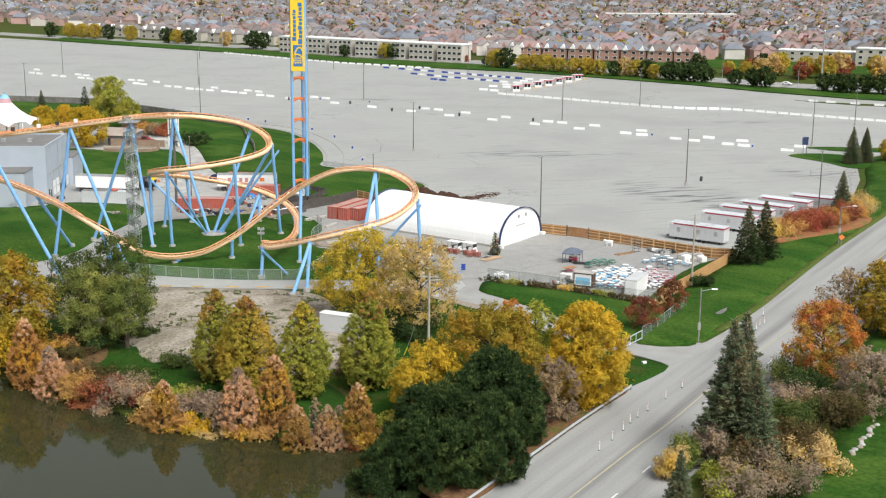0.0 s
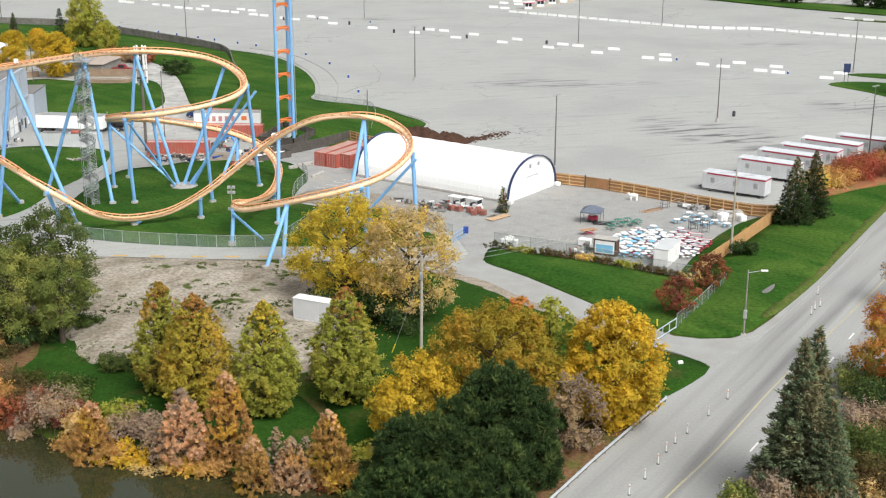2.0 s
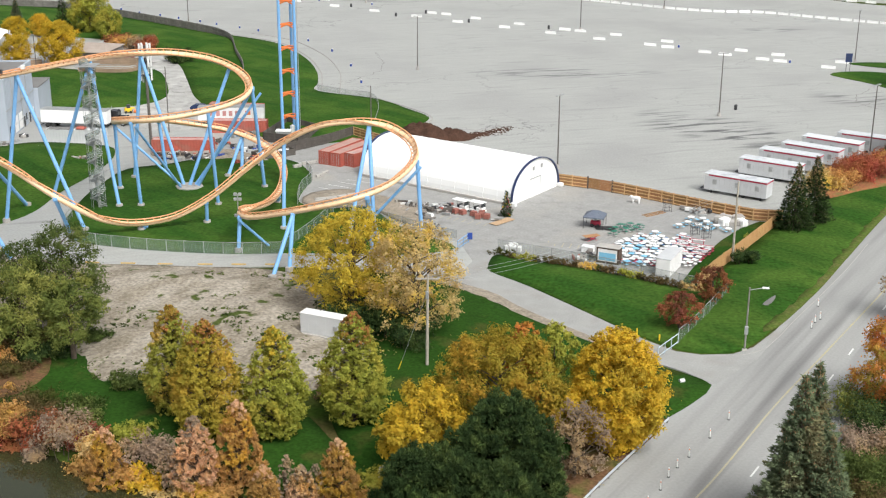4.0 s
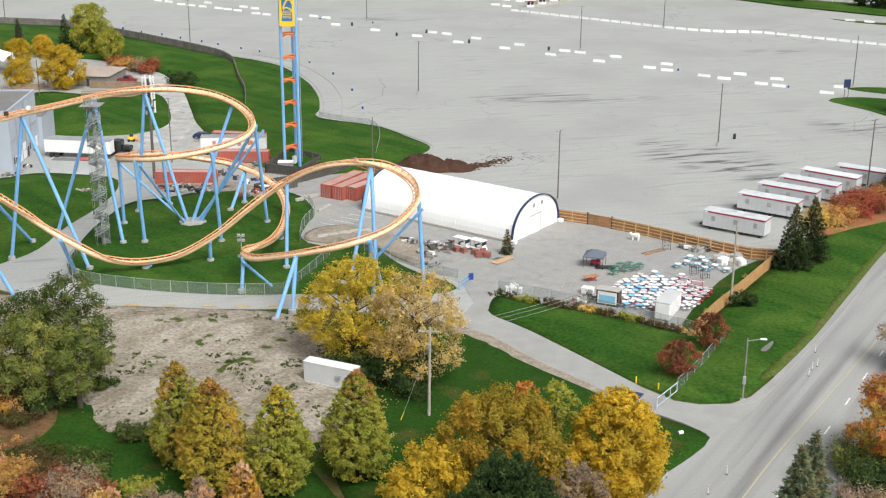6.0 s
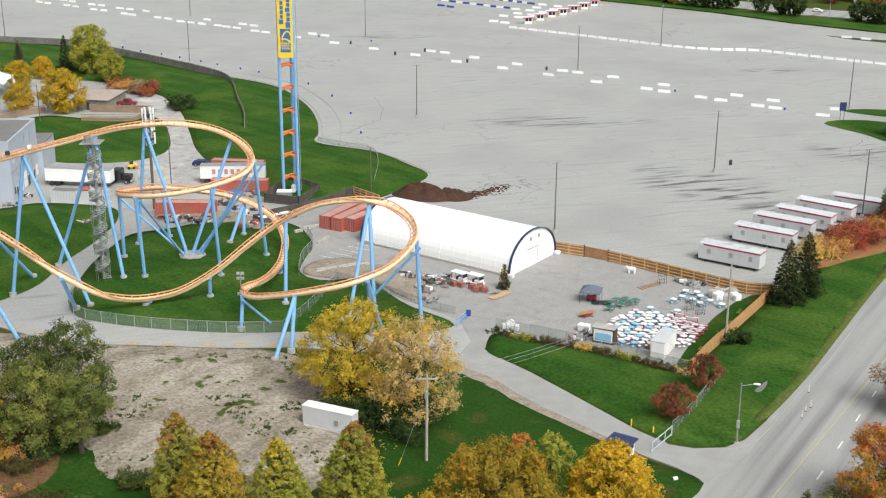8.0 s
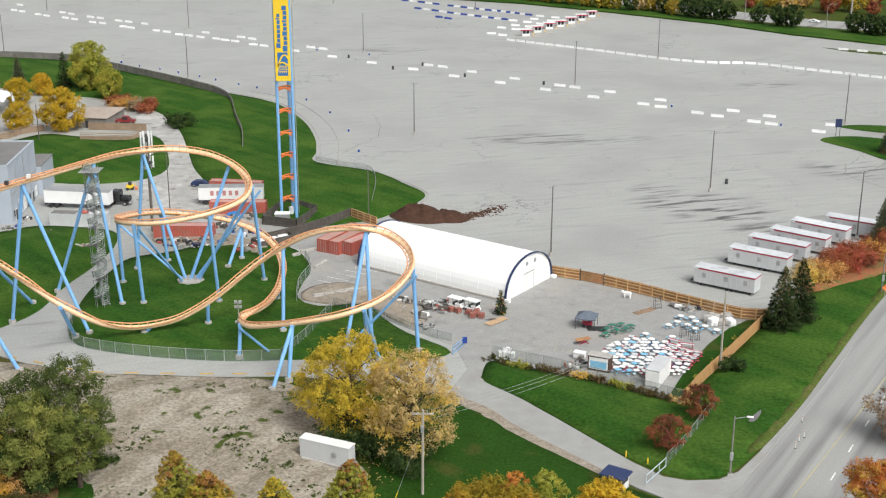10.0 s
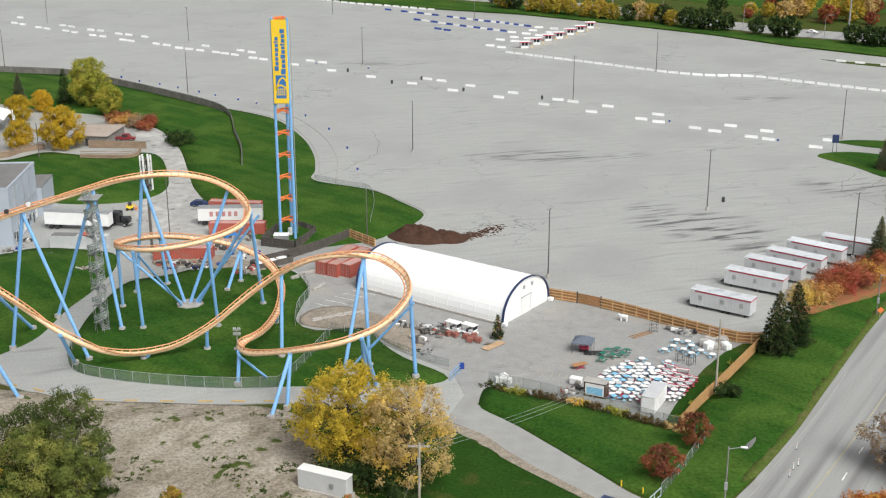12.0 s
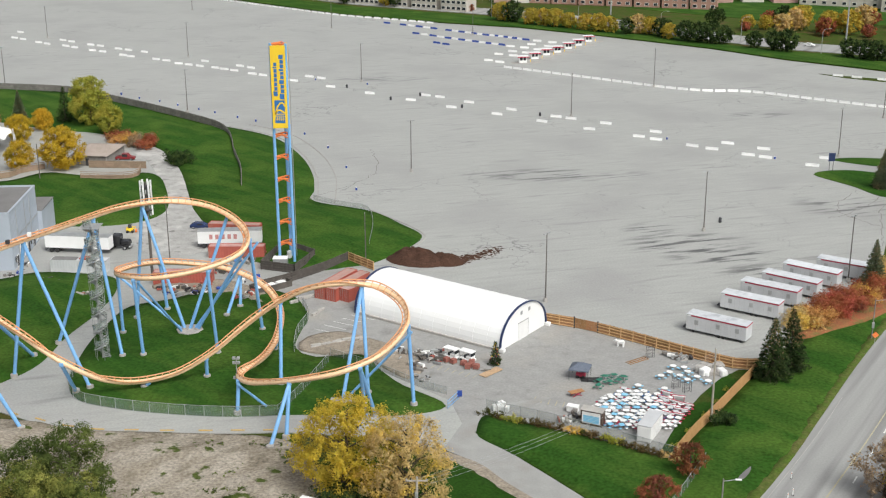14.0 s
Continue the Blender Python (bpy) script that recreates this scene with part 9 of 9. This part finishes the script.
patch("verge_edge", [(43.2, 153.6), (52.4, 167.6), (61.4, 183.2), (75.4, 207.2), (100.4, 247.2), (99.0, 248.2), (74.0, 208.2), (60.0, 184.2), (51.0, 168.6), (41.8, 154.6)], M["verge"], 0.16, 1.5, gentle(0.12, 2), skirt=0.15, label="thin yellowish grass along the road edge")
def far_house(x, y, a, w, storeys, wall, roof, label, flat=False, bays=4, name="house"):
    e = thing(name, pose(x, y, 0, 0, 0, a), label, "house")
    h, d = storeys * 3.0, 11.0
    part("wall", boxed((-w / 2, 0, 0), (w / 2, d, h)), wall, e)
    if flat:
        part("roof", boxed((-w / 2 - 0.3, -0.3, h), (w / 2 + 0.3, d + 0.3, h + 0.5)), M["white"], e)
    else:
        raw("roof", [(-w / 2 - 0.5, -0.6, h), (w / 2 + 0.5, -0.6, h), (w / 2 + 0.5, d + 0.6, h), (-w / 2 - 0.5, d + 0.6, h), (-w / 2 + 3, d / 2, h + 3.4), (w / 2 - 3, d / 2, h + 3.4)], [(0, 1, 5, 4), (1, 2, 5), (2, 3, 4, 5), (3, 0, 4), (0, 3, 2, 1)], roof, e)
    for k in range(bays):
        xx = -w / 2 + (k + 0.5) * w / bays
        if not flat:
            raw("gable", [(xx - 1.8, -0.5, h - 0.2), (xx + 1.8, -0.5, h - 0.2), (xx, -0.5, h + 2.4), (xx - 1.8, 0, h - 0.2), (xx + 1.8, 0, h - 0.2), (xx, 3.5, h + 2.4)], [(0, 1, 2), (0, 2, 5, 3), (1, 4, 5, 2)], wall if k % 2 else M["white"], e)
        for s in range(storeys):
            wn_ = part("window", boxed((xx - 1.1, -0.12, s * 3 + 0.9), (xx + 1.1, -0.02, s * 3 + 2.4)), M["white"], e)
            part("pane", boxed((xx - 0.95, -0.16, s * 3 + 1.0), (xx + 0.95, -0.125, s * 3 + 2.3)), M["glass_dark"], wn_)
    return e


cream = material("cream_render", (0.50, 0.465, 0.41), (0.43, 0.40, 0.35), 4, 0.8, fine=0.04)
brickw = material("brick_terrace", (0.36, 0.21, 0.16), (0.31, 0.18, 0.14), 3, 0.9, fine=0.1)
for k in range(7):
    x = -92 + 15.5 * k
    far_house(x, 712 - 0.62 * (x + 92), -28, 15.0, 3, cream, ROOFS[0], "three-storey white terrace with dark balconies", True, 5, "townhouse")
for k in range(8):
    x = 32 + 14 * k
    far_house(x, 690 - 0.32 * (x - 32), -14, 13.6, 2, brickw, ROOFS[k % 3], "brick terrace house with white gables and grey roof", False, 3)
for k in range(6):
    x = -250 + 26 * k
    far_house(x, 858 - 0.62 * (x + 250), -30, 24, 2, cream, ROOFS[0], "cream shopping plaza with gabled grey roof", False, 3, "shop_building")
far_house(205, 668, -25, 46, 2, cream, ROOFS[0], "low white commercial building with flat roof", True, 9, "commercial_building")
far_house(236, 640, -25, 40, 3, cream, ROOFS[0], "cream commercial building with flat roof", True, 8, "commercial_building")
far_house(190, 1060, 0, 110, 3, cream, ROOFS[0], "long pale school building with flat roof", True, 14, "school_building")
# crowns of trees among the houses
rg = random.Random(77)
for mt in ("olive_gold", "bramble", "maroon", "dark", "willow"):
    cen = []
    for _ in range(620):
        y = 700 + 1150 * rg.random() ** 0.8
        x = rg.uniform(-1, 1) * (0.36 * (y + 40) + 20)
        if y > (740 - 0.85 * x if x < 120 else 640 - 0.35 * (x - 120)):
            for _ in range(3):
                cen.append((Vector((x + rg.gauss(0, 1.5), y + rg.gauss(0, 1.5), rg.uniform(2.5, 8.5))), rg.uniform(1.5, 2.9)))
    v, f = leaf_cards(cen, 22000, 1.35, 0.5, rg)
    tagged(raw("suburban_trees", v, f, LEAF[mt], None, "scattered autumn trees among distant houses"), category="trees", kind="stuff")
